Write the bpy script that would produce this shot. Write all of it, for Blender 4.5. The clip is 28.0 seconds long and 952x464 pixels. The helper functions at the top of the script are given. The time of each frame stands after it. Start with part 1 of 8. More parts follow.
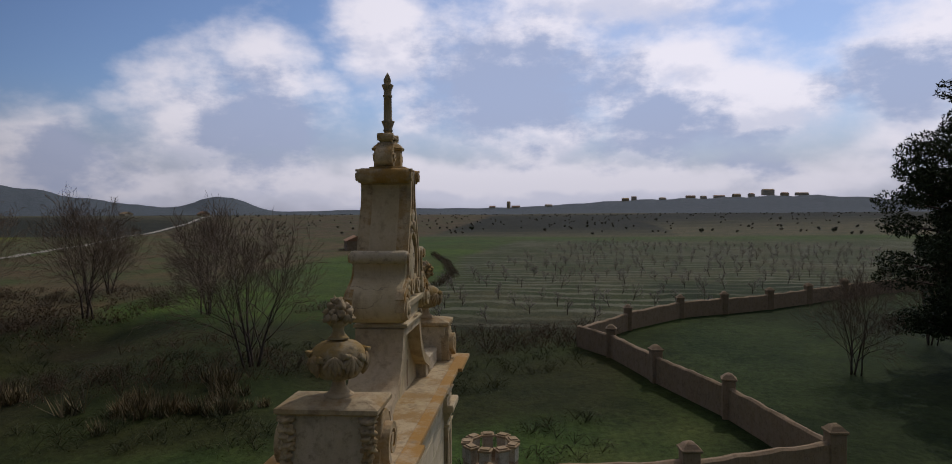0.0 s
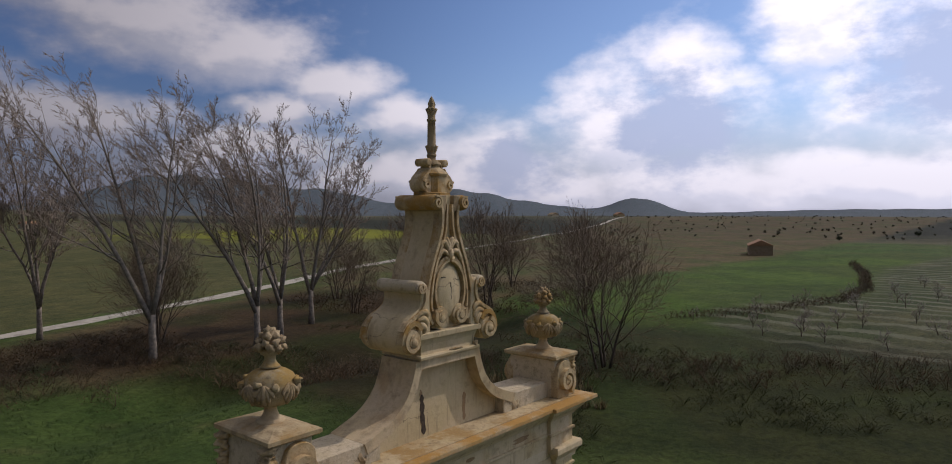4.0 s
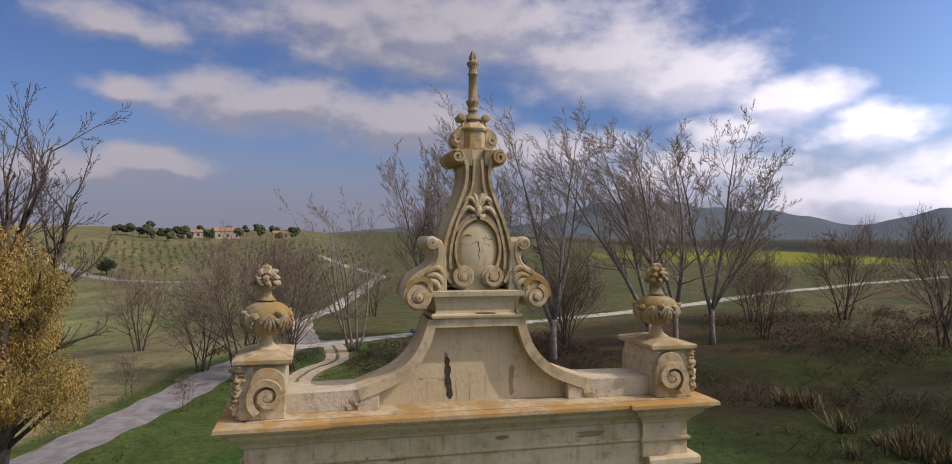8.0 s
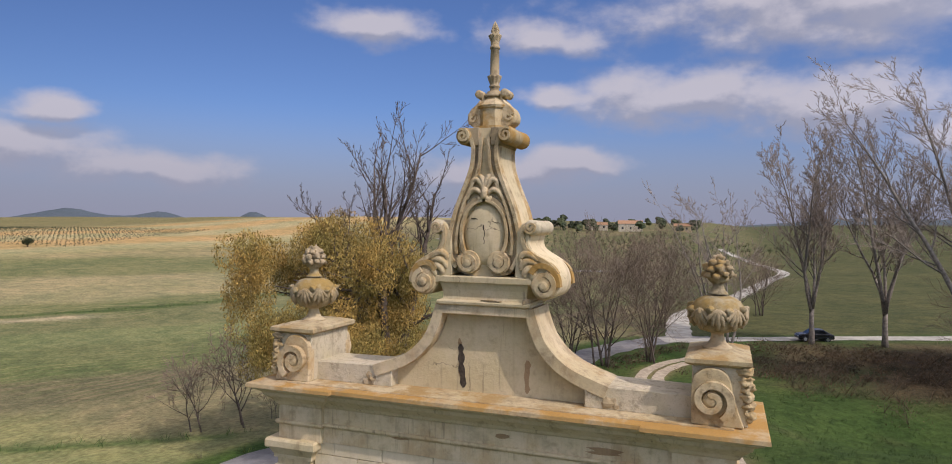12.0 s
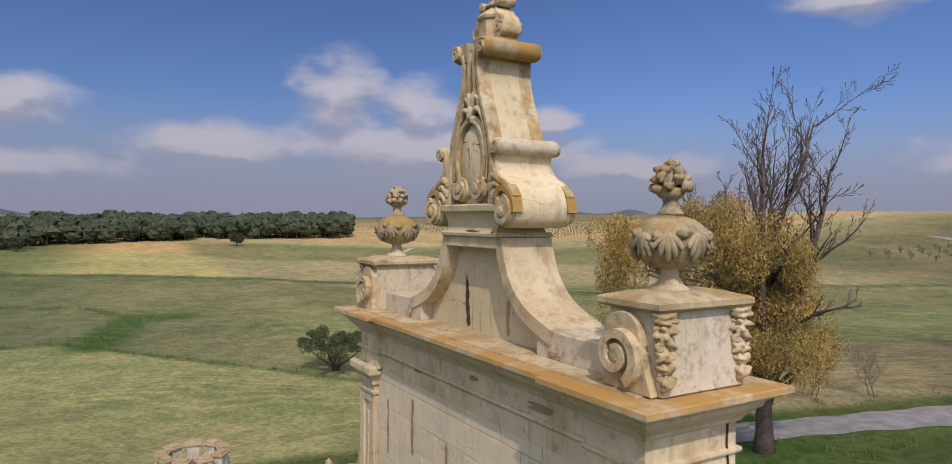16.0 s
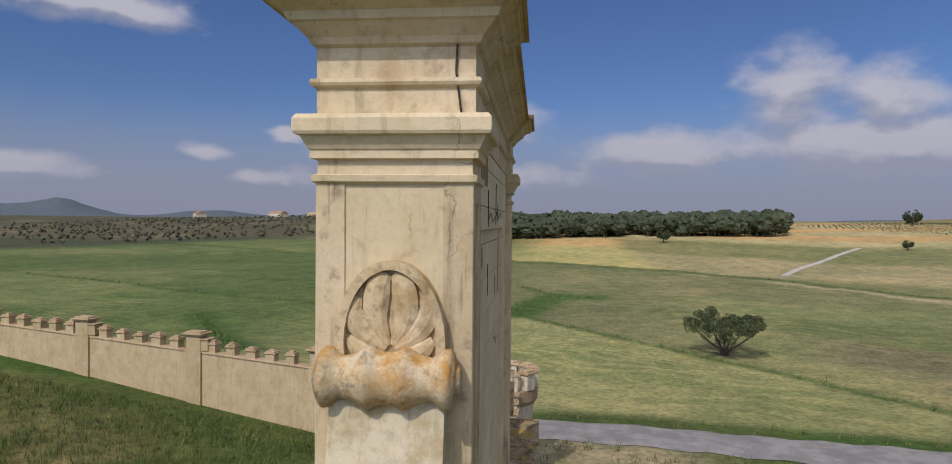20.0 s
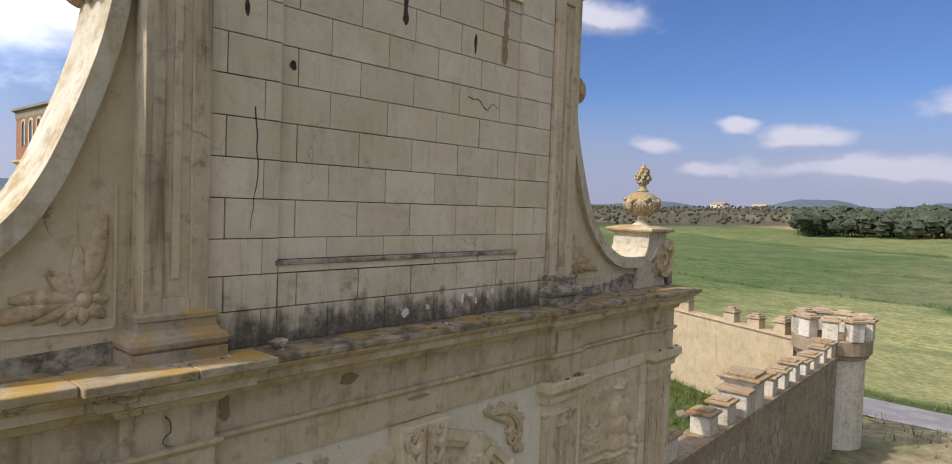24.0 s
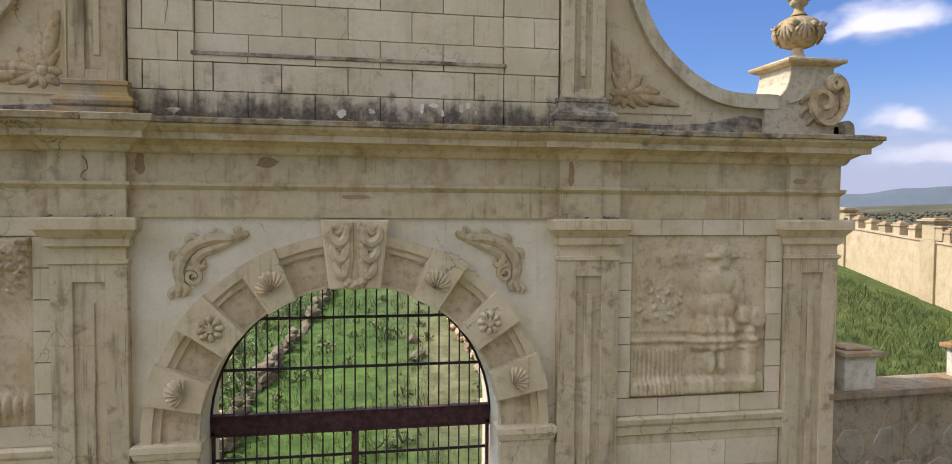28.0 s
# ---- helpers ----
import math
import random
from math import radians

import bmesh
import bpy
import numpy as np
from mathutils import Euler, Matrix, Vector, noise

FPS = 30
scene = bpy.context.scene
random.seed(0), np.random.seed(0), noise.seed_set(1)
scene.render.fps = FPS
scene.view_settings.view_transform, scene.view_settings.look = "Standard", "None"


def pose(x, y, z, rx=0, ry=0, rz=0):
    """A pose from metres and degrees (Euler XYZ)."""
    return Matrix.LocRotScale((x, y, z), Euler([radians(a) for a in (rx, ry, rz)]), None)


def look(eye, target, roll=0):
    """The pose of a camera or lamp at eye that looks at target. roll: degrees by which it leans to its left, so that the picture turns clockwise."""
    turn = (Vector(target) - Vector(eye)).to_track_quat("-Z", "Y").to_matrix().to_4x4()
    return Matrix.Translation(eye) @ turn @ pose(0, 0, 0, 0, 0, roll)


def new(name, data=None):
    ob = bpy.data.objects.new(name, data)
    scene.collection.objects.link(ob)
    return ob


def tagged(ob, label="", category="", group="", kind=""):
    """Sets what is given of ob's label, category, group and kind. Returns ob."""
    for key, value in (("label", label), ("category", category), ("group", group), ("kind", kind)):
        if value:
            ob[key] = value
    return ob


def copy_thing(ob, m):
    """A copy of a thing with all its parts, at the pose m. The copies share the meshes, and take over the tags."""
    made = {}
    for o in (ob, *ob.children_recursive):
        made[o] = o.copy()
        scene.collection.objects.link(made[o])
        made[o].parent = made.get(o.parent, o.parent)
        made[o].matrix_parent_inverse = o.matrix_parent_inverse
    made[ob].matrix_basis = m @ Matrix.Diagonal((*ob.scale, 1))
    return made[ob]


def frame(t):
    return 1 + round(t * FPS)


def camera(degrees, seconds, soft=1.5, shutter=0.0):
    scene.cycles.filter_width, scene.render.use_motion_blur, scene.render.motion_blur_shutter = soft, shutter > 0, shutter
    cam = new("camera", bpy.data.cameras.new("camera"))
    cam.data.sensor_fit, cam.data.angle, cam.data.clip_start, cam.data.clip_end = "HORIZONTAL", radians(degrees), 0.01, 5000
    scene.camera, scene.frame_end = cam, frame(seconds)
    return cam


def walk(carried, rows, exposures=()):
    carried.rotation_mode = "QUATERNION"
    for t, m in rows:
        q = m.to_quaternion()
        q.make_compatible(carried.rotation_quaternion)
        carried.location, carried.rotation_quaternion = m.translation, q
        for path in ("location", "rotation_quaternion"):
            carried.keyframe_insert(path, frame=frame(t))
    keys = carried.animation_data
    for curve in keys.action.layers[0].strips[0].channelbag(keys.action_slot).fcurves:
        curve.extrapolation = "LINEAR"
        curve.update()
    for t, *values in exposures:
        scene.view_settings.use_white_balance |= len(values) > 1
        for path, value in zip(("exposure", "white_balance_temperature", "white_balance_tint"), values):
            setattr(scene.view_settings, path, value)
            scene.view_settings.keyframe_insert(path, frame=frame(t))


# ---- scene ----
cam = camera(70.8, 28.0, soft=0.95)
# seconds, then place in metres, yaw, pitch and roll in degrees
PATH = [
    (0, -9.865, -2.207, 14.774, -84.75, -1.60, -0.35),
    (0.5, -9.496, -2.786, 14.889, -80.69, -1.82, -0.10),
    (1, -9.325, -3.480, 14.911, -76.24, -1.76, 0.00),
    (1.5, -9.066, -4.096, 14.948, -72.08, -1.75, 0.01),
    (2, -8.760, -4.703, 15.016, -67.82, -1.78, -0.03),
    (2.5, -8.432, -5.234, 15.069, -63.84, -1.77, -0.07),
    (3, -8.002, -5.752, 15.117, -59.18, -1.64, -0.08),
    (3.5, -7.573, -6.237, 15.170, -54.88, -1.60, -0.06),
    (5.5, -5.394, -8.014, 14.878, -35.53, -0.72, 0.04),
    (6, -4.708, -8.374, 14.792, -30.93, -0.77, 0.06),
    (6.5, -4.040, -8.639, 14.646, -26.44, -0.41, 0.08),
    (7, -3.361, -8.884, 14.538, -21.61, -0.35, 0.13),
    (7.5, -2.794, -8.988, 14.410, -17.90, -0.18, 0.19),
    (8, -2.157, -9.081, 14.237, -13.49, 0.51, 0.28),
    (8.5, -1.620, -9.114, 14.187, -9.81, 0.21, 0.36),
    (9, -1.042, -9.136, 14.070, -5.68, 0.44, 0.43),
    (9.5, -0.319, -9.164, 14.111, -0.62, -0.23, 0.47),
    (10, 0.396, -9.126, 14.101, 4.04, -0.14, 0.49),
    (10.5, 1.077, -9.007, 14.123, 8.34, -0.36, 0.51),
    (11, 1.696, -8.812, 14.159, 12.48, -0.58, 0.55),
    (11.5, 2.279, -8.590, 14.111, 16.53, -0.09, 0.61),
    (12, 2.853, -8.325, 14.155, 20.58, -0.36, 0.64),
    (12.5, 3.397, -8.043, 14.182, 24.68, -0.54, 0.63),
    (14.5, 5.601, -6.129, 14.189, 44.62, -1.00, 0.21),
    (15, 6.002, -5.576, 14.057, 49.57, -1.09, 0.25),
    (15.5, 6.347, -5.024, 13.773, 53.71, -1.12, 0.38),
    (16, 6.697, -4.310, 13.357, 58.97, -1.02, 0.58),
    (16.5, 7.005, -3.693, 12.978, 63.39, -0.75, 0.69),
    (17, 7.259, -3.079, 12.663, 68.10, -0.66, 0.64),
    (17.5, 7.362, -2.440, 12.406, 72.40, -0.92, 0.47),
    (18, 7.333, -1.706, 12.123, 77.60, -1.50, 0.27),
    (18.5, 7.421, -1.040, 11.733, 82.47, -1.04, 0.17),
    (19, 7.473, -0.351, 11.340, 86.66, -0.93, 0.19),
    (19.5, 7.443, 0.308, 10.937, 90.88, -0.94, 0.31),
    (20, 7.316, 0.950, 10.529, 95.43, -0.96, 0.50),
    (20.5, 7.178, 1.555, 10.191, 99.35, -1.16, 0.71),
    (21, 7.013, 2.213, 9.824, 103.80, -1.26, 0.92),
    (21.5, 6.797, 2.849, 9.461, 108.42, -1.32, 1.14),
    (23.5, 5.659, 5.474, 8.191, 127.44, -2.35, 2.11),
    (24, 5.167, 6.000, 7.814, 132.06, -2.46, 2.12),
    (24.5, 4.634, 6.418, 7.458, 136.49, -2.61, 2.04),
    (25, 4.068, 6.816, 7.105, 141.14, -2.78, 1.89),
    (25.5, 3.516, 7.178, 6.777, 145.27, -2.77, 1.67),
    (26, 2.839, 7.526, 6.438, 150.12, -2.55, 1.41),
    (26.5, 2.112, 7.807, 6.176, 155.34, -2.34, 1.13),
    (27, 1.371, 8.050, 5.960, 160.20, -2.43, 0.86),
    (27.5, 0.680, 8.257, 5.715, 164.76, -2.46, 0.63),
    (28, -0.010, 8.399, 5.528, 169.83, -2.38, 0.43),
]


def aim(x, y, z, yaw, pitch, roll):
    a, b = radians(yaw), radians(pitch)
    way = Vector((-math.sin(a) * math.cos(b), math.cos(a) * math.cos(b), math.sin(b)))
    eye = Vector((x, y, z))
    return look(eye, eye + way, roll)


EXPOSURES = [(0, -1.74, 6350, 21), (3, -1.46, 6400, 22), (6, -0.86, 6450, 24), (9, -0.5, 6400, 24), (12, -0.36, 6250, 23), (15, -0.42, 6250, 23), (18.5, -0.52, 6080, 20), (21.5, -0.44, 6180, 20), (24, 0.13, 6060, 20), (28, 0.6, 6120, 20)]
walk(cam, [(row[0], aim(*row[1:])) for row in PATH], EXPOSURES)

# ---------------------------------------------------------------- sky, sun
SUN_EL, SUN_AZ = 46.0, -24.0          # degrees up; degrees from +x towards +y
sun_way = Vector((math.cos(radians(SUN_AZ)) * math.cos(radians(SUN_EL)), math.sin(radians(SUN_AZ)) * math.cos(radians(SUN_EL)), math.sin(radians(SUN_EL))))
sun = new("sun", bpy.data.lights.new("sun", "SUN"))
sun.data.energy, sun.data.angle, sun.data.color = 3.75, radians(0.6), (1.0, 0.94, 0.83)
sun.matrix_world = look((0, 0, 60), Vector((0, 0, 60)) - sun_way)


class Nodes:
    """Short hand for a node tree: n(type, inputs..., out=index) makes a node and returns an output socket."""

    def __init__(self, tree):
        self.tree = tree

    def __call__(self, kind, out=0, op="", blend="", soft=False, clamp=False, **inputs):
        node = self.tree.nodes.new(kind)
        if op:
            node.operation = op
        if kind == "ShaderNodeMath":
            node.use_clamp = clamp
        if kind == "ShaderNodeMix":
            node.data_type = "RGBA"
            node.blend_type = blend or "MIX"
        if soft:
            node.interpolation_type = "SMOOTHSTEP"
        for key, value in inputs.items():
            sock = node.inputs[int(key[1:])] if key[0] == "i" and key[1:].isdigit() else node.inputs[key.replace("_", " ")]
            if isinstance(value, bpy.types.NodeSocket):
                self.tree.links.new(value, sock)
            else:
                sock.default_value = value
        return node.outputs[out]

    def math(self, op, a, b=0.0, c=0.0, clamp=False):
        return self("ShaderNodeMath", op=op, clamp=clamp, i0=a, i1=b, i2=c)

    def vec(self, op, a, b=(0, 0, 0), out=0):
        return self("ShaderNodeVectorMath", out=out, op=op, i0=a, i1=b)

    def scaled(self, v, s):
        return self.vec("MULTIPLY", v, s if isinstance(s, tuple) else (s, s, s))

    def scaled_by(self, v, s):
        return self.vec("MULTIPLY", v, self("ShaderNodeCombineXYZ", X=s, Y=s, Z=s))

    def noise(self, v, scale, detail=4.0, rough=0.55, out=0):
        return self("ShaderNodeTexNoise", out=out, Vector=v, Scale=scale, Detail=detail, Roughness=rough)

    def band(self, v, lo, hi, a=0.0, b=1.0):
        return self("ShaderNodeMapRange", soft=True, i0=v, i1=lo, i2=hi, i3=a, i4=b)

    def mix(self, f, a, b):
        return self("ShaderNodeMix", out=2, i0=f, i6=a, i7=b)

    def tint(self, f, a, b):
        return self("ShaderNodeMix", out=2, blend="MULTIPLY", i0=f, i6=a, i7=b)


def rgb(r, g, b):
    return (r, g, b, 1.0)


world = bpy.data.worlds.new("sky")
scene.world = world
world.use_nodes = True
world.node_tree.nodes.clear()
n = Nodes(world.node_tree)
way = n.vec("NORMALIZE", n("ShaderNodeTexCoord"))
z = n("ShaderNodeSeparateXYZ", out=2, i0=way)
zz = n.math("MAXIMUM", z, 0.0)
air = n("ShaderNodeTexSky")
air.node.sky_type, air.node.sun_disc = "NISHITA", False
air.node.sun_elevation, air.node.sun_rotation = radians(SUN_EL), radians(90 - SUN_AZ)
air.node.air_density, air.node.dust_density, air.node.ozone_density = 1.0, 0.6, 2.2
# clouds: yaw and height in degrees, half width, half height of each heap
SUNWARD = [(-52, 3.5, 8, 4.2), (-62, 7.5, 5.5, 5.5), (-68, 8.5, 6, 6.5), (-77, 14.5, 5, 5), (-88, 11, 11, 9), (-100, 9, 9, 7), (-107, 8.5, 8, 4.6), (-119, 10, 7, 7), (-85, 2.5, 48, 2.6), (-96, 18, 12, 4), (-10, 17.2, 20, 3.8), (-24, 14.8, 9, 3.6), (-32, 12.8, 7, 3.0), (-38.5, 10.8, 5, 2.2), (-44, 8.4, 4.5, 1.9), (-45, 3.2, 10, 1.8), (-8, 9.6, 9, 3.0), (3, 10.8, 12, 2.6), (-20, 7.2, 8, 2.4), (-31, 5.2, 9, 2.4), (-34, 8.6, 4.5, 1.8), (12.5, 5.6, 6, 1.4), (14, 11.2, 4, 1.3), (15, 15.6, 5, 1.6)]
AWAY = [(29.5, 16.6, 5, 1.6), (18.4, 4.8, 9, 1.6), (47, 4.4, 8, 1.6), (53, 8.3, 3, 1.1), (70.3, 9.8, 4.6, 3.6), (64, 9.2, 4.6, 2.6), (63, 5.6, 15, 2.6), (80, 5.6, 6.5, 2.0), (94.5, 8, 4.2, 1.8), (106.5, 6, 3.2, 1.0), (111.4, 6.8, 1.5, 0.6), (98, 3.6, 13, 1.4), (117.4, 5.4, 2.2, 0.8), (113.6, 3.3, 2.2, 0.7), (124.3, 15.3, 6, 1.4), (132, 3.7, 7, 1.3), (137, 6.2, 2.4, 1.2), (139, 13.2, 4.5, 1.3), (166, 13, 8, 5), (180, 10, 9, 5), (205, 12, 9, 5)]
# shaded bellies of the cloud bank under the sun
BELLIES = [(-88.5, 10.4, 10, 5.4), (-67, 7.0, 6.4, 4.6), (-100, 7.2, 5, 3.0), (-117, 9, 5, 3.4), (-54, 4.2, 4.5, 2.4), (-104, 5, 9, 1.6)]
HEAPS = SUNWARD + AWAY
turned = n("ShaderNodeVectorRotate", Vector=way, Angle=radians(-40))
px, py = n("ShaderNodeSeparateXYZ", out=0, i0=turned), n("ShaderNodeSeparateXYZ", out=1, i0=turned)
yaw = n.math("ADD", n.math("MULTIPLY", n.math("ARCTAN2", n.math("MULTIPLY", px, -1.0), py), 57.2958), 40.0)
el = n.math("MULTIPLY", n.math("ARCSINE", z), 57.2958)


def ellipses(at, heaps, soft=0.25):
    """One minus the distance to the nearest ellipse's middle, in radii."""
    d2 = None
    for y0, e0, w, h in heaps:
        q = n.vec("MULTIPLY", n.vec("SUBTRACT", at, (y0, e0, 0.0)), (1 / w, 1 / h, 0.0))
        d = n.vec("DOT_PRODUCT", q, q, out=1)
        d2 = d if d2 is None else n.math("SMOOTH_MIN", d2, d, soft)
    return n.math("SUBTRACT", 1.0, n.math("SQRT", n.math("MAXIMUM", d2, 0.0)))


def cloud_density(up):
    """Heaps with billowing edges, looked at `up` degrees higher."""
    e = n.math("ADD", el, up)
    at = n("ShaderNodeCombineXYZ", X=yaw, Y=e, Z=0.0)
    wob = n.noise(n.vec("MULTIPLY", at, (0.2, 0.36, 0.0)), 1.0, 3.0, 0.5, out=1)
    at2 = n.vec("ADD", at, n.vec("MULTIPLY", n.vec("SUBTRACT", wob, (0.5, 0.5, 0.5)), (5.0, 2.2, 0.0)))
    body = ellipses(at2, HEAPS)
    # unseen cloud cover overhead, added to brighten the shaded faces
    body = n.math("MAXIMUM", body, n.math("ADD", -0.75, n.band(e, 18.0, 34.0, -0.6, 1.3)))
    puff = n.noise(n.vec("MULTIPLY", at, (0.16, 0.26, 0.0)), 1.0, 9.0, 0.56)
    return n.math("ADD", n.math("MULTIPLY", body, 0.6), n.math("MULTIPLY", n.math("SUBTRACT", puff, 0.46), 1.05))


dens, above = cloud_density(0.0), cloud_density(1.3)
here = n("ShaderNodeCombineXYZ", X=yaw, Y=el, Z=0.0)
drift = n.vec("MULTIPLY", n.vec("SUBTRACT", n.noise(n.vec("MULTIPLY", here, (0.14, 0.25, 0.0)), 1.0, 5.0, 0.55, out=1), (0.5, 0.5, 0.5)), (11.0, 6.0, 0.0))
belly = ellipses(n.vec("ADD", here, drift), BELLIES)
to_sun = n.vec("DOT_PRODUCT", way, (math.cos(radians(SUN_AZ)), math.sin(radians(SUN_AZ)), 0.0), out=1)
cover = n.band(dens, -0.14, 0.42)
wisp = n.noise(n.vec("MULTIPLY", here, (0.24, 0.42, 0.0)), 1.0, 9.0, 0.62)
core = n.band(n.math("ADD", belly, n.math("MULTIPLY", n.math("SUBTRACT", wisp, 0.5), 1.9)), -0.3, 0.55)
lit_raw = n.math("SUBTRACT", dens, above)
core = n.math("MAXIMUM", core, n.band(lit_raw, -0.2, 0.1, 0.42, 0.0))
lit = n.band(lit_raw, -0.16, 0.2)
back = n.band(to_sun, 0.0, 0.9)
away = n.mix(lit, rgb(4.2, 4.5, 5.2), rgb(6.9, 6.85, 7.0))
facing = n.mix(core, rgb(28.0, 28.2, 28.6), rgb(11.5, 14.2, 19.0))
white = n.mix(n.band(to_sun, -0.32, 0.93), away, facing)
north = n.band(n("ShaderNodeSeparateXYZ", out=1, i0=way), 0.3, 0.95, 1.0, 1.32)
blue = n.tint(1.0, n.scaled_by(air, north), n.mix(back, rgb(0.56, 0.71, 0.94), rgb(2.3, 2.6, 2.85)))
veil = n.band(el, -0.5, 10.5, 0.9, 0.0)
haze = n.mix(back, rgb(3.5, 3.75, 4.6), rgb(11.0, 11.9, 13.9))
sky_col = n.mix(n.math("MULTIPLY", cover, 0.92), n.mix(veil, blue, haze), white)
sky_col = n.mix(n.math("MULTIPLY", veil, 0.55), sky_col, haze)
bg = n("ShaderNodeBackground", Color=sky_col, Strength=0.1)
world.node_tree.links.new(bg, world.node_tree.nodes.new("ShaderNodeOutputWorld").inputs[0])

# ---------------------------------------------------------------- materials
def material(name, rough=0.9, spec=0.3):
    m = bpy.data.materials.new(name)
    m.use_nodes = True
    m.node_tree.nodes.clear()
    n = Nodes(m.node_tree)
    out = m.node_tree.nodes.new("ShaderNodeOutputMaterial")
    shader = m.node_tree.nodes.new("ShaderNodeBsdfPrincipled")
    shader.inputs["Roughness"].default_value = rough
    shader.inputs["Specular IOR Level"].default_value = spec
    m.node_tree.links.new(shader.outputs[0], out.inputs[0])
    return m, n, shader


def finish(n, shader, colour, height=None, strength=0.3, dist=0.02, rough=None):
    n.tree.links.new(colour, shader.inputs["Base Color"])
    if height is not None:
        n.tree.links.new(n("ShaderNodeBump", Strength=strength, Distance=dist, Height=height), shader.inputs["Normal"])
    if rough is not None:
        n.tree.links.new(rough, shader.inputs["Roughness"])


def stone(name, base, dirt, grime=0.5, lichen=0.0, grey=0.25, streak=0.5, pits=0.25, lichen_colour=(0.36, 0.18, 0.045), shift=0.12, crackle=0.0, black=0.0, mottle=0.12, wrap=0.25, rust=0.3, crust=None):
    """Old lime plaster and cast stone: blotches, rain streaks, black grime, ochre lichen, hairline pits."""
    m, n, s = material(name, 0.92, 0.2)
    pos = n("ShaderNodeNewGeometry")
    rnd = n("ShaderNodeObjectInfo", out=5)
    blot = n.noise(pos, 1.3, 6.0, 0.6)
    fine = n.noise(pos, 26.0, 6.0, 0.65)
    mid = n.noise(n.vec("ADD", pos, (9.0, 3.0, 5.0)), 6.0, 6.0, 0.62)
    run = n.noise(n.vec("MULTIPLY", pos, (7.0, 7.0, 0.7)), 1.0, 5.0, 0.6)
    c = n.mix(n.band(blot, 0.36, 0.64), rgb(*base), rgb(*(v * 0.9 for v in base[:2]), base[2] * 0.82))
    c = n.mix(n.math("MULTIPLY", n.band(fine, 0.35, 0.75), 0.22), c, rgb(*(v * 0.7 for v in base)))
    seep = n.noise(n.vec("ADD", n.vec("MULTIPLY", pos, (1.0, 1.0, 0.75)), (3.0, 9.0, 1.0)), 2.3, 8.0, 0.68)
    c = n.mix(n.math("MULTIPLY", n.band(seep, 0.46, 0.66), rust), c, rgb(base[0] * 0.66, base[1] * 0.53, base[2] * 0.38))
    c = n.mix(n.math("MULTIPLY", n.band(run, 0.52, 0.78), streak), c, rgb(*dirt))
    c = n.mix(n.math("MULTIPLY", n.band(mid, 0.53, 0.72), grime), c, rgb(*dirt))
    speck = n.noise(n.vec("ADD", pos, (5.0, 1.0, 7.0)), 11.0, 9.0, 0.72)
    c = n.mix(n.math("MULTIPLY", n.band(speck, 0.5, 0.66), mottle), c, rgb(dirt[0] * 0.8, dirt[1] * 0.8, dirt[2] * 0.8))
    spot = n.noise(n.vec("ADD", pos, (2.0, 5.0, 8.0)), 60.0, 5.0, 0.7)
    c = n.mix(n.math("MULTIPLY", n.band(spot, 0.58, 0.7), 0.5 * grime), c, rgb(*(v * 0.5 for v in dirt)))
    drip = n.noise(n.vec("MULTIPLY", n.vec("ADD", pos, (3.3, 1.7, 0.4)), (22.0, 22.0, 1.1)), 1.0, 4.0, 0.6)
    c = n.mix(n.math("MULTIPLY", n.math("MULTIPLY", n.band(drip, 0.56, 0.72), n.band(blot, 0.45, 0.62)), streak), c, rgb(dirt[0] * 0.55, dirt[1] * 0.55, dirt[2] * 0.6))
    if crackle:
        bent = n.vec("ADD", pos, n.scaled(n.vec("SUBTRACT", n.noise(pos, 2.4, 4.0, 0.6, out=1), (0.5, 0.5, 0.5)), 0.5))
        cells = n("ShaderNodeTexVoronoi", Vector=bent, Scale=1.15)
        cells.node.feature = "DISTANCE_TO_EDGE"
        hair = n.math("MULTIPLY", n.band(cells.node.outputs["Distance"], 0.003, 0.009, 1.0, 0.0), n.band(n.noise(n.vec("ADD", pos, (6.0, 2.0, 1.0)), 0.9, 3.0), 0.55, 0.63))
        c = n.mix(n.math("MULTIPLY", hair, crackle), c, rgb(0.12, 0.10, 0.075))
    if grey:
        c = n.mix(n.math("MULTIPLY", n.band(n.noise(n.vec("ADD", pos, (1.0, 8.0, 2.0)), 2.6, 7.0, 0.68), 0.5, 0.7), grey), c, rgb(0.105, 0.088, 0.066))
    if black:
        soot = n.noise(n.vec("ADD", n.vec("MULTIPLY", pos, (1.0, 1.0, 1.5)), (7.0, 7.0, 3.0)), 4.2, 8.0, 0.72)
        c = n.mix(n.math("MULTIPLY", n.band(soot, 0.56 - 0.3 * black, 0.80 - 0.3 * black), 0.9), c, rgb(0.085, 0.07, 0.052))
    if crust:
        thick = n.math("ADD", n.band(n("ShaderNodeSeparateXYZ", out=2, i0=pos), crust[0], crust[1], 1.0, 0.0), n.math("ADD", n.math("MULTIPLY", n.math("SUBTRACT", mid, 0.5), 1.3), n.math("MULTIPLY", n.math("SUBTRACT", run, 0.5), 1.1)))
        c = n.mix(n.math("MULTIPLY", n.band(thick, 0.25, 1.0), n.band(fine, 0.2, 0.6, 0.72, 0.94)), c, rgb(0.085, 0.071, 0.053))
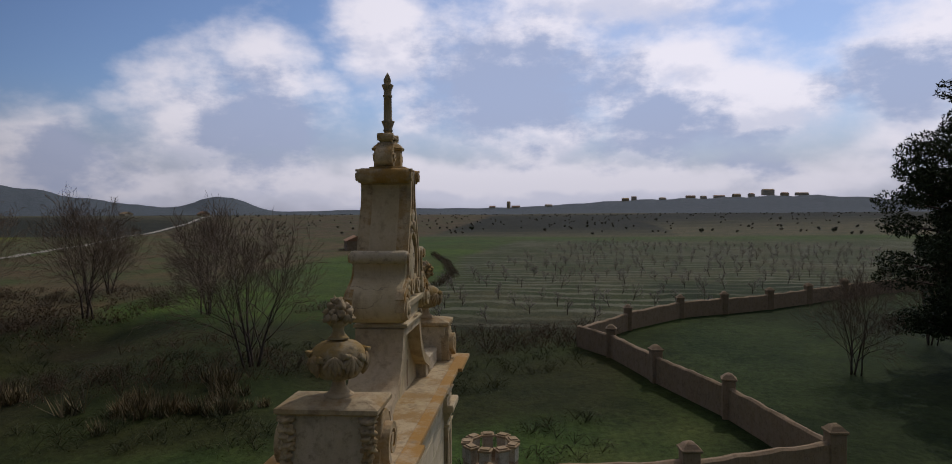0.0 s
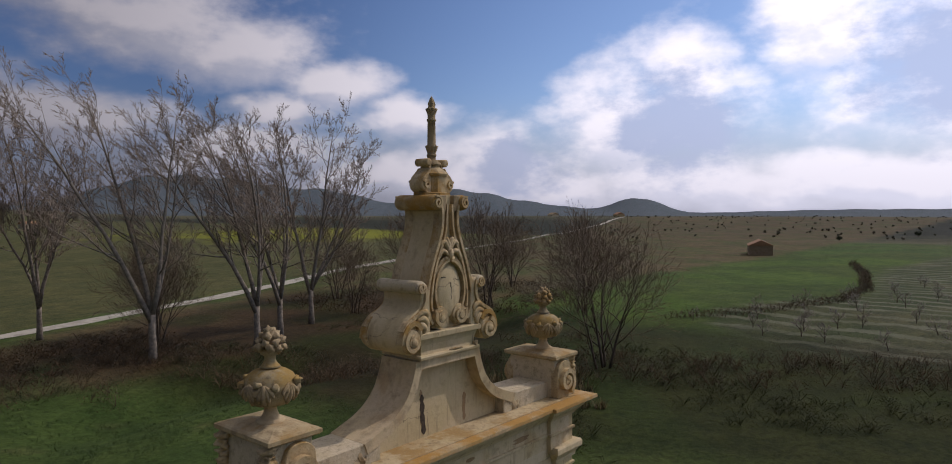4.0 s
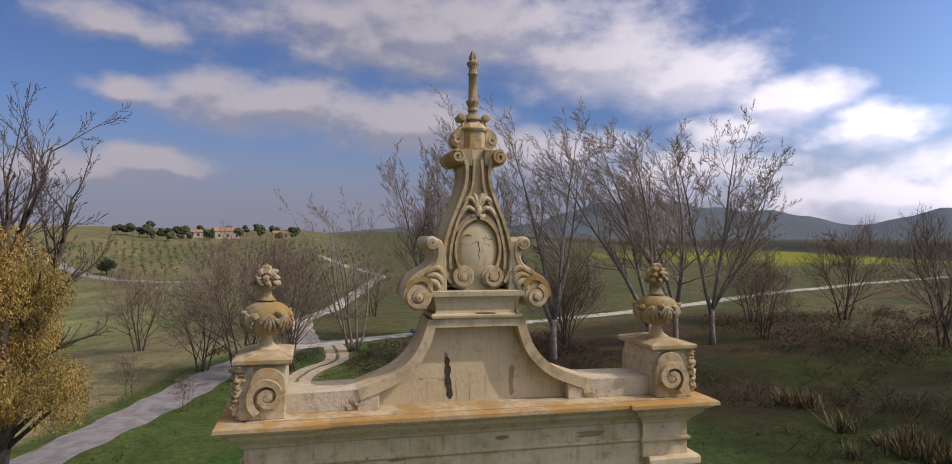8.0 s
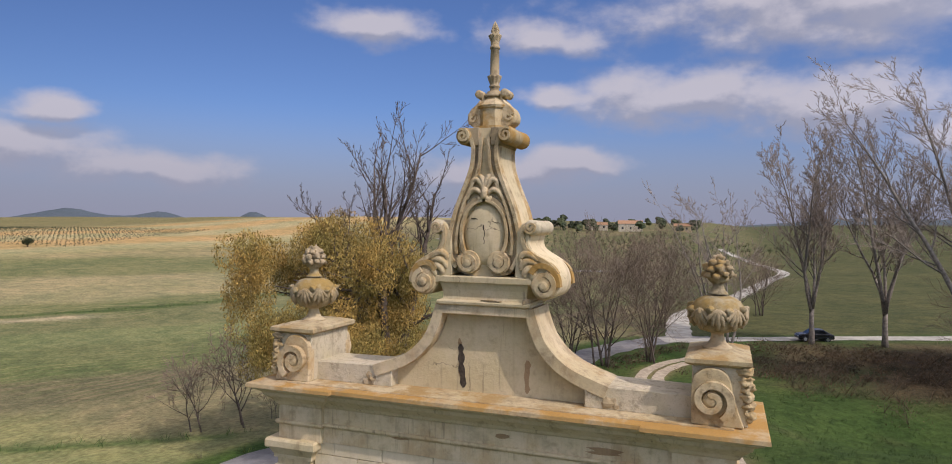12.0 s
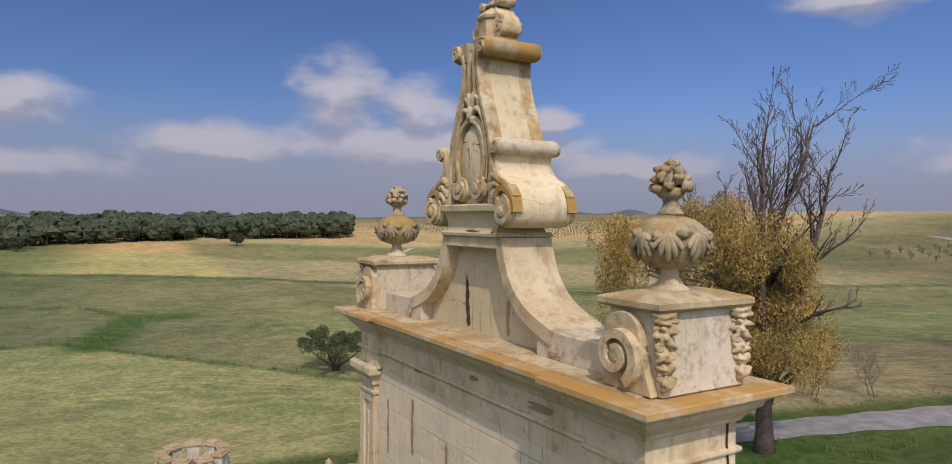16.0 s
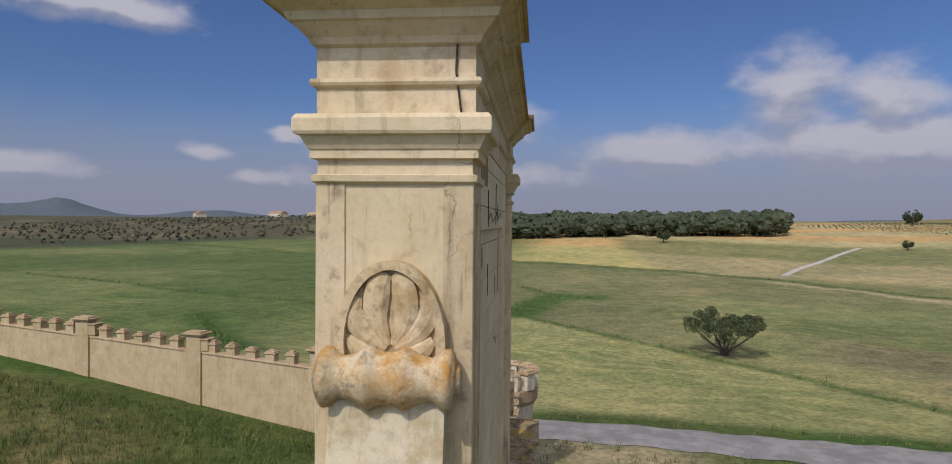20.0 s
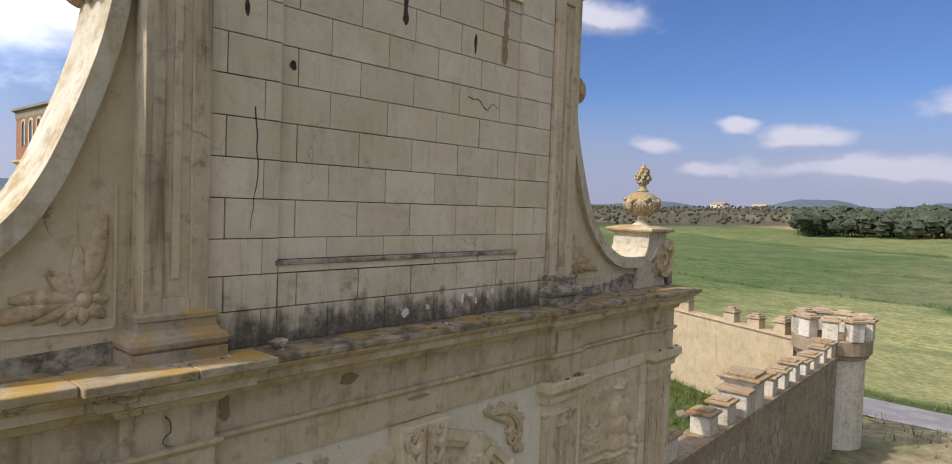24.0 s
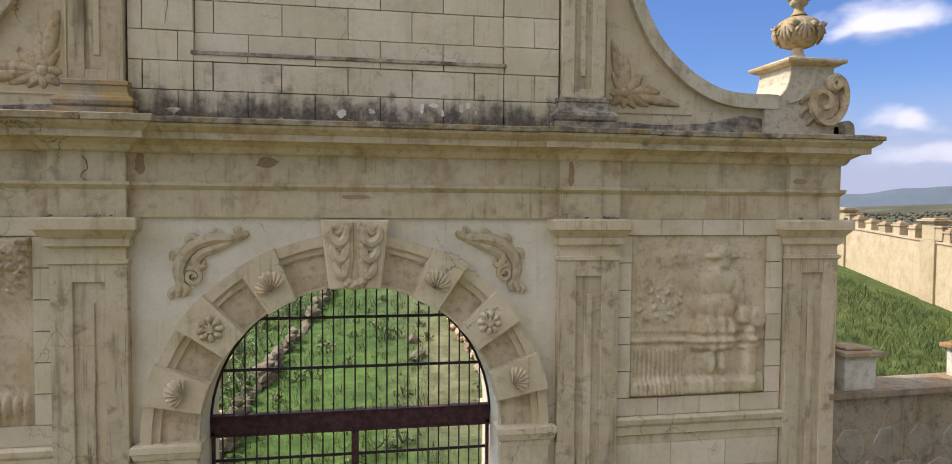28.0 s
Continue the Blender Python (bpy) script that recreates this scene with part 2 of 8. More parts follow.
    if lichen:
        up = n("ShaderNodeSeparateXYZ", out=2, i0=n("ShaderNodeNewGeometry", out=1))
        where = n.math("MULTIPLY", n.band(n.noise(n.vec("ADD", pos, (4.0, 1.0, 6.0)), 2.1, 8.0, 0.7), 0.62 - 0.3 * lichen, 0.78 - 0.3 * lichen), n.band(up, -0.5, 0.75, wrap, 1.0))
        gold = n.mix(n.noise(pos, 34.0, 4.0), rgb(*lichen_colour), rgb(lichen_colour[0] * 0.62, lichen_colour[1] * 0.7, lichen_colour[2] * 1.1))
        c = n.mix(n.math("MULTIPLY", where, 0.92), c, gold)
    c = n.tint(1.0, c, rgb(1.05, 0.99, 0.885))
    c = n.tint(1.0, c, n.mix(rnd, rgb(1 - shift, 1 - shift, 1 - shift * 1.3), rgb(1 + shift * 0.4, 1 + shift * 0.4, 1 + shift * 0.4)))
    h = n.math("ADD", n.math("ADD", n.math("MULTIPLY", fine, 0.5), n.math("MULTIPLY", mid, 0.8)), n.math("MULTIPLY", speck, 0.6))
    finish(n, s, c, h, pits + 0.15, 0.02)
    return m


def plain(name, base, vary=0.25, scale=8.0, rough=0.85, spec=0.3, metal=0.0, bump=0.25, dist=0.01, island=False):
    m, n, s = material(name, rough, spec)
    s.inputs["Metallic"].default_value = metal
    pos = n("ShaderNodeNewGeometry")
    a = n.noise(pos, scale, 6.0, 0.6)
    b = n.noise(pos, scale * 7.0, 4.0, 0.6)
    c = n.mix(n.band(a, 0.35, 0.65), rgb(*(v * (1 - vary) for v in base)), rgb(*(min(1, v * (1 + vary * 0.7)) for v in base)))
    c = n.tint(0.5, c, n.mix(b, rgb(0.6, 0.6, 0.6), rgb(1.25, 1.25, 1.25)))
    if island:
        r = n("ShaderNodeNewGeometry", out=8)
        c = n.tint(1.0, c, n.mix(r, rgb(0.62, 0.66, 0.6), rgb(1.35, 1.25, 1.1)))
    finish(n, s, c, b, bump, dist)
    return m


STUCCO = stone("lime_plaster", (0.625, 0.54, 0.38), (0.25, 0.19, 0.115), rust=0.2, grime=0.38, grey=0.08, streak=0.55, crackle=0.6)
SPANDREL = stone("white_spandrel_plaster", (0.74, 0.69, 0.575), (0.34, 0.28, 0.19), rust=0.12, grime=0.15, grey=0.05, streak=0.2, crackle=0.4)
FRIEZE = stone("stained_frieze", (0.61, 0.525, 0.37), (0.23, 0.17, 0.10), rust=0.55, grime=0.45, grey=0.3, streak=0.6, crackle=0.6)
BLOCK = stone("plaster_block", (0.65, 0.575, 0.435), (0.38, 0.31, 0.22), rust=0.1, grime=0.3, grey=0.12, streak=0.35, shift=0.1, crackle=0.35)
PILASTER = stone("weathered_pilaster", (0.57, 0.485, 0.345), (0.21, 0.16, 0.1), grime=0.7, grey=0.2, streak=0.95, crackle=0.5)
CRUSTED = stone("crusted_block", (0.63, 0.555, 0.42), (0.2, 0.16, 0.11), grime=0.45, grey=0.3, streak=0.35, shift=0.06, rust=0.1, crust=(6.42, 7.0))
PEDESTAL = stone("rough_pedestal_plaster", rust=0.15, base=(0.56, 0.505, 0.395), dirt=(0.28, 0.24, 0.17), grime=0.5, grey=0.2, streak=0.3, pits=0.8, crackle=0.7, mottle=0.6)
CORE = plain("joint_mortar", (0.24, 0.21, 0.165), 0.3, 12.0)
DECK = stone("lichened_cornice", (0.52, 0.44, 0.30), (0.22, 0.165, 0.10), mottle=0.5, grime=0.7, lichen=0.52, grey=0.4, streak=0.2, lichen_colour=(0.40, 0.255, 0.085), rust=0.5)
EDGE = stone("golden_lichen_edge", (0.48, 0.38, 0.24), (0.24, 0.19, 0.12), mottle=0.4, wrap=0.6, grime=0.5, lichen=0.72, grey=0.45, streak=0.2, lichen_colour=(0.45, 0.25, 0.055), rust=0.5)
RELIEF = stone("tan_relief_stone", (0.60, 0.51, 0.355), (0.29, 0.225, 0.14), grime=0.6, grey=0.25, streak=0.4, mottle=0.45, rust=0.5)
CARVED = stone("carved_stone", (0.58, 0.485, 0.33), (0.21, 0.155, 0.09), mottle=0.55, grime=0.75, lichen=0.5, grey=0.45, streak=0.3, pits=0.5, lichen_colour=(0.42, 0.25, 0.06), rust=0.5)
URN = stone("urn_stone", (0.42, 0.365, 0.255), (0.17, 0.14, 0.09), mottle=0.7, wrap=0.12, grime=0.8, lichen=0.68, grey=0.5, streak=0.2, pits=0.6, lichen_colour=(0.37, 0.24, 0.06))
SMUT = stone("blackened_plaster", (0.42, 0.375, 0.29), (0.12, 0.10, 0.075), grime=0.9, grey=0.6, streak=0.4, black=0.55)
ROLL = stone("golden_roll_stone", (0.56, 0.50, 0.38), (0.19, 0.15, 0.1), grime=0.7, lichen=0.72, grey=0.5, streak=0.2, pits=1.0, mottle=0.7, wrap=0.45, lichen_colour=(0.48, 0.25, 0.04))
SCAR = stone("bare_rubble", (0.36, 0.255, 0.155), (0.14, 0.095, 0.06), grime=0.7, grey=0.0, pits=0.9)
PLASTER = stone("tan_wall_plaster", (0.46, 0.38, 0.25), (0.22, 0.165, 0.105), grime=0.45, grey=0.12, streak=0.45, crackle=0.3)
WHITEWASH = stone("flaking_whitewash", (0.58, 0.55, 0.48), (0.27, 0.22, 0.155), grime=0.7, grey=0.4, streak=0.7, mottle=0.4, rust=0.3)
WALLSTONE = stone("grey_rendered_wall", (0.34, 0.285, 0.205), (0.13, 0.105, 0.072), grime=0.8, grey=0.6, streak=0.7, mottle=0.5, pits=0.6)
WALLCAP = stone("dirty_wall_coping", (0.27, 0.225, 0.16), (0.11, 0.09, 0.062), grime=0.8, grey=0.6, lichen=0.3, mottle=0.6, pits=0.8)
TILECAP = stone("stepped_brick_cap", (0.42, 0.33, 0.22), (0.2, 0.15, 0.1), grime=0.6, grey=0.4, lichen=0.2)
RUBBLE = stone("rubble_stone", (0.33, 0.26, 0.185), (0.17, 0.125, 0.085), grime=0.6, grey=0.35, pits=0.8)
IRON = plain("dark_iron", (0.035, 0.022, 0.018), 0.3, 20.0, 0.55, 0.4, metal=0.4)
RUST = plain("rusty_iron", (0.06, 0.024, 0.02), 0.4, 14.0, 0.8, 0.3)

# ---------------------------------------------------------------- mesh tools
def mesh_of(bm, mat, smooth=False):
    me = bpy.data.meshes.new("part")
    bm.normal_update()
    bm.to_mesh(me)
    bm.free()
    me.materials.append(mat)
    if smooth:
        me.polygons.foreach_set("use_smooth", [True] * len(me.polygons))
    return me


def part(name, bm, mat, parent=None, label="", smooth=False):
    """Links a bmesh (or a mesh) as one object under a thing."""
    me = bm if isinstance(bm, bpy.types.Mesh) else mesh_of(bm, mat, smooth)
    ob = new(name, me)
    ob.parent = parent
    if label:
        ob["label"] = label
    return ob


def thing(name, label, category, m=None, group="", kind=""):
    ob = new(name)
    ob.matrix_world = m or Matrix()
    return tagged(ob, label, category, group, kind)


def from_lists(verts, faces, mat, smooth=False):
    me = bpy.data.meshes.new("part")
    me.from_pydata(verts, [], faces)
    me.materials.append(mat)
    if smooth:
        me.polygons.foreach_set("use_smooth", [True] * len(me.polygons))
    return me


def join(*bms):
    """Several bmeshes as one."""
    first = bms[0]
    for b in bms[1:]:
        me = bpy.data.meshes.new("tmp")
        b.to_mesh(me)
        first.from_mesh(me)
        b.free()
        bpy.data.meshes.remove(me)
    return first


def box(x0, x1, y0, y1, z0, z1, bevel=0.0):
    bm = bmesh.new()
    bmesh.ops.create_cube(bm, size=1.0)
    for v in bm.verts:
        v.co = Vector(((x0 + x1) / 2 + v.co.x * abs(x1 - x0), (y0 + y1) / 2 + v.co.y * abs(y1 - y0), (z0 + z1) / 2 + v.co.z * abs(z1 - z0)))
    if bevel:
        bmesh.ops.bevel(bm, geom=bm.edges[:], offset=bevel, segments=1, affect="EDGES")
    return bm


def prism(points, y0, y1, bevel=0.0):
    """A polygon in x and z, given points in order, pushed along y."""
    bm = bmesh.new()
    a = [bm.verts.new((x, y0, z)) for x, z in points]
    b = [bm.verts.new((x, y1, z)) for x, z in points]
    k = len(points)
    bm.faces.new(a)
    bm.faces.new(b[::-1])
    for i in range(k):
        bm.faces.new((a[i], b[i], b[(i + 1) % k], a[(i + 1) % k]))
    bmesh.ops.recalc_face_normals(bm, faces=bm.faces)
    if bevel:
        sharp = [e for e in bm.edges if len(e.link_faces) == 2 and e.calc_face_angle(0) > 0.7]
        bmesh.ops.bevel(bm, geom=sharp, offset=bevel, segments=1, affect="EDGES")
    return bm


def inset_plan(plan, off):
    """The plan's polygon (counter-clockwise x, y) moved outwards by off, with mitred corners."""
    k, out = len(plan), []
    for i in range(k):
        p0, p1, p2 = Vector(plan[i - 1]), Vector(plan[i]), Vector(plan[(i + 1) % k])
        d1, d2 = (p1 - p0).normalized(), (p2 - p1).normalized()
        n1, n2 = Vector((d1.y, -d1.x)), Vector((d2.y, -d2.x))
        m = (n1 + n2)
        m = m / max(m.dot(n1), 0.2)
        out.append(p1 + m * off)
    return out


def moulding(plan, profile):
    """A moulding run round a plan: profile rows of (outwards, z), from below to above; closed at both ends."""
    bm, rings = bmesh.new(), []
    for off, z in profile:
        rings.append([bm.verts.new((p.x, p.y, z)) for p in inset_plan(plan, off)])
    k = len(plan)
    for a, b in zip(rings, rings[1:]):
        for i in range(k):
            bm.faces.new((a[i], a[(i + 1) % k], b[(i + 1) % k], b[i]))
    bm.faces.new(rings[0][::-1])
    bm.faces.new(rings[-1])
    return bm


def rect(x0, x1, y0, y1):
    return [(x0, y0), (x1, y0), (x1, y1), (x0, y1)]


def lathe(profile, seg=28, wobble=None):
    """Rows of (radius, z) turned about z."""
    bm, rings = bmesh.new(), []
    for r, z in profile:
        ring = []
        for i in range(seg):
            a = 2 * math.pi * i / seg
            rr = r * (1 + (wobble(a, z) if wobble else 0))
            ring.append(bm.verts.new((rr * math.cos(a), rr * math.sin(a), z)))
        rings.append(ring)
    for a, b in zip(rings, rings[1:]):
        for i in range(seg):
            bm.faces.new((a[i], a[(i + 1) % seg], b[(i + 1) % seg], b[i]))
    bm.faces.new(rings[0][::-1])
    bm.faces.new(rings[-1])
    return bm


def moved(bm, m):
    bmesh.ops.transform(bm, matrix=m, verts=bm.verts)
    return bm


def strip(line, width, y0, y1, taper=None):
    """A band in the x, z plane: it follows line, is width wide (or a function of 0..1), and goes from y0 to y1 in depth."""
    bm, rows, k = bmesh.new(), [], len(line)
    for i, (x, z) in enumerate(line):
        a, b = Vector(line[max(i - 1, 0)]), Vector(line[min(i + 1, k - 1)])
        d = (b - a).normalized() if (b - a).length > 1e-9 else Vector((1, 0))
        w = (width(i / (k - 1)) if callable(width) else width) / 2
        nx, nz = -d.y * w, d.x * w
        rows.append([bm.verts.new(c) for c in ((x + nx, y0, z + nz), (x + nx, y1, z + nz), (x - nx, y1, z - nz), (x - nx, y0, z - nz))])
    for a, b in zip(rows, rows[1:]):
        for i in range(4):
            bm.faces.new((a[i], a[(i + 1) % 4], b[(i + 1) % 4], b[i]))
    bm.faces.new(rows[0][::-1])
    bm.faces.new(rows[-1])
    bmesh.ops.recalc_face_normals(bm, faces=bm.faces)
    return bm


def spiral(cx, cz, r0, r1, turns, start, sense=1, k=40):
    """Points of a spiral in x and z from radius r0 in to r1."""
    out = []
    for i in range(k + 1):
        f = i / k
        a = start + sense * 2 * math.pi * turns * f
        r = r0 + (r1 - r0) * f**0.8
        out.append((cx + r * math.cos(a), cz + r * math.sin(a)))
    return out


def curve_through(points, k=8):
    """A smooth line (Catmull-Rom) through points."""
    p = [Vector(q) for q in points]
    p = [p[0] * 2 - p[1]] + p + [p[-1] * 2 - p[-2]]
    out = []
    for i in range(1, len(p) - 2):
        for j in range(k):
            t = j / k
            out.append(0.5 * ((2 * p[i]) + (p[i + 1] - p[i - 1]) * t + (2 * p[i - 1] - 5 * p[i] + 4 * p[i + 1] - p[i + 2]) * t * t + (3 * p[i] - p[i - 1] - 3 * p[i + 1] + p[i + 2]) * t**3))
    out.append(p[-2])
    return [tuple(q) for q in out]


def lump(c, size, seed=0, rough=0.25, sub=2):
    """A knobbly carved lump."""
    bm = bmesh.new()
    bmesh.ops.create_icosphere(bm, subdivisions=sub, radius=1.0)
    off = Vector((seed * 3.7, seed * 1.3, seed * 2.1))
    for v in bm.verts:
        f = 1 + rough * noise.noise(v.co * 1.6 + off) * 1.6 + rough * 0.5 * noise.noise(v.co * 4.0 + off)
        v.co = Vector((c[0] + v.co.x * f * size[0], c[1] + v.co.y * f * size[1], c[2] + v.co.z * f * size[2]))
    return bm


def sweep_tube(points, radii, seg=6):
    """Lists of verts and faces for a tapering tube along points."""
    verts, faces = [], []
    k = len(points)
    ref, u = Vector((0.31, 0.2, 0.93)), None
    for i, p in enumerate(points):
        p = Vector(p)
        d = (Vector(points[min(i + 1, k - 1)]) - Vector(points[max(i - 1, 0)]))
        d = d.normalized() if d.length > 1e-9 else Vector((0, 0, 1))
        u = d.cross(ref) if u is None else u - d * u.dot(d)
        u = u.normalized() if u.length > 1e-4 else d.orthogonal().normalized()
        w = d.cross(u)
        for j in range(seg):
            a = 2 * math.pi * j / seg
            verts.append(p + (u * math.cos(a) + w * math.sin(a)) * radii[i])
    for i in range(k - 1):
        for j in range(seg):
            a, b = i * seg + j, i * seg + (j + 1) % seg
            faces.append((a, b, b + seg, a + seg))
    faces.append(tuple(range(seg))[::-1])
    faces.append(tuple(range((k - 1) * seg, k * seg)))
    return verts, faces


def leafy(line, width, y, side, depth=0.6):
    """A rounded carved stroke in the x, z plane, half sunk in the face at y; width is its full width along 0..1."""
    k = len(line)
    v, f = sweep_tube([(x, 0.0, z) for x, z in line], [width(i / (k - 1)) / 2 for i in range(k)], 8)
    bm = bmesh.new()
    vs = [bm.verts.new((q.x, y + side * 0.004 + q.y * depth, q.z)) for q in v]
    for face in f:
        bm.faces.new([vs[i] for i in face])
    bmesh.ops.recalc_face_normals(bm, faces=bm.faces)
    return bm


class Heap:
    """Collects loose pieces of verts and faces into one mesh."""

    def __init__(self):
        self.verts, self.faces = [], []

    def add(self, verts, faces):
        k = len(self.verts)
        self.verts.extend(verts)
        self.faces.extend(tuple(i + k for i in f) for f in faces)

    def mesh(self, mat, smooth=False):
        return from_lists(self.verts, self.faces, mat, smooth)

# ---------------------------------------------------------------- ground
def ramp(v, lo, hi):
    t = np.clip((np.asarray(v, float) - lo) / (hi - lo), 0, 1)
    return t * t * (3 - 2 * t)


def wave(x, y, f, seed=0.0):
    """Cheap rolling unevenness, -1 to 1."""
    return (np.sin(x * f + 1.7 * np.sin(y * f * 0.61 + seed) + seed * 2.1) + np.sin(y * f * 1.13 + 1.3 * np.sin(x * f * 0.77 - seed) + seed)) / 2


def height(x, y):
    """The lie of the land: even at the gate, up to the south-west yard, down to the western hollow, up again to the far ridges."""
    x, y = np.asarray(x, float), np.asarray(y, float)
    h = 0.03 * np.clip(x, 0, 90) - 0.06 * np.clip(-x - 17, 0, 42)
    h = h + 0.135 * np.clip(-y - 0.5, 0, 30) * ramp(-x, -9, 3) * ramp(x, -70, -24)
    west = -0.86 * x + 0.5 * y
    h = h + 14.5 * ramp(west, 85, 430)
    h = h + 2.5 * ramp(y - 0.3 * np.abs(x), 130, 420) + 7.0 * ramp(y - 0.3 * np.abs(x), 170, 360) * ramp(-x, -40, 30)
    h = h + 9.0 * ramp(x + 0.3 * np.abs(y), 250, 900)
    r = np.hypot(x, y)
    h = h + 0.12 * wave(x, y, 0.21) * ramp(r, 9, 25) + 0.5 * wave(x, y, 0.031, 2.0) * ramp(r, 60, 160) + 1.6 * wave(x, y, 0.008, 4.0) * ramp(r, 220, 600)
    # hills on the skyline: yaw, half width, rise in degrees
    yaw = np.degrees(np.arctan2(-x, y))
    for at, wide, rise in ((-24, 6, 1.9), (-31, 7, 2.3), (-39, 4.4, 1.35), (-48.4, 4.4, 1.9), (-55, 5.5, 1.0), (-64, 2.6, 1.25), (-99, 9, 0.9), (-112, 9, 1.1), (-80, 14, 0.5), (127.3, 2.9, 1.25), (135, 4.5, 1.1), (117, 4, 0.6), (105, 4.2, 1.15), (97, 2.9, 1.05), (46, 2.2, 0.75), (52, 3, 0.9), (39, 1.4, 0.9), (-10, 6, 0.7), (150, 12, 1.0), (180, 16, 1.2), (-150, 20, 1.0)):
        off = (yaw - at + 180) % 360 - 180
        h = h + 2700 * math.tan(radians(rise)) * np.exp(-((off / wide) ** 2)) * ramp(r, 1750, 2700) * (1 + 0.05 * np.sin(off * 1.9 + at) + 0.02 * np.sin(off * 5.7))
    # the stream bed north-east of the gate
    bed = y - 44 - 0.12 * (x - 20) - 3 * np.sin(x * 0.09)
    h = h - 1.5 * np.exp(-(bed / 5.0) ** 2) * ramp(x, 4, 14) * ramp(-x, -75, -55)
    return h


def ground_z(x, y):
    return float(height(x, y))


def mixc(a, b, f):
    return a + (np.asarray(b) - a) * np.asarray(f)[..., None]


ROAD = curve_through([(-36, -140), (-31.5, -60), (-29.4, -20), (-28.4, 2), (-26.9, 12), (-25.2, 20), (-21.5, 32), (-17.6, 44), (-13.6, 58), (-10.2, 71), (-5.0, 81), (1.5, 84.5)], 10)
LANE = curve_through([(-5.0, 81), (2.5, 84), (16, 88), (36, 94.5), (60, 103), (84, 113), (130, 132), (190, 157), (300, 203), (480, 275), (900, 440)], 10)
TRACK = curve_through([(3.2, 30), (2.2, 38), (-1.5, 48), (-3.9, 57), (-2.6, 64), (0.2, 70), (0.5, 77), (0.0, 83)], 8)
FARM_LANE = curve_through([(-3, 84), (-4, 108), (1.5, 128), (8, 160), (15, 195), (19, 222), (10, 262), (0, 300)], 8)


HEDGE = [(-300, -200), (-225, -85), (-209, -55), (-182, -9), (-166, 20), (-153.5, 38), (-138, 52), (-119, 61.5), (-110, 70), (-100, 89), (-86, 140), (-60, 200)]
BALK = [(-175, -180), (-148, -133), (-104, -61), (-91, -28), (-90, -5.3), (-79, 2.5), (-63, 14.5), (-50, 21.5), (-36, 27), (-30, 30)]
SLOPE = [(-330, -160), (-286, -60), (-266, 40), (-237, 70), (-212, 110), (-200, 180), (-190, 260)]
CURL = [(-127, -60), (-127, -35), (-129, -17), (-124, -2), (-111, 2.5), (-98, -0.5), (-90, -5.3)]
HOLLOW = [(-86, -2.5), (-98, 0.5), (-109, 4.5), (-108, 10)]
DELL = [(-78, -44), (-64, -34.6), (-44, -23)]


def near_line(x, y, line):
    d = np.full(np.shape(x), 1e9)
    p = np.array(line)
    for a, b in zip(p, p[1:]):
        ab = b - a
        t = np.clip(((x - a[0]) * ab[0] + (y - a[1]) * ab[1]) / (ab @ ab), 0, 1)
        d = np.minimum(d, np.hypot(x - a[0] - t * ab[0], y - a[1] - t * ab[1]))
    return d


def orchard_ground(x, y):
    """Where the orchard's striped floor lies: between the ditch, the meadow and the paddock wall."""
    edge = np.interp(x, [58, 64, 72, 82, 100, 112, 150, 180, 300], [2, 13, 23, 26, 19, 13, 18, 20, 0])
    wall = np.interp(-y, [6, 12, 19, 25, 32, 38, 45, 58, 120], [58, 65, 72, 75.5, 79.5, 83.5, 88, 96, 110])
    return ramp(x, 60, 66) * ramp(edge - y, -2, 3) * ramp(x - wall, 0, 2) * ramp(-x, -300, -250)


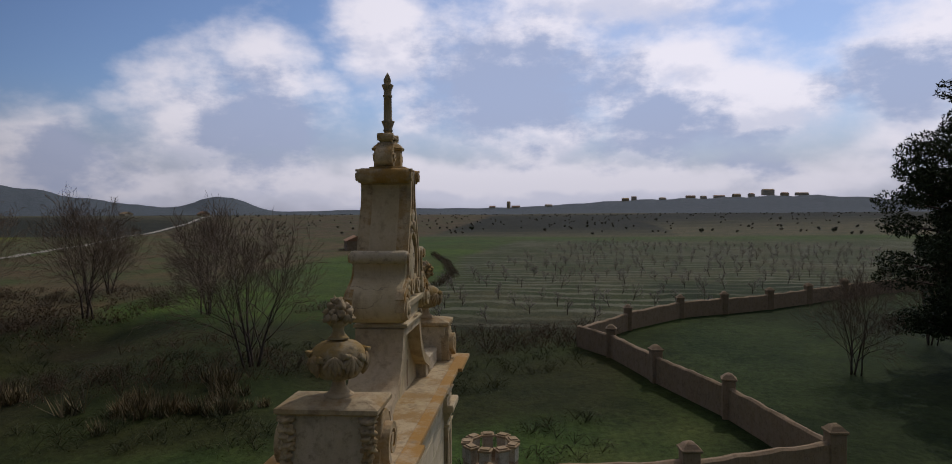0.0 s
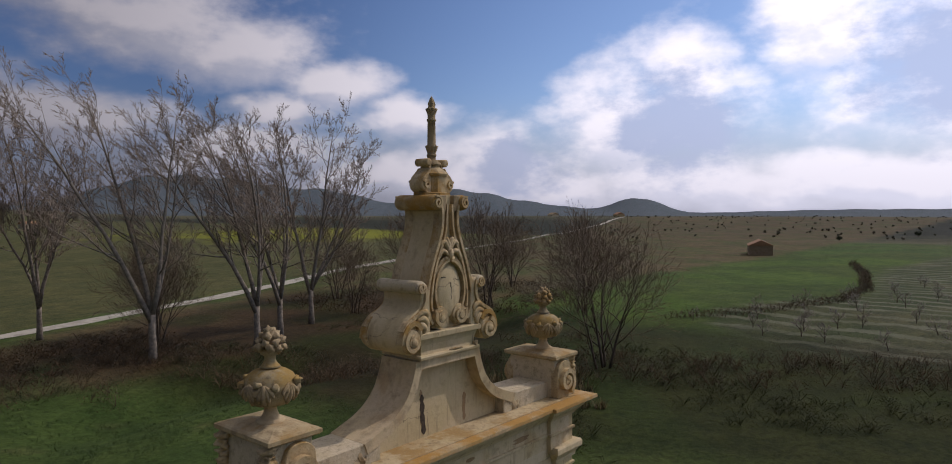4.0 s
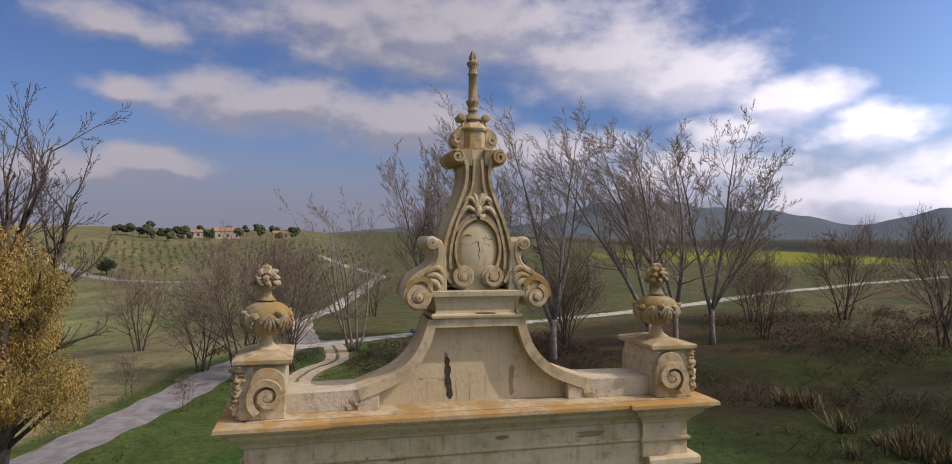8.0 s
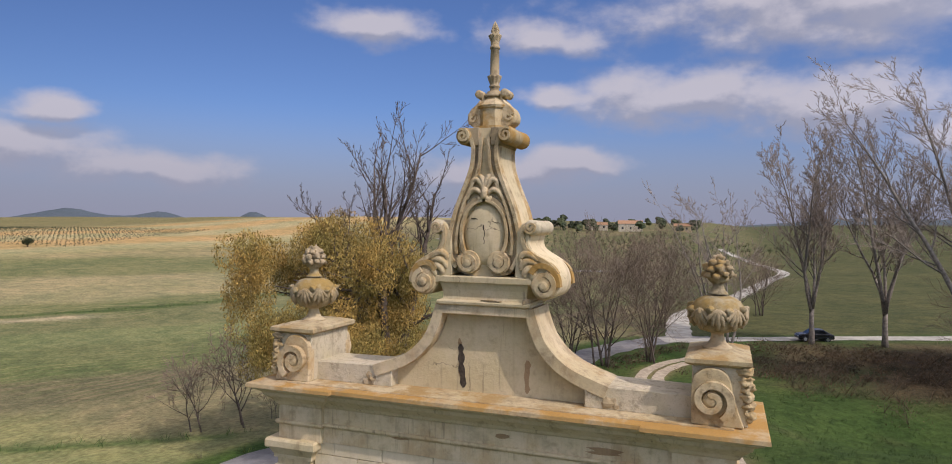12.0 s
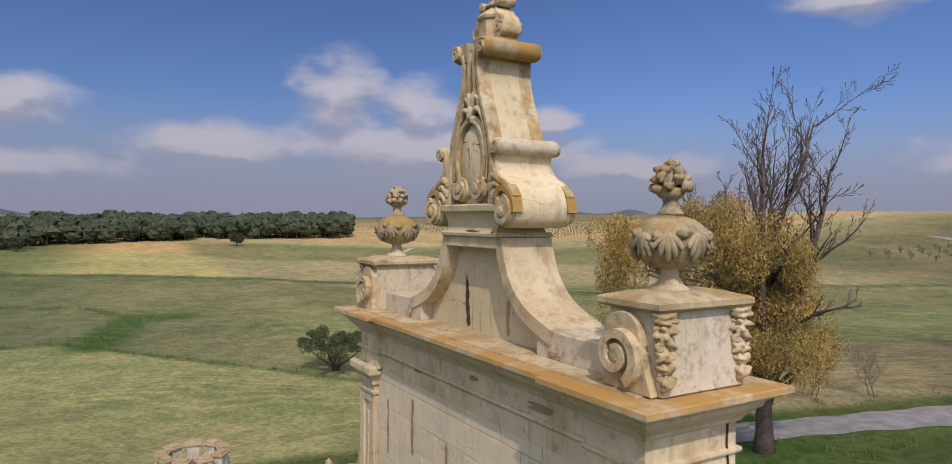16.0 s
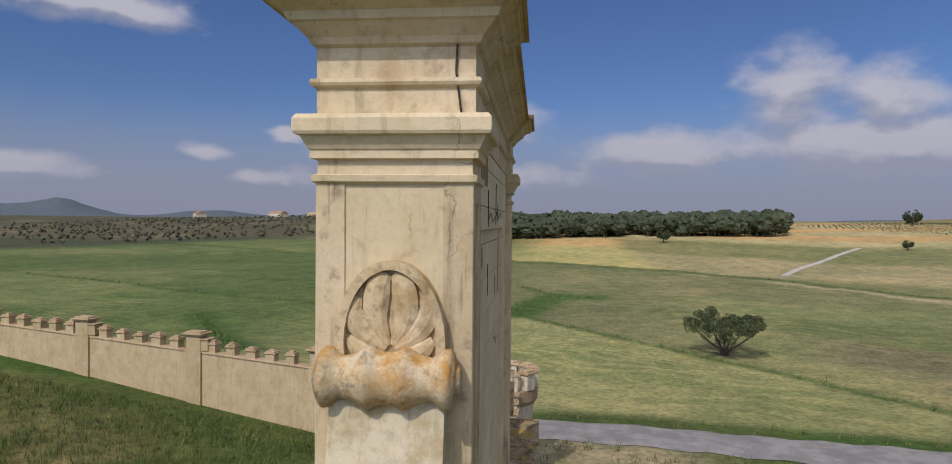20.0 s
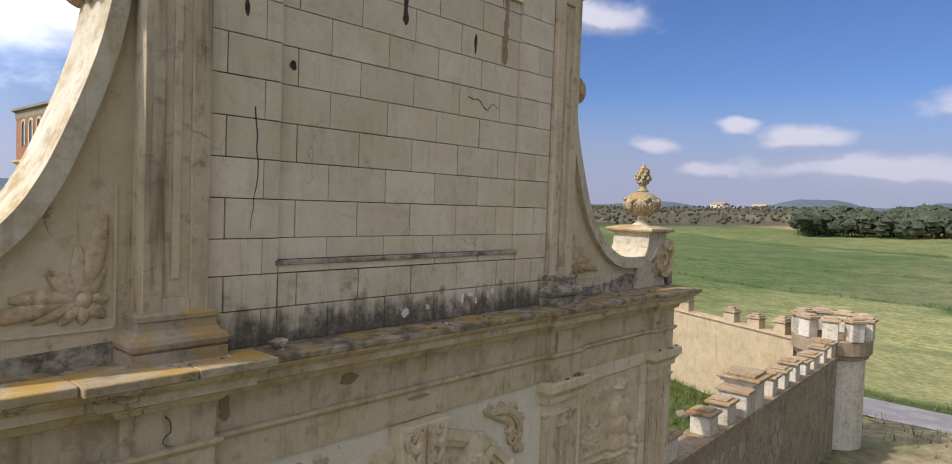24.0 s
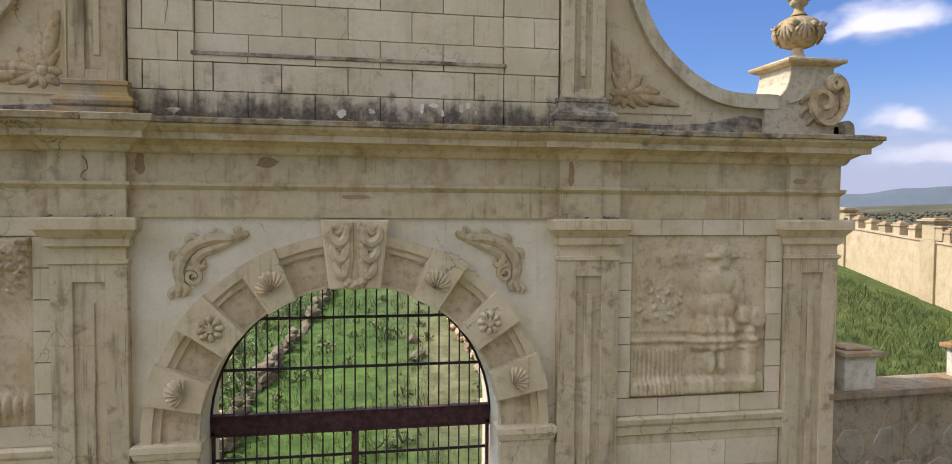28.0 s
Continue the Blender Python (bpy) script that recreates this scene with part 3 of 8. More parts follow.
def land_cover(x, y):
    """Base colour of the ground, by what grows there, with eastern cloud shade and far haze put in."""
    r = np.hypot(x, y)
    grass, lush, dry = np.array([0.06, 0.084, 0.024]), np.array([0.052, 0.094, 0.022]), np.array([0.19, 0.165, 0.075])
    crop, young, tilled = np.array([0.16, 0.185, 0.072]), np.array([0.225, 0.225, 0.1]), np.array([0.29, 0.25, 0.135])
    scrub, bare, ochre = np.array([0.055, 0.05, 0.026]), np.array([0.33, 0.27, 0.18]), np.array([0.38, 0.255, 0.115])
    w1, w2 = wave(x, y, 0.35, 1.0), wave(x, y, 0.11, 3.0)
    c = mixc(np.broadcast_to(grass, x.shape + (3,)), lush, ramp(w1 + w2, -0.6, 0.9))
    # west of the road: three great fields parted by grassy balks, then tilled and vine slopes up to the wood
    u, v = -x * 0.93 + y * 0.36, x * 0.36 + y * 0.93
    at = lambda line: np.interp(y + 1.2 * w1, [q[1] for q in line], [q[0] for q in line]) - x  # noqa: E731
    past_balk, past_hedge, past_slope = at(BALK), at(HEDGE), at(SLOPE)
    big, mid = wave(x, y, 0.035, 6.0) + 0.5 * wave(x, y, 0.11, 2.0), wave(u, v, 0.05, 2.5)
    flat = lambda col: np.broadcast_to(col, x.shape + (3,))  # noqa: E731
    near = mixc(flat(young), crop * 1.05, ramp(big, 0.1, 0.9))
    near = mixc(near, tilled, ramp(wave(x, y, 0.05, 4.4), 0.35, 0.9) * ramp(y, -12, 8) * 0.6)
    middle = mixc(mixc(flat(np.array([0.135, 0.14, 0.07])), np.array([0.165, 0.165, 0.08]), ramp(mid, -0.2, 0.8)), mixc(flat(young * 0.92), tilled * 0.88, ramp(big, -0.3, 0.5)), ramp(y + 0.25 * x, -14, 14))
    third = mixc(mixc(flat(np.array([0.34, 0.30, 0.125])), crop * 1.15, ramp(mid, 0.0, 0.9) * 0.7), mixc(flat(tilled * 1.05), young * 1.1, ramp(np.sin(past_hedge * 0.07), -0.2, 0.2)), ramp(y, 60, 110) * 0.8)
    third = mixc(third, ochre * 1.05, ramp(past_hedge, 58, 74) * ramp(60 - y, 0, 25) * 0.85)
    slope = mixc(mixc(flat(ochre * 1.05), tilled * 1.2, ramp(np.sin(past_slope * 0.12 + 1.0), -0.3, 0.4)), dry, ramp(past_slope, 110, 200))
    field = mixc(near, middle, ramp(past_balk, -0.8, 0.8))
    field = mixc(field, third, ramp(past_hedge, -1.5, 1.5))
    field = mixc(field, slope, ramp(past_slope, -6, 6))
    green = mixc(flat(np.array([0.072, 0.106, 0.036])), np.array([0.128, 0.145, 0.06]), ramp(mid + 0.5 * w1, -0.1, 0.9))
    field = mixc(field, green, ramp(-y - 0.1 * x, 14, 44) * ramp(-past_slope, -10, 10) * 0.85)
    # north of the balk the land is worked in strips
    out = -x * 0.83 + y * 0.56 + 3.5 * w2
    steps = [52, 60, 63, 76, 80, 94, 97, 108, 111, 145, 150, 188, 194, 232, 240, 290]
    bands = [(0.205, 0.175, 0.1), (0.16, 0.135, 0.082), (0.12, 0.138, 0.058), (0.165, 0.18, 0.08), (0.148, 0.15, 0.072), (0.27, 0.23, 0.13), (0.145, 0.15, 0.068), (0.27, 0.22, 0.12)]
    strips = np.stack([np.interp(out, steps, [b[q] for b in bands for _ in (0, 1)]) for q in range(3)], -1)
    field = mixc(field, strips, ramp(y + 2 * w1, 24, 36) * ramp(-past_slope, -8, 12) * 0.85)
    weed = np.array([0.058, 0.1, 0.028])
    field = mixc(field, weed * 0.85, np.exp(-(near_line(x, y, HEDGE) / 1.9) ** 2))
    field = mixc(field, weed, 0.8 * np.exp(-(near_line(x, y, BALK) / 0.8) ** 2))
    field = mixc(field, weed * 0.9, 0.8 * np.exp(-(near_line(x, y, CURL) / 1.0) ** 2))
    field = mixc(field, weed, np.exp(-(near_line(x, y, HOLLOW) / 3.4) ** 4))
    field = mixc(field, weed, np.exp(-(near_line(x, y, DELL) / 2.6) ** 4))
    pale = np.exp(-((past_hedge + 5.0) / 2.6) ** 2) * ramp(y, 44, 52) * ramp(-y, -82, -74)
    field = mixc(field, bare * 1.2, pale * 0.85)
    road_d = near_line(x, y, ROAD)
    side = np.interp(y, [p[1] for p in ROAD], [p[0] for p in ROAD]) - x
    c = mixc(c, field, ramp(side, 3.5, 6.0))
    # yellow-green meadow north-east, past the lane
    lane_d = np.interp(x, [p[0] for p in LANE], [p[1] for p in LANE])
    past = ramp(y - lane_d, 2, 5) * ramp(x, -14, -4)
    meadow = mixc(np.broadcast_to(np.array([0.080, 0.083, 0.035]), x.shape + (3,)), np.array([0.17, 0.18, 0.02]), ramp(np.hypot((x - 280) / 1.6, (y - 330)) + 20 * w2, 110, 50))
    c = mixc(c, meadow, past)
    # east: orchard floor, meadow strips, then a patchwork
    orch = orchard_ground(x, y)
    mead = ramp(x, 60, 70) * ramp(-(y - lane_d), 3, 6) * ramp(-x, -260, -200) * (1 - ramp(x, 30, 60) * ramp(-y, -2, 6))
    c = mixc(c, mixc(np.broadcast_to(np.array([0.05, 0.078, 0.018]), x.shape + (3,)), np.array([0.062, 0.105, 0.018]), ramp(w2 + 0.4 * w1, -0.3, 0.6)), mead * (1 - orch))
    c = mixc(c, mixc(np.broadcast_to(np.array([0.046, 0.06, 0.023]), x.shape + (3,)), np.array([0.07, 0.074, 0.038]), ramp(w2 + 0.7 * w1, -0.4, 0.8)), orch)
    far = ramp(x, 300, 330)
    patch = np.sin(np.floor(70 * np.log(np.maximum(x, 1)) * 0.16 + 0.5 * np.sin(y * 0.004)) * 12.9 + np.floor(y * 0.0035 + 0.3 * np.sin(x * 0.003)) * 7.3)
    c = mixc(c, mixc(np.broadcast_to(np.array([0.026, 0.03, 0.021]), x.shape + (3,)), np.array([0.10, 0.095, 0.055]), ramp(patch, -0.8, 1.0)), far)
    # the scrubby ditch north of the gate, between it and the lane
    ditch = np.exp(-((y - 40 - 0.2 * x) / 15.0) ** 4) * ramp(x, 8, 20) * ramp(-x, -70, -52)
    c = mixc(c, scrub, ditch * ramp(w1 + 0.8 * w2, -0.7, 0.5) * 0.9 * np.maximum(ramp(x, 22, 28), ramp(y, 49, 55)))
    bank = ramp(x, 4, 10) * ramp(y + 2.5 * w1, 53, 57) * ramp(-(y - lane_d), 2, 6)
    c = mixc(c, mixc(np.broadcast_to(np.array([0.105, 0.078, 0.045]), x.shape + (3,)), np.array([0.075, 0.082, 0.032]), ramp(w1 + 0.6 * w2, -0.2, 0.8)), bank * 0.85)
    turf = ramp(x, 0, 6) * ramp(-x, -28, -22) * ramp(y, 8, 14) * ramp(-y, -56, -52)
    c = mixc(c, mixc(np.broadcast_to(np.array([0.045, 0.074, 0.02]), x.shape + (3,)), np.array([0.11, 0.095, 0.05]), ramp(wave(x, y, 0.6, 2.2), 0.75, 1.3) * 0.8), turf * 0.85)
    # browner eastern ground and paddock, with cloud shade put into their colours
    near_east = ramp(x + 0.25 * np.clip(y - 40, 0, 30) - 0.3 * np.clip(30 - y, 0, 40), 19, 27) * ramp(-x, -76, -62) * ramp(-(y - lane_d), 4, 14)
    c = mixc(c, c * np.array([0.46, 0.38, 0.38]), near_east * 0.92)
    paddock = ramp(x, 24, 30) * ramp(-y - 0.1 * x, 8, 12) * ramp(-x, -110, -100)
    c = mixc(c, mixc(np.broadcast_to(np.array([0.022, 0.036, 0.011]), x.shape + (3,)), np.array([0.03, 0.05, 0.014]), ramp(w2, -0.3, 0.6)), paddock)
    # the yard south-west, drier in the middle; bare earth by the turret and outside the gate
    yard = ramp(-y, 1, 3) * ramp(-x, 3, 7) * ramp(x, -24, -22)
    c = mixc(c, mixc(np.broadcast_to(np.array([0.085, 0.10, 0.03]), x.shape + (3,)), np.array([0.16, 0.13, 0.06]), ramp(w2 + 0.4 * w1, -0.1, 0.7)), yard * 0.8)
    earth = ramp(wave(x, y, 0.5, 5.0) + 0.5 * w1, -1.0, -0.2) * np.exp(-(np.hypot((x + 22.5) / 5.0, (y - 3.5) / 6.0)) ** 4)
    c = mixc(c, bare, earth * 0.85)
    fore = ramp(y, 0.3, 1.5) * ramp(-y, -16, -8) * ramp(-np.abs(x), -20, -9)
    c = mixc(c, mixc(np.broadcast_to(bare * 0.9, x.shape + (3,)), np.array([0.13, 0.14, 0.06]), ramp(w1 + w2, -0.4, 0.6)), fore * 0.85)
    path = np.exp(-((x + 2.6 + 0.4 * np.sin(y * 0.4)) / 1.2) ** 2) * ramp(-y, 3, 6) * ramp(y, -30, -20)
    c = mixc(c, bare * 0.8, path * ramp(w1, -0.5, 0.6) * 0.7)
    rise = ramp(y, 150, 200) * ramp(x, -190, -130) * ramp(-x, -30, 0)
    c = mixc(c, mixc(np.broadcast_to(np.array([0.12, 0.12, 0.055]), x.shape + (3,)), np.array([0.17, 0.145, 0.08]), ramp(w2 + 0.5 * w1, -0.2, 0.7)), rise * 0.9)
    # the broken, tree-grown valley to the south-west
    yaw = np.degrees(np.arctan2(-x, y))
    vale = ramp(yaw, 100, 108) * ramp(-yaw, -162, -152) * ramp(r, 300, 345)
    c = mixc(c, mixc(np.broadcast_to(np.array([0.052, 0.054, 0.036]), x.shape + (3,)), np.array([0.10, 0.092, 0.06]), ramp(wave(x, y, 0.05, 8.0), 0.2, 0.9)), vale * 0.9)
    worn = np.exp(-(near_line(x, y, TRACK) / 1.7) ** 4)
    c = mixc(c, mixc(np.broadcast_to(np.array([0.2, 0.165, 0.09]), x.shape + (3,)), np.array([0.10, 0.115, 0.04]), ramp(w1, -0.3, 0.6)), worn)
    # wooded hills, the blue haze of distance put into their colour
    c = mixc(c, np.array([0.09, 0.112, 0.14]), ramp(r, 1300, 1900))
    return c


ANG, RINGS = 640, 380
radii = np.concatenate([[0.0], 2.0 * (4600 / 2.0) ** (np.arange(RINGS) / (RINGS - 1))])
ang = np.arange(ANG) * 2 * np.pi / ANG
rr, aa = np.meshgrid(radii[1:], ang, indexing="ij")
gx, gy = (rr * np.cos(aa)).ravel(), (rr * np.sin(aa)).ravel()
gx, gy = np.concatenate([[0.0], gx]), np.concatenate([[0.0], gy])
gz = height(gx, gy)
i0, j0 = np.meshgrid(np.arange(RINGS - 1), np.arange(ANG), indexing="ij")
a = 1 + i0 * ANG + j0
b = 1 + i0 * ANG + (j0 + 1) % ANG
quads = np.stack([a, a + ANG, b + ANG, b], -1).reshape(-1, 4)
tris = np.stack([np.zeros(ANG, int), 1 + np.arange(ANG), 1 + (np.arange(ANG) + 1) % ANG], -1)
me = bpy.data.meshes.new("ground")
me.vertices.add(len(gx))
me.vertices.foreach_set("co", np.stack([gx, gy, gz], -1).ravel())
loops = np.concatenate([tris.ravel(), quads.ravel()])
me.loops.add(len(loops))
me.loops.foreach_set("vertex_index", loops)
me.polygons.add(len(tris) + len(quads))
me.polygons.foreach_set("loop_start", np.concatenate([np.arange(len(tris)) * 3, len(tris) * 3 + np.arange(len(quads)) * 4]))
me.update(calc_edges=True)
me.polygons.foreach_set("use_smooth", [True] * len(me.polygons))
tone = me.attributes.new("cover", "FLOAT_COLOR", "POINT")
cols = np.ones((len(gx), 4))
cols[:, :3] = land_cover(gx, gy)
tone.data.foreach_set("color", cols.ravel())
orchard_rows = me.attributes.new("orchard", "FLOAT", "POINT")
orchard_rows.data.foreach_set("value", orchard_ground(gx, gy))
drilled = me.attributes.new("drill", "FLOAT", "POINT")
west_side = np.interp(gy, [p[1] for p in ROAD], [p[0] for p in ROAD]) - gx
drilled.data.foreach_set("value", ramp(west_side, 5, 9) * ramp(-np.hypot(gx, gy), -230, -150))

m, n, s = material("earth_and_grass", 0.95, 0.1)
pos = n("ShaderNodeNewGeometry")
cov = n("ShaderNodeAttribute")
cov.node.attribute_name = "cover"
f1, f2, f3 = n.noise(pos, 0.35, 6.0, 0.65), n.noise(pos, 2.2, 8.0, 0.7), n.noise(pos, 0.06, 5.0, 0.6)
c = n.tint(1.0, cov, n.mix(n.band(f2, 0.3, 0.7), rgb(0.66, 0.66, 0.62), rgb(1.3, 1.3, 1.26)))
c = n.tint(1.0, c, n.mix(n.band(f1, 0.3, 0.7), rgb(0.75, 0.8, 0.75), rgb(1.25, 1.18, 1.1)))
c = n.tint(0.7, c, n.mix(n.band(f3, 0.35, 0.65), rgb(0.8, 0.86, 0.8), rgb(1.2, 1.12, 1.1)))
rows = n("ShaderNodeAttribute", out=2)
rows.node.attribute_name = "drill"
bend = n.math("MULTIPLY", n.noise(pos, 0.028, 2.0), 42.0)
line = n.math("SINE", n.math("MULTIPLY", n.math("ADD", n.vec("DOT_PRODUCT", pos, (-0.93, 0.36, 0.0), out=1), bend), 2.7))
worn = n.math("MULTIPLY", n.band(n.noise(pos, 0.04, 3.0), 0.44, 0.62), 0.7)
c = n.tint(n.math("MULTIPLY", rows, worn), c, n.mix(n.band(line, -0.2, 0.9), rgb(0.82, 0.9, 0.78), rgb(1.2, 1.12, 1.16)))
swath = n("ShaderNodeAttribute", out=2)
swath.node.attribute_name = "orchard"
ragged = n.math("MULTIPLY", n.noise(pos, 0.12, 5.0, 0.6), 9.0)
strip_wave = n.math("SINE", n.math("ADD", n.vec("DOT_PRODUCT", pos, (1.2, -0.1, 0.0), out=1), ragged))
strip_on = n.math("MULTIPLY", n.band(n.math("ADD", strip_wave, n.math("MULTIPLY", n.math("SUBTRACT", f2, 0.5), 2.2)), 0.1, 0.9), n.band(n.noise(pos, 0.035, 3.0), 0.38, 0.56, 0.3, 1.0))
c = n.mix(n.math("MULTIPLY", n.math("MULTIPLY", strip_on, swath), 0.75), c, rgb(0.17, 0.172, 0.115))
finish(n, s, c, n.math("ADD", f2, n.math("MULTIPLY", f1, 2.0)), 0.9, 0.12)
me.materials.append(m)
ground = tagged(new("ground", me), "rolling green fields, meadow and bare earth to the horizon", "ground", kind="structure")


def ribbon(name, line, width, mat, label, lift=0.03, crown=0.05):
    """A road laid on the ground."""
    pts, k = [], len(line)
    for i in range(k):
        a, b = np.array(line[max(i - 1, 0)]), np.array(line[min(i + 1, k - 1)])
        d = (b - a) / np.hypot(*(b - a))
        for f in (-1, -0.5, 0, 0.5, 1):
            w = width / 2 * (1 + 0.09 * math.sin(i * 1.7 + f) * abs(f))
            x, y = line[i][0] + d[1] * f * w, line[i][1] - d[0] * f * w
            pts.append((x, y, ground_z(x, y) + lift + crown * (1 - abs(f))))
    faces = [(i * 5 + j, i * 5 + j + 1, i * 5 + j + 6, i * 5 + j + 5) for i in range(k - 1) for j in range(4)]
    return tagged(new(name, from_lists(pts, faces, mat, True)), label, "road", kind="structure")


def dense(line, step):
    out = []
    for a, b in zip(line, line[1:]):
        k = max(1, int(math.dist(a, b) / step))
        out += [(a[0] + (b[0] - a[0]) * i / k, a[1] + (b[1] - a[1]) * i / k) for i in range(k)]
    return out + [line[-1]]


ASPHALT = plain("worn_asphalt", (0.23, 0.215, 0.195), 0.22, 0.8, 0.85, 0.25, bump=0.4)
CHALK = plain("pale_gravel_road", (0.42, 0.39, 0.32), 0.2, 0.7, 0.95, 0.1, bump=0.5)
DIRT = plain("rutted_dirt", (0.44, 0.36, 0.25), 0.22, 2.6, 0.95, 0.1, bump=0.6)
ribbon("road", dense(ROAD, 1.0), 4.3, ASPHALT, "narrow worn grey asphalt country road without markings")
ribbon("gravel_road", dense(LANE, 2.5), 3.6, CHALK, "pale gravel lane running away across the meadows", 0.05)
for off in (-0.78, 0.78):
    rut, track = [], dense(TRACK, 0.8)
    for i, (x, y) in enumerate(track):
        (xa, ya), (xb, yb) = track[max(i - 1, 0)], track[min(i + 1, len(track) - 1)]
        k = math.hypot(xb - xa, yb - ya)
        rut.append((x + off * (yb - ya) / k, y - off * (xb - xa) / k))
    ribbon("dirt_track", rut, 1.15, DIRT, "sandy wheel rut of a dirt track through grass", 0.03, 0.0)
ribbon("farm_track", dense(FARM_LANE, 1.5), 3.4, CHALK, "pale dirt farm track climbing between fields", 0.05)
ribbon("field_track", dense(curve_through([(-147, 55), (-163, 64), (-179, 75.5), (-196, 88), (-212, 100.3)], 6), 2.0), 1.7, CHALK, "pale dirt track between two sown fields", 0.05)
ribbon("far_road", dense(curve_through([(-128, 290), (-100, 270), (-84, 246), (-70, 228), (-48, 212), (-30, 204)], 8), 3.0), 4.6, ASPHALT, "grey asphalt road curving over the far rise", 0.08)

# ---------------------------------------------------------------- the gateway
gate = thing("monumental_gate", "weathered cream stone baroque gateway with scrolled gable and lichen", "gate")

# lower storey, pierced by the arch
SPRING, R_IN, R_OUT = 2.85, 1.72, 2.33
arc = [(R_IN * math.cos(math.pi * i / 32), SPRING + R_IN * math.sin(math.pi * i / 32)) for i in range(33)]
part("lower_wall", prism([(6.15, -0.5), (6.15, 6.3), (-6.15, 6.3), (-6.15, -0.5), (-R_IN, -0.5)] + arc[::-1] + [(R_IN, -0.5)], -0.5, 0.5), SPANDREL, gate)


def stepped(xs, y_main, y_out, x_end):
    """A plan that breaks forward by the stretches xs (on both sides of the middle and of the wall)."""
    front = [(-x_end, -y_out)]
    spans = sorted([(-b, -a) for a, b in xs] + list(xs))
    pts = []
    for a, b in spans:
        pts += [(a, -y_main), (a, -y_out), (b, -y_out), (b, -y_main)]
    pts = [p for p in pts if abs(p[0]) < x_end - 1e-6]
    front += pts + [(x_end, -y_out)]
    return front + [(-x, -y) for x, y in front]


LOW_PLAN = stepped([(2.43, 3.2), (5.5, 6.23)], 0.54, 0.62, 6.23)
part("architrave", moulding(LOW_PLAN, [(0, 5.36), (0, 5.66), (0.02, 5.68), (0.05, 5.71), (0.05, 5.745), (0, 5.75), (0, 6.06)]), FRIEZE, gate)
part("lower_cornice", moulding(LOW_PLAN, [(0.02, 6.06), (0.05, 6.08), (0.08, 6.14), (0.16, 6.19), (0.24, 6.2), (0.24, 6.27), (0.27, 6.29), (0.32, 6.33), (0.33, 6.36)]), FRIEZE, gate)
part("cornice_slab", moulding(LOW_PLAN, [(0.34, 6.36), (0.355, 6.37), (0.35, 6.415), (0.33, 6.43)]), stone("slab_black", (0.40, 0.35, 0.26), (0.10, 0.09, 0.07), black=0.58, grime=0.8, lichen=0.5, grey=0.75, lichen_colour=(0.42, 0.27, 0.06)), gate, "blackened cornice slab with yellow lichen")


def panelled_pilaster(name, x0, x1, y_face, z0, z1, side, mat, parent):
    """A pilaster with a sunk panel; side is +1 on the face towards +y."""
    w = 0.16 * (x1 - x0) / 0.55
    y_wall = side * (y_face - 0.2)
    yf, ym, yi = side * y_face, side * (y_face - 0.035), side * (y_face - 0.015)
    p = part(name, box(x0 + 0.004, x1 - 0.004, y_wall, ym, z0 + 0.004, z1 - 0.004), mat, parent)
    for a, b, c, d in ((x0, x0 + w, z0, z1), (x1 - w, x1, z0, z1), (x0 + w, x1 - w, z0, z0 + w * 0.9), (x0 + w, x1 - w, z1 - w * 0.9, z1)):
        part("stile", box(a, b, y_wall, yf, c, d, 0.006), mat, p)
    part("sunk_panel", box(x0 + w * 1.5, x1 - w * 1.5, y_wall, yi, z0 + w * 1.9, z1 - w * 1.9, 0.008), mat, p)
    return p


CAP_LOW = [(0, 4.84), (0.03, 4.86), (0.03, 4.9), (0, 4.91), (0, 5.02), (0.02, 5.04), (0.05, 5.05), (0.05, 5.13), (0.07, 5.15), (0.12, 5.22), (0.14, 5.23), (0.14, 5.34), (0.12, 5.36)]
for sx in (-1, 1):
    for xa, xb in ((2.43, 3.2), (5.5, 6.23)):
        x0, x1 = sorted((sx * xa, sx * xb))
        for side in (-1, 1):
            panelled_pilaster("lower_pilaster", x0, x1, 0.62, -0.3, 4.86, side, PILASTER, gate)
        part("capital", moulding(rect(x0 + 0.01, x1 - 0.01, -0.61, 0.61), CAP_LOW), STUCCO, gate)

# archivolt: sunk moulded lengths between proud carved voussoirs
def wedge(a0, a1, r0, r1, y0, y1, k=4):
    pts = [(r1 * math.cos(a0 + (a1 - a0) * i / k), SPRING + r1 * math.sin(a0 + (a1 - a0) * i / k)) for i in range(k + 1)]
    pts += [(r0 * math.cos(a1 + (a0 - a1) * i / k), SPRING + r0 * math.sin(a1 + (a0 - a1) * i / k)) for i in range(k + 1)]
    return prism(pts, min(y0, y1), max(y0, y1))


def polar(y, side, rim, rise, k, l, a0, a1, cz=0.0):
    """One carved surface round a centre: rim(angle) is its reach, rise(angle, 0..1) its height over the face."""
    bm = bmesh.new()
    rows = []
    for j in range(l + 1):
        q = j / l
        rows.append([bm.verts.new((q * rim(a) * math.cos(a), y + side * (rise(a, q) if j < l else -0.02), cz + q * rim(a) * math.sin(a))) for a in (a0 + (a1 - a0) * i / k for i in range(k + 1))])
    for ra, rb in zip(rows, rows[1:]):
        for i in range(k):
            bm.faces.new((ra[i], ra[i + 1], rb[i + 1], rb[i]))
    bmesh.ops.remove_doubles(bm, verts=bm.verts, dist=1e-5)
    bmesh.ops.recalc_face_normals(bm, faces=bm.faces)
    return bm


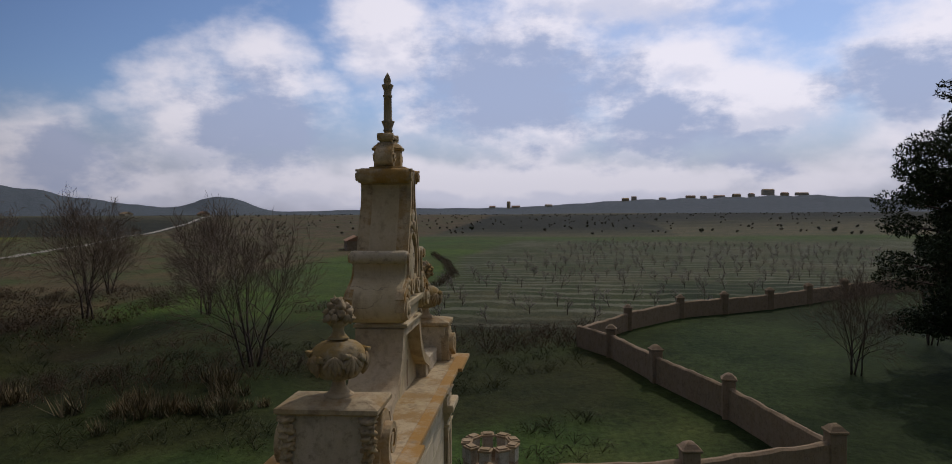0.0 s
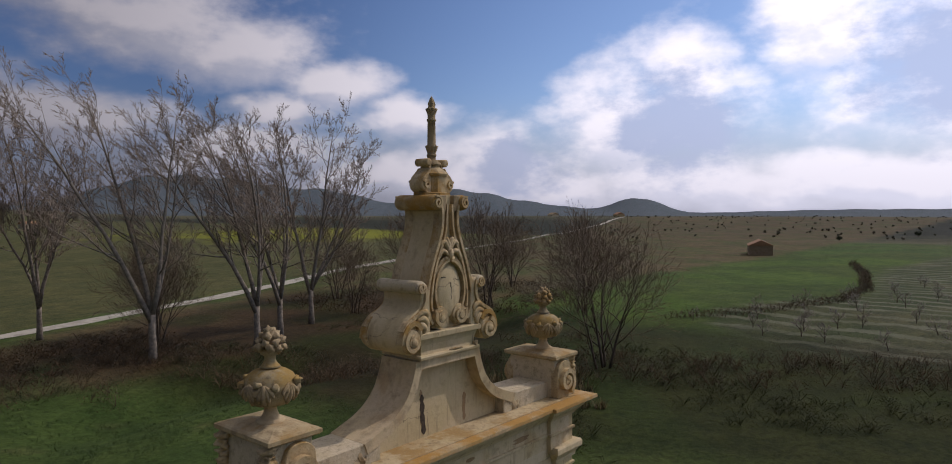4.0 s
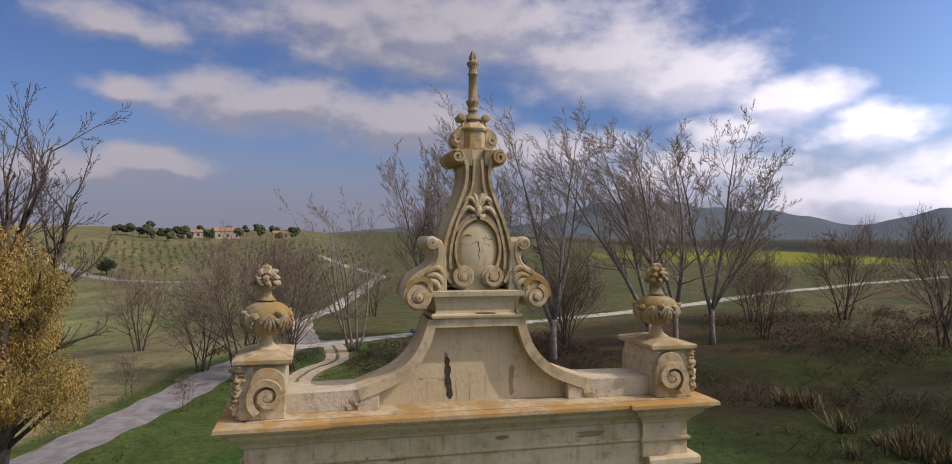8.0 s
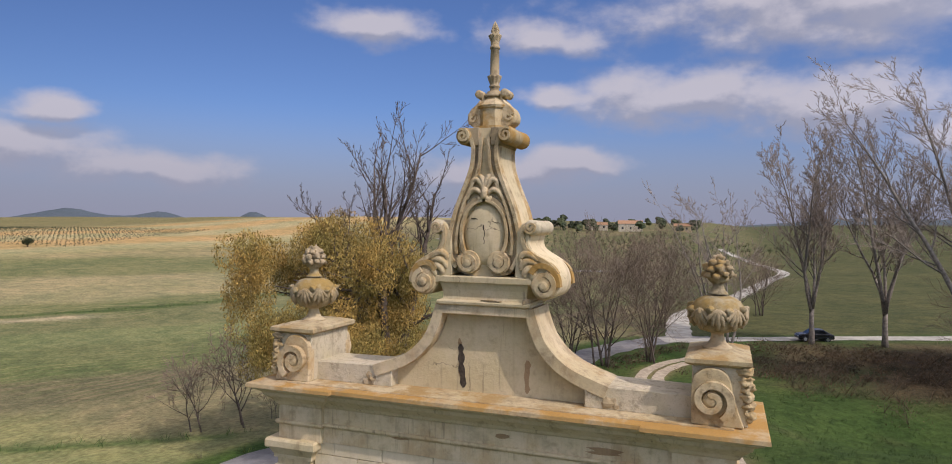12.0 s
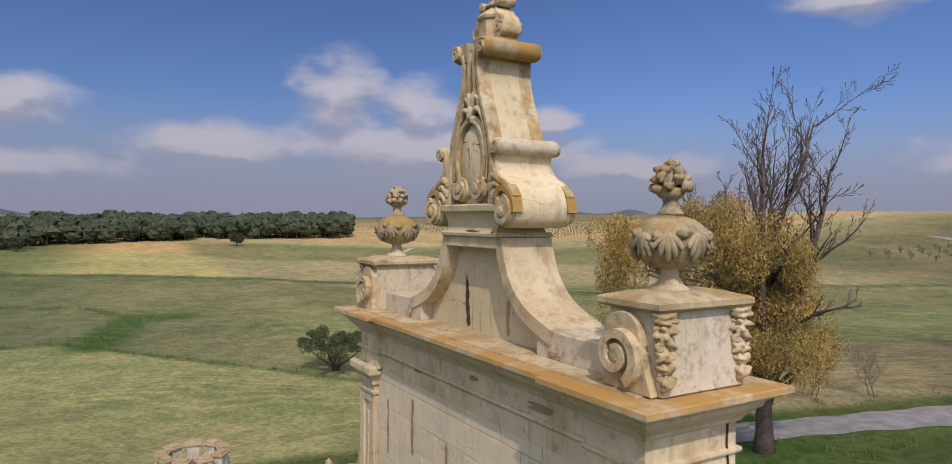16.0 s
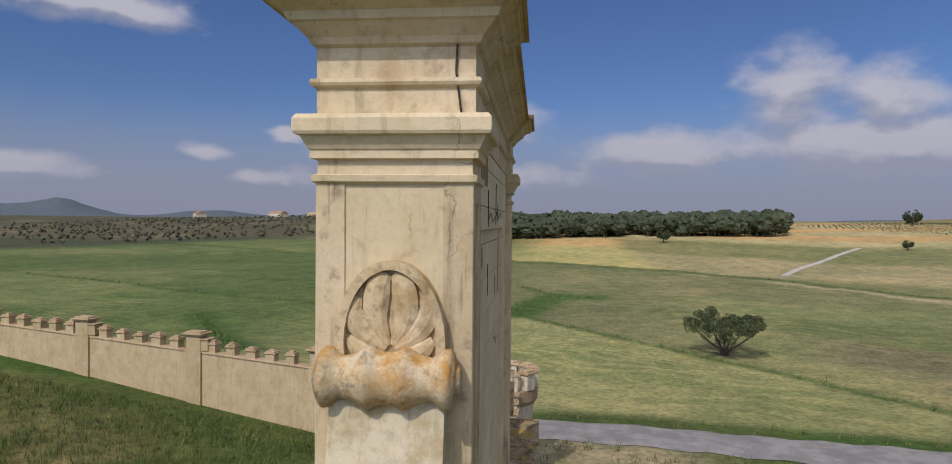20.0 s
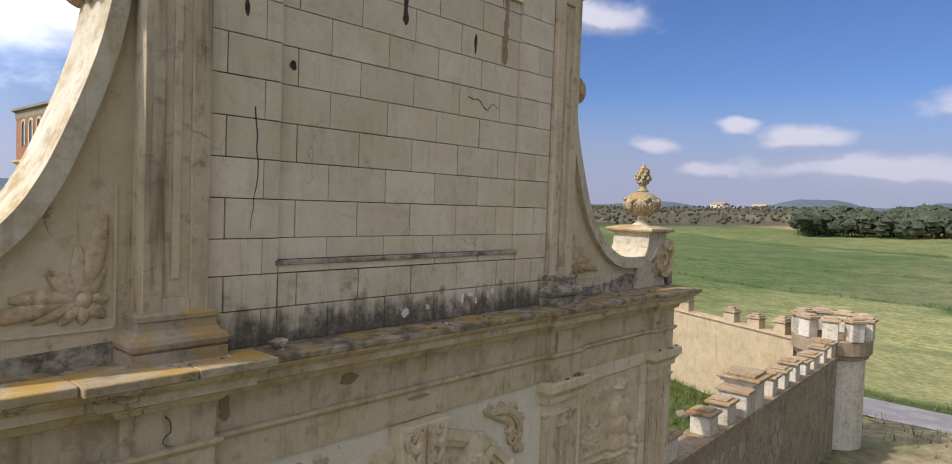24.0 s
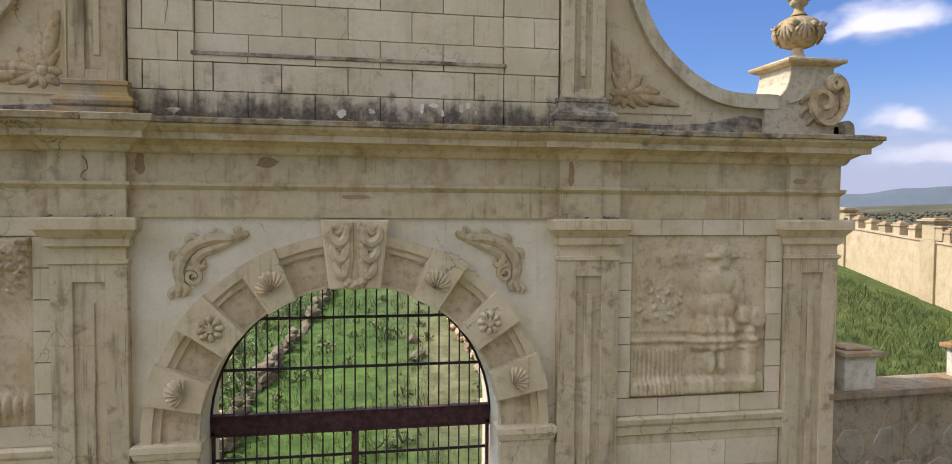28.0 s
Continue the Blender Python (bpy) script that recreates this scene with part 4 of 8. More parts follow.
def shell(y, side):
    """A scallop with ribs, hinge down."""
    fan = lambda a: (a - math.pi / 2) / radians(80)  # noqa: E731
    return polar(y, side, lambda a: 0.27 - 0.07 * fan(a) ** 2 + 0.012 * math.cos(9 * math.pi * fan(a)), lambda a, q: 0.02 + 0.05 * math.sin(math.pi * (0.25 + 0.7 * q)) * (0.65 + 0.35 * math.cos(9 * math.pi * fan(a))), 72, 7, radians(10), radians(170), -0.12)


def rosette(y, side):
    """An eight-petalled flower with a round boss."""
    petal = lambda a: abs(math.cos(4 * a)) ** 0.6  # noqa: E731
    return polar(y, side, lambda a: 0.105 + 0.035 * petal(a), lambda a, q: 0.05 if q < 0.3 else 0.012 + 0.045 * petal(a) * math.sin(math.pi * (q - 0.22) / 0.8), 96, 8, 0.0, 2 * math.pi)


def acanthus(y, side, w, h, seed=0):
    """A drooping leaf pair for the keystone: three curled lobes on each side of a stem."""
    bms = []
    for sx in (-1, 1):
        for j in range(3):
            z = h * (0.3 - 0.24 * j)
            k = 1 - 0.12 * j
            line = curve_through([(sx * w * 0.1, z + h * 0.12), (sx * w * 0.15, z - h * 0.08), (sx * w * 0.26 * k, z - h * 0.13), (sx * w * 0.37 * k, z - h * 0.03), (sx * w * 0.36 * k, z + h * 0.1), (sx * w * 0.28 * k, z + h * 0.1)], 4)
            bms.append(leafy(line, lambda f: 0.05 + 0.085 * math.sin(math.pi * min(1, 0.15 + f)), y, side, 1.0))
            bms.append(leafy(curve_through([(sx * w * 0.14, z + h * 0.14), (sx * w * 0.24 * k, z + h * 0.02), (sx * w * 0.3 * k, z + h * 0.03)], 4), lambda f: 0.06, y, side, 0.8))
        bms.append(leafy([(sx * w * 0.06, h * 0.47), (sx * w * 0.05, 0.0), (sx * w * 0.09, -h * 0.36)], lambda f: 0.06, y, side, 0.9))
        bms.append(lump((sx * w * 0.1, y, -h * 0.42), (0.07, 0.06, 0.07), 3, 0.2))
    bms.append(lump((0, y, -h * 0.45), (0.08, 0.07, 0.07), 3, 0.2))
    return join(*bms)


for side in (1, -1):
    y0 = side * 0.4
    stones = [17.0, 39.3, 62.0]
    stones = stones + [180 - a for a in stones]
    half = 5.6
    edges = [4.0] + sorted(stones + [90.0]) + [176.0]
    ring = part("archivolt", wedge(radians(-1), radians(181), R_IN + 0.003, R_OUT - 0.2, y0, side * 0.515, 48), RELIEF, gate)
    part("archivolt_moulding", wedge(radians(-1), radians(181), R_OUT - 0.2, R_OUT - 0.12, y0, side * 0.56, 48), STUCCO, ring)
    part("archivolt_moulding", wedge(radians(-1), radians(181), R_OUT - 0.12, R_OUT - 0.005, y0, side * 0.61, 48), STUCCO, ring)
    part("archivolt_moulding", wedge(radians(-1), radians(181), R_IN + 0.003, R_IN + 0.03, y0, side * 0.54, 48), STUCCO, ring)
    for i, a in enumerate(sorted(stones)):
        v = part("voussoir", wedge(radians(a - half), radians(a + half), R_IN - 0.006, R_OUT + 0.01, y0, side * 0.68), STUCCO, gate)
        r = (R_IN + R_OUT) / 2
        m = Matrix.Translation((r * math.cos(radians(a)), 0, SPRING + r * math.sin(radians(a)))) @ pose(0, 0, 0, 0, 90 - a, 0)
        rose = abs(abs(a - 90) - 50.7) < 3
        part("rosette" if rose else "scallop", moved((rosette if rose else shell)(side * 0.68, side), m @ Matrix.Diagonal((1.15, 1.0, 1.15, 1.0) if rose else (0.84, 1.0, 0.84, 1.0))), RELIEF, v, "carved flower rosette" if rose else "carved scallop shell")
    key = part("keystone", prism([(-0.29, 4.55), (0.29, 4.55), (0.385, 5.34), (-0.385, 5.34)], min(y0, side * 0.70), max(y0, side * 0.70), 0.015), STUCCO, gate)
    part("acanthus_leaf", moved(acanthus(side * 0.70, side, 0.74, 0.76), Matrix.Translation((0, 0, 4.95))), RELIEF, key, "carved acanthus leaves")
    for sx in (-1, 1):
        part("impost", moulding(rect(*sorted((sx * 1.74, sx * 2.36)), *sorted((y0, side * 0.6))), [(0, 2.6), (0.0, 2.66), (0.03, 2.68), (0.05, 2.75), (0.06, 2.76), (0.06, 2.83), (0.0, 2.85)]), STUCCO, gate)
        part("jamb", box(*sorted((sx * 1.725, sx * 2.33)), *sorted((y0, side * 0.585)), -0.3, 2.62), STUCCO, gate)
        # leaf scroll in the spandrel
        turn_x = lambda pts: [(sx * x, z) for x, z in pts]  # noqa: E731
        yl = side * 0.505
        strokes = []
        for pts, wide in (
            ([(1.2, 5.17), (1.36, 5.12), (1.54, 5.12), (1.72, 5.07), (1.86, 4.95), (1.93, 4.78), (1.91, 4.62), (1.95, 4.48)], 0.1),
            ([(1.34, 5.1), (1.5, 5.03), (1.66, 4.97), (1.75, 4.88), (1.71, 4.8), (1.64, 4.83)], 0.075),
            ([(1.26, 5.18), (1.32, 5.22), (1.26, 5.24)], 0.045),
            ([(1.46, 5.14), (1.52, 5.2), (1.6, 5.18)], 0.05),
            ([(1.68, 5.1), (1.78, 5.14), (1.86, 5.08)], 0.055),
            ([(1.86, 4.96), (1.97, 4.96), (2.0, 4.88)], 0.055),
            ([(1.92, 4.64), (1.85, 4.56), (1.88, 4.48)], 0.05),
            ([(1.95, 4.58), (2.01, 4.52), (2.0, 4.45)], 0.045)):
            strokes.append(leafy(turn_x(curve_through(pts, 5)), lambda f, wide=wide: 0.03 + 1.2 * wide * math.sin(math.pi * min(1, 0.12 + 0.8 * f)) ** 0.8, yl, side, 0.9))
        strokes.append(strip(turn_x(spiral(1.78, 4.7, 0.105, 0.03, 1.4, radians(60), 1, 26)), lambda f: 0.05 - 0.015 * f, yl - side * 0.02, yl + side * 0.045))
        strokes += [lump((sx * x, yl, z), (0.035, 0.045, 0.035), 2, 0.1, 1) for x, z in ((1.78, 4.7), (1.66, 4.85), (1.2, 5.18))]
        part("leaf_scroll", join(*strokes), RELIEF, gate, "carved leaf scroll in the spandrel")


# carved panels in the side bays
def relief(x0, x1, z0, z1, y, side, seed):
    """A weathered carved scene, worn to soft shapes: reeds, bushes, a draped upright form and a sheaf."""
    k, l = 112, 124
    u, v = np.meshgrid(np.linspace(0, 1, k), np.linspace(0, 1, l))
    h = 0.006 * wave(u, v, 21, seed)
    bump = lambda cx, cz, rx, rz, a: a * np.exp(-(((u - cx) / rx) ** 2 + ((v - cz) / rz) ** 2) ** 3)  # noqa: E731
    crinkle = np.abs(wave(u, v, 60, seed + 1)) * np.abs(wave(v, u, 83, seed))
    if seed % 2:
        for cx, cz, rx, rz, a in ((0.67, 0.83, 0.05, 0.06, 0.05), (0.67, 0.9, 0.06, 0.035, 0.06), (0.67, 0.87, 0.12, 0.022, 0.05), (0.66, 0.71, 0.12, 0.09, 0.05), (0.58, 0.7, 0.05, 0.09, 0.04), (0.76, 0.68, 0.05, 0.1, 0.04), (0.64, 0.56, 0.13, 0.1, 0.055), (0.62, 0.42, 0.16, 0.1, 0.065), (0.6, 0.33, 0.18, 0.06, 0.06), (0.58, 0.22, 0.05, 0.09, 0.04), (0.68, 0.22, 0.05, 0.09, 0.04), (0.92, 0.48, 0.08, 0.07, 0.07), (0.83, 0.5, 0.07, 0.06, 0.06), (0.88, 0.24, 0.055, 0.24, 0.06), (0.88, 0.3, 0.08, 0.025, 0.05), (0.8, 0.6, 0.035, 0.14, 0.035)):
            h = np.maximum(h, bump(cx, cz, rx, rz, a) + 0.004 * wave(u, v, 30, seed) + ramp(0.6 - v, 0, 0.1) * ramp(u, 0.44, 0.5) * ramp(0.82 - u, 0, 0.06) * 0.006 * np.sin(u * 85 + 5 * v))
        h = h + ramp(0.3 - v, -0.02, 0.02) * ramp(0.42 - u, 0, 0.05) * (0.012 + 0.007 * np.sin(u * 190))
        h = h + bump(0.2, 0.6, 0.18, 0.14, 0.022) * (0.5 + 1.2 * crinkle) + bump(0.3, 0.86, 0.16, 0.05, 0.016) * (0.4 + crinkle)
        h = h + ramp(0.1 - v, -0.03, 0.02) * 0.03 + 0.012 * np.sin(v * 95) * ramp(0.45 - v, 0, 0.1) * ramp(v, 0.3, 0.34)
    else:
        h = h + ramp(v, 0.62, 0.82) * (0.03 + 0.085 * crinkle)
        for cx, cz, rx, rz, a in ((0.72, 0.45, 0.07, 0.3, 0.05), (0.3, 0.35, 0.12, 0.2, 0.05), (0.25, 0.6, 0.07, 0.08, 0.05), (0.5, 0.1, 0.5, 0.08, 0.04)):
            h = h + bump(cx, cz, rx, rz, a)
        h = h + ramp(0.16 - v, -0.02, 0.04) * 0.02 * np.sin(u * 120)
    h = h + 0.007 * crinkle * np.abs(wave(u, v, 140, seed + 3))
    rim = np.minimum.reduce([u, 1 - u, v, 1 - v])
    h = np.maximum(h, 0) * ramp(rim, 0, 0.02)
    xs, zs, ys = x0 + u * (x1 - x0), z0 + v * (z1 - z0), y + side * h * 1.9
    verts = list(zip(xs.ravel().tolist(), ys.ravel().tolist(), zs.ravel().tolist()))
    faces = [(j * k + i, j * k + i + 1, (j + 1) * k + i + 1, (j + 1) * k + i) for j in range(l - 1) for i in range(k - 1)]
    if side > 0:
        faces = [f[::-1] for f in faces]
    return from_lists(verts, faces, RELIEF, True)


for sx in (-1, 1):
    x0, x1 = sorted((sx * 3.4, sx * 5.26))
    for side in (1, -1):
        part("carved_relief", relief(x1 if side > 0 else x0, x0 if side > 0 else x1, 3.1, 5.15, side * 0.503, side, 1 if sx < 0 else 2), STUCCO, gate, "weathered carved stone relief panel")
        part("ledge", moulding(rect(*sorted((sx * 3.22, sx * 5.48)), *sorted((side * 0.45, side * 0.54))), [(0, 2.52), (0.0, 2.62), (0.03, 2.64), (0.03, 2.74), (0.06, 2.78), (0.07, 2.84), (0.04, 2.87)]), STUCCO, gate)

# separate slabs of the ledge, golden with lichen, with open joints between them
GOLD_SLAB = stone("golden_slab", (0.42, 0.36, 0.26), (0.14, 0.12, 0.085), grime=0.7, lichen=0.62, grey=0.6, black=0.2, lichen_colour=(0.45, 0.28, 0.05))
BASE_STONE = stone("lichened_base", (0.36, 0.31, 0.235), (0.10, 0.09, 0.07), grime=0.9, lichen=0.55, grey=0.75, lichen_colour=(0.45, 0.28, 0.06))
for x0, x1, y1 in ((2.058, 2.74, 0.984), (2.755, 3.562, 0.98), (3.575, 4.3, 0.903), (4.315, 5.135, 0.9), (5.14, 5.86, 0.982), (5.875, 6.592, 0.979)):
    part("ledge_slab", box(x0, x1, 0.5, y1, 6.36, 6.437, 0.008), GOLD_SLAB, gate, "ledge slab golden with lichen")

# upper storey
part("upper_wall", box(-2.9, 2.9, -0.405, 0.375, 6.4, 11.25), CORE, gate)
part("gate_end", box(2.72, 3.0, -0.475, 0.475, 6.43, 11.2), STUCCO, gate)
part("gate_end", box(-3.0, -2.72, -0.475, 0.475, 6.43, 11.2), STUCCO, gate)
UP_PLAN = stepped([(2.3, 2.98)], 0.46, 0.53, 2.98)
part("upper_architrave", moulding(UP_PLAN, [(0, 11.19), (0, 11.39), (0.03, 11.41), (0.04, 11.43), (0.035, 11.455), (0, 11.46), (0, 11.66)]), FRIEZE, gate)
part("upper_cornice", moulding(UP_PLAN, [(0.0, 11.66), (0.03, 11.68), (0.05, 11.72), (0.13, 11.8), (0.15, 11.81), (0.17, 11.86), (0.24, 11.9), (0.26, 11.905), (0.27, 11.93), (0.29, 11.935)]), STUCCO, gate)
part("cornice_slab", moulding(UP_PLAN, [(0.30, 11.935), (0.325, 11.945), (0.32, 11.99), (0.31, 12.0)]), EDGE, gate, "cornice slab orange with lichen")
part("cornice_deck", box(-2.95, 2.95, -0.62, 0.62, 11.95, 12.012), DECK, gate)
CAP_UP = [(0, 10.76), (0.03, 10.78), (0.035, 10.82), (0, 10.83), (0, 10.92), (0.04, 10.93), (0.04, 10.98), (0.05, 10.99), (0.09, 11.07), (0.12, 11.08), (0.13, 11.1), (0.13, 11.18), (0.11, 11.21)]
BASE_UP = [(0.125, 6.42), (0.125, 6.53), (0.10, 6.535), (0.125, 6.56), (0.135, 6.6), (0.12, 6.64), (0.085, 6.66), (0.06, 6.7), (0.05, 6.77), (0.065, 6.78), (0.065, 6.82), (0.01, 6.84)]
for sx in (-1, 1):
    x0, x1 = sorted((sx * 2.47, sx * 3.01))
    for side in (-1, 1):
        panelled_pilaster("upper_pilaster", x0, x1, 0.525, 6.8, 10.78, side, PILASTER, gate)
        part("pilaster_base", moulding(rect(x0, x1, *sorted((side * 0.2, side * 0.52))), BASE_UP), BASE_STONE if sx * side > 0 else SMUT, gate, "blackened pilaster base with lichen")
    part("capital", moulding(rect(x0 + 0.005, x1 - 0.005, -0.515, 0.515), CAP_UP), STUCCO, gate)

# ---------------------------------------------------------------- gable
def mirrored(points):
    return [(-x, z) for x, z in points]


def both(points):
    """A closed outline from its right half, top to bottom or bottom to top."""
    return points + mirrored(points)[::-1]


GOLD_CARVED = stone("golden_carved_stone", (0.50, 0.42, 0.28), (0.20, 0.15, 0.09), grime=0.7, lichen=0.74, grey=0.5, streak=0.3, pits=0.6, wrap=0.9, mottle=0.4, lichen_colour=(0.44, 0.25, 0.05), rust=0.5)
DARK_CARVED = stone("grimy_carved_stone", (0.40, 0.33, 0.225), (0.17, 0.13, 0.08), grime=0.85, lichen=0.3, grey=0.7, streak=0.5, pits=0.6, lichen_colour=(0.40, 0.25, 0.06))
RIM = stone("rim_stone", (0.58, 0.49, 0.345), (0.26, 0.2, 0.13), grime=0.65, lichen=0.2, grey=0.4, streak=0.4, lichen_colour=(0.40, 0.25, 0.07), rust=0.5)
gable = part("gable", prism(both([(1.56, 12.005), (1.52, 12.14), (1.28, 12.25), (1.08, 12.34), (0.88, 12.46), (0.72, 12.64), (0.62, 12.82), (0.56, 13.03), (0.56, 13.14)]), -0.15, 0.15), STUCCO, gate)
gable.location.x = -0.035
slope = curve_through([(1.56, 12.215), (1.36, 12.285), (1.12, 12.385), (0.92, 12.525), (0.765, 12.705), (0.68, 12.89), (0.625, 13.06), (0.605, 13.15)], 6)
for sx in (-1, 1):
    part("gable_rim", strip([(sx * x, z) for x, z in slope], lambda f: 0.15 - 0.03 * f, -0.345, 0.345), RIM, gable)
    part("gable_shoulder", prism([(sx * x, z) for x, z in [(1.3, 12.004), (2.56, 12.004), (2.56, 12.27), (1.5, 12.285), (1.3, 12.25)]], -0.325, 0.325, 0.012), PEDESTAL, gable)
    # a broken end where the rim's lower tip has crumbled
    part("rim_stump", join(lump((sx * 1.6, -0.3, 12.09), (0.09, 0.05, 0.1), 7 + sx, 0.5, 2), lump((sx * 1.68, -0.31, 12.05), (0.06, 0.04, 0.06), 12 + sx, 0.5, 1)), DARK_CARVED, gable, "crumbled end of the rim")
part("gable_lintel", box(-0.6, 0.6, -0.347, 0.347, 13.04, 13.165, 0.008), RIM, gable)
part("gable_ledge", moulding(rect(-0.57, 0.57, -0.33, 0.33), [(0.02, 13.16), (0.055, 13.175), (0.06, 13.205), (0.045, 13.225), (0.0, 13.23), (-0.01, 13.27), (0.0, 13.36), (0.025, 13.44), (0.03, 13.455), (0.07, 13.46), (0.075, 13.525), (0.06, 13.54)]), STUCCO, gable)
part("broken_edge", lump((0.56, -0.36, 13.25), (0.05, 0.03, 0.05), 3, 0.6, 1), DARK_CARVED, gable)
part("broken_edge", lump((0.12, -0.37, 13.235), (0.16, 0.025, 0.02), 4, 0.5, 1), DARK_CARVED, gable)

# the cartouche: bell-shaped body, channelled bands, oval shield between two volutes
bell = [(0.12, 13.538), (0.28, 13.56), (0.37, 13.62), (0.44, 13.72), (0.476, 13.83), (0.488, 13.96), (0.478, 14.08), (0.452, 14.22), (0.395, 14.415), (0.325, 14.59), (0.252, 14.77), (0.2, 14.92), (0.178, 15.06), (0.178, 15.18), (0.2, 15.27), (0.25, 15.36), (0.25, 15.43)]
bell_fine = curve_through(bell, 4)
cart = prism(both(bell_fine), -0.29, 0.29)
cart = part("cartouche", cart, STUCCO, gable, "scrolled cartouche with oval shield")
outer_edge = [(x - 0.022, z) for x, z in bell_fine if 13.62 < z < 15.3]
inner_edge = curve_through([(0.05, 15.3), (0.062, 15.12), (0.07, 14.98), (0.11, 14.82), (0.185, 14.66), (0.262, 14.5), (0.325, 14.3), (0.365, 14.1), (0.378, 13.95), (0.365, 13.82)], 5)
for sx in (-1, 1):
    for side in (-1, 1):
        part("outer_fillet", strip([(sx * x, z) for x, z in outer_edge], 0.045, side * 0.2, side * 0.372), CARVED, cart)
        part("inner_fillet", strip([(sx * x, z) for x, z in inner_edge], 0.034, side * 0.2, side * 0.362), CARVED, cart)
        mid = curve_through([(0.115, 15.28), (0.12, 15.1), (0.135, 14.95), (0.18, 14.81), (0.255, 14.63), (0.328, 14.45), (0.388, 14.25), (0.425, 14.07), (0.432, 13.93), (0.415, 13.8), (0.37, 13.7), (0.3, 13.62)], 5)
        part("channel", strip([(sx * x, z) for x, z in mid], lambda f: 0.09 + 0.02 * f, side * 0.2, side * 0.325), DARK_CARVED, cart)
        coil = spiral(0.2, 13.72, 0.128, 0.035, 1.55, radians(35), -1, 36)
        part("volute", join(strip([(sx * x, z) for x, z in coil], lambda f: 0.055 - 0.02 * f, side * 0.2, side * 0.405), moved(lathe([(0.15, 0), (0.15, 0.13), (0.143, 0.145), (0.06, 0.15), (0.05, 0.195), (0.004, 0.2)], 24), Matrix.Translation((sx * 0.2, side * 0.22, 13.72)) @ pose(0, 0, 0, -90 * side, 0, 0))), CARVED, cart)
        oval_rim = [(sx * 0.305 * math.cos(a), 14.08 + 0.42 * math.sin(a)) for a in (radians(-38 + 132 * i / 26) for i in range(27))]
        part("shield_rim", strip(oval_rim, lambda f: 0.04 - 0.012 * f, side * 0.2, side * 0.372), CARVED, cart)
    roll = moved(lathe([(0.06, -0.385), (0.1, -0.375), (0.113, -0.33), (0.105, 0.0), (0.113, 0.33), (0.1, 0.375), (0.06, 0.385)], 22), Matrix.Translation((sx * 0.283, 0, 15.325)) @ pose(0, 0, 0, 90, 0, 0))
    part("top_roll", roll, GOLD_CARVED, cart, "scroll roll golden with lichen", smooth=True)
    part("roll_neck", prism([(sx * x, z) for x, z in [(0.08, 15.43), (0.3, 15.425), (0.24, 15.3), (0.19, 15.2), (0.08, 15.2)]], -0.36, 0.36, 0.008), DARK_CARVED, cart)
    for side in (-1, 1):
        part("roll_eye", strip([(sx * x, z) for x, z in spiral(0.283, 15.325, 0.092, 0.02, 1.6, 1.0, 1, 28)], 0.03, side * 0.37, side * 0.412), CARVED, cart)
    # belly volutes on both flanks
    belly = curve_through([(0.5, 14.2), (0.56, 14.23), (0.62, 14.2), (0.615, 14.06), (0.6, 13.97), (0.64, 13.89), (0.74, 13.82), (0.86, 13.745), (0.945, 13.64), (0.985, 13.5), (0.955, 13.37), (0.87, 13.29), (0.77, 13.28), (0.68, 13.34), (0.58, 13.5)], 4)
    part("belly_volute", prism([(sx * x, z) for x, z in belly] + [(sx * 0.42, 13.54), (sx * 0.44, 14.1)], -0.375, 0.375, 0.014), STUCCO, cart, "bulging side volute patched with lichen")
    part("shoulder_roll", moved(lathe([(0.05, -0.41), (0.088, -0.4), (0.096, -0.36), (0.09, 0.0), (0.096, 0.36), (0.088, 0.4), (0.05, 0.41)], 20), Matrix.Translation((sx * 0.63, 0, 14.165)) @ pose(0, 0, 0, 90, 0, 0)), PEDESTAL, cart, smooth=True)
    for side in (-1, 1):
        part("roll_eye", strip([(sx * x, z) for x, z in spiral(0.63, 14.165, 0.078, 0.015, 1.6, radians(200), 1, 28)], 0.027, side * 0.38, side * 0.432), CARVED, cart)
        part("volute", join(strip([(sx * x, z) for x, z in spiral(0.805, 13.455, 0.15, 0.035, 1.6, radians(80), -1, 44)], lambda f: 0.065 - 0.025 * f, side * 0.33, side * 0.45), moved(lathe([(0.165, 0), (0.165, 0.07), (0.155, 0.08), (0.06, 0.082), (0.055, 0.13), (0.03, 0.14)], 24), Matrix.Translation((sx * 0.805, side * 0.33, 13.455)) @ pose(0, 0, 0, -90 * side, 0, 0))), CARVED, cart)
        # the golden band that rolls over the volute, and the S-shaped fillet above it
        crown_band = curve_through([(0.64, 13.6), (0.7, 13.68), (0.79, 13.7), (0.89, 13.66), (0.96, 13.56), (0.985, 13.44)], 5)
        part("flank_band", strip([(sx * x, z) for x, z in crown_band], lambda f: 0.075 - 0.02 * f, side * 0.3, side * 0.425), GOLD_CARVED, cart, "band orange with lichen")
        part("flank_rim", strip([(sx * x, z) for x, z in curve_through([(0.545, 14.19), (0.525, 14.1), (0.53, 14.0), (0.57, 13.9), (0.66, 13.82), (0.78, 13.76), (0.89, 13.69), (0.96, 13.6)], 5)], lambda f: 0.04 + 0.015 * f, side * 0.3, side * 0.408), CARVED, cart)
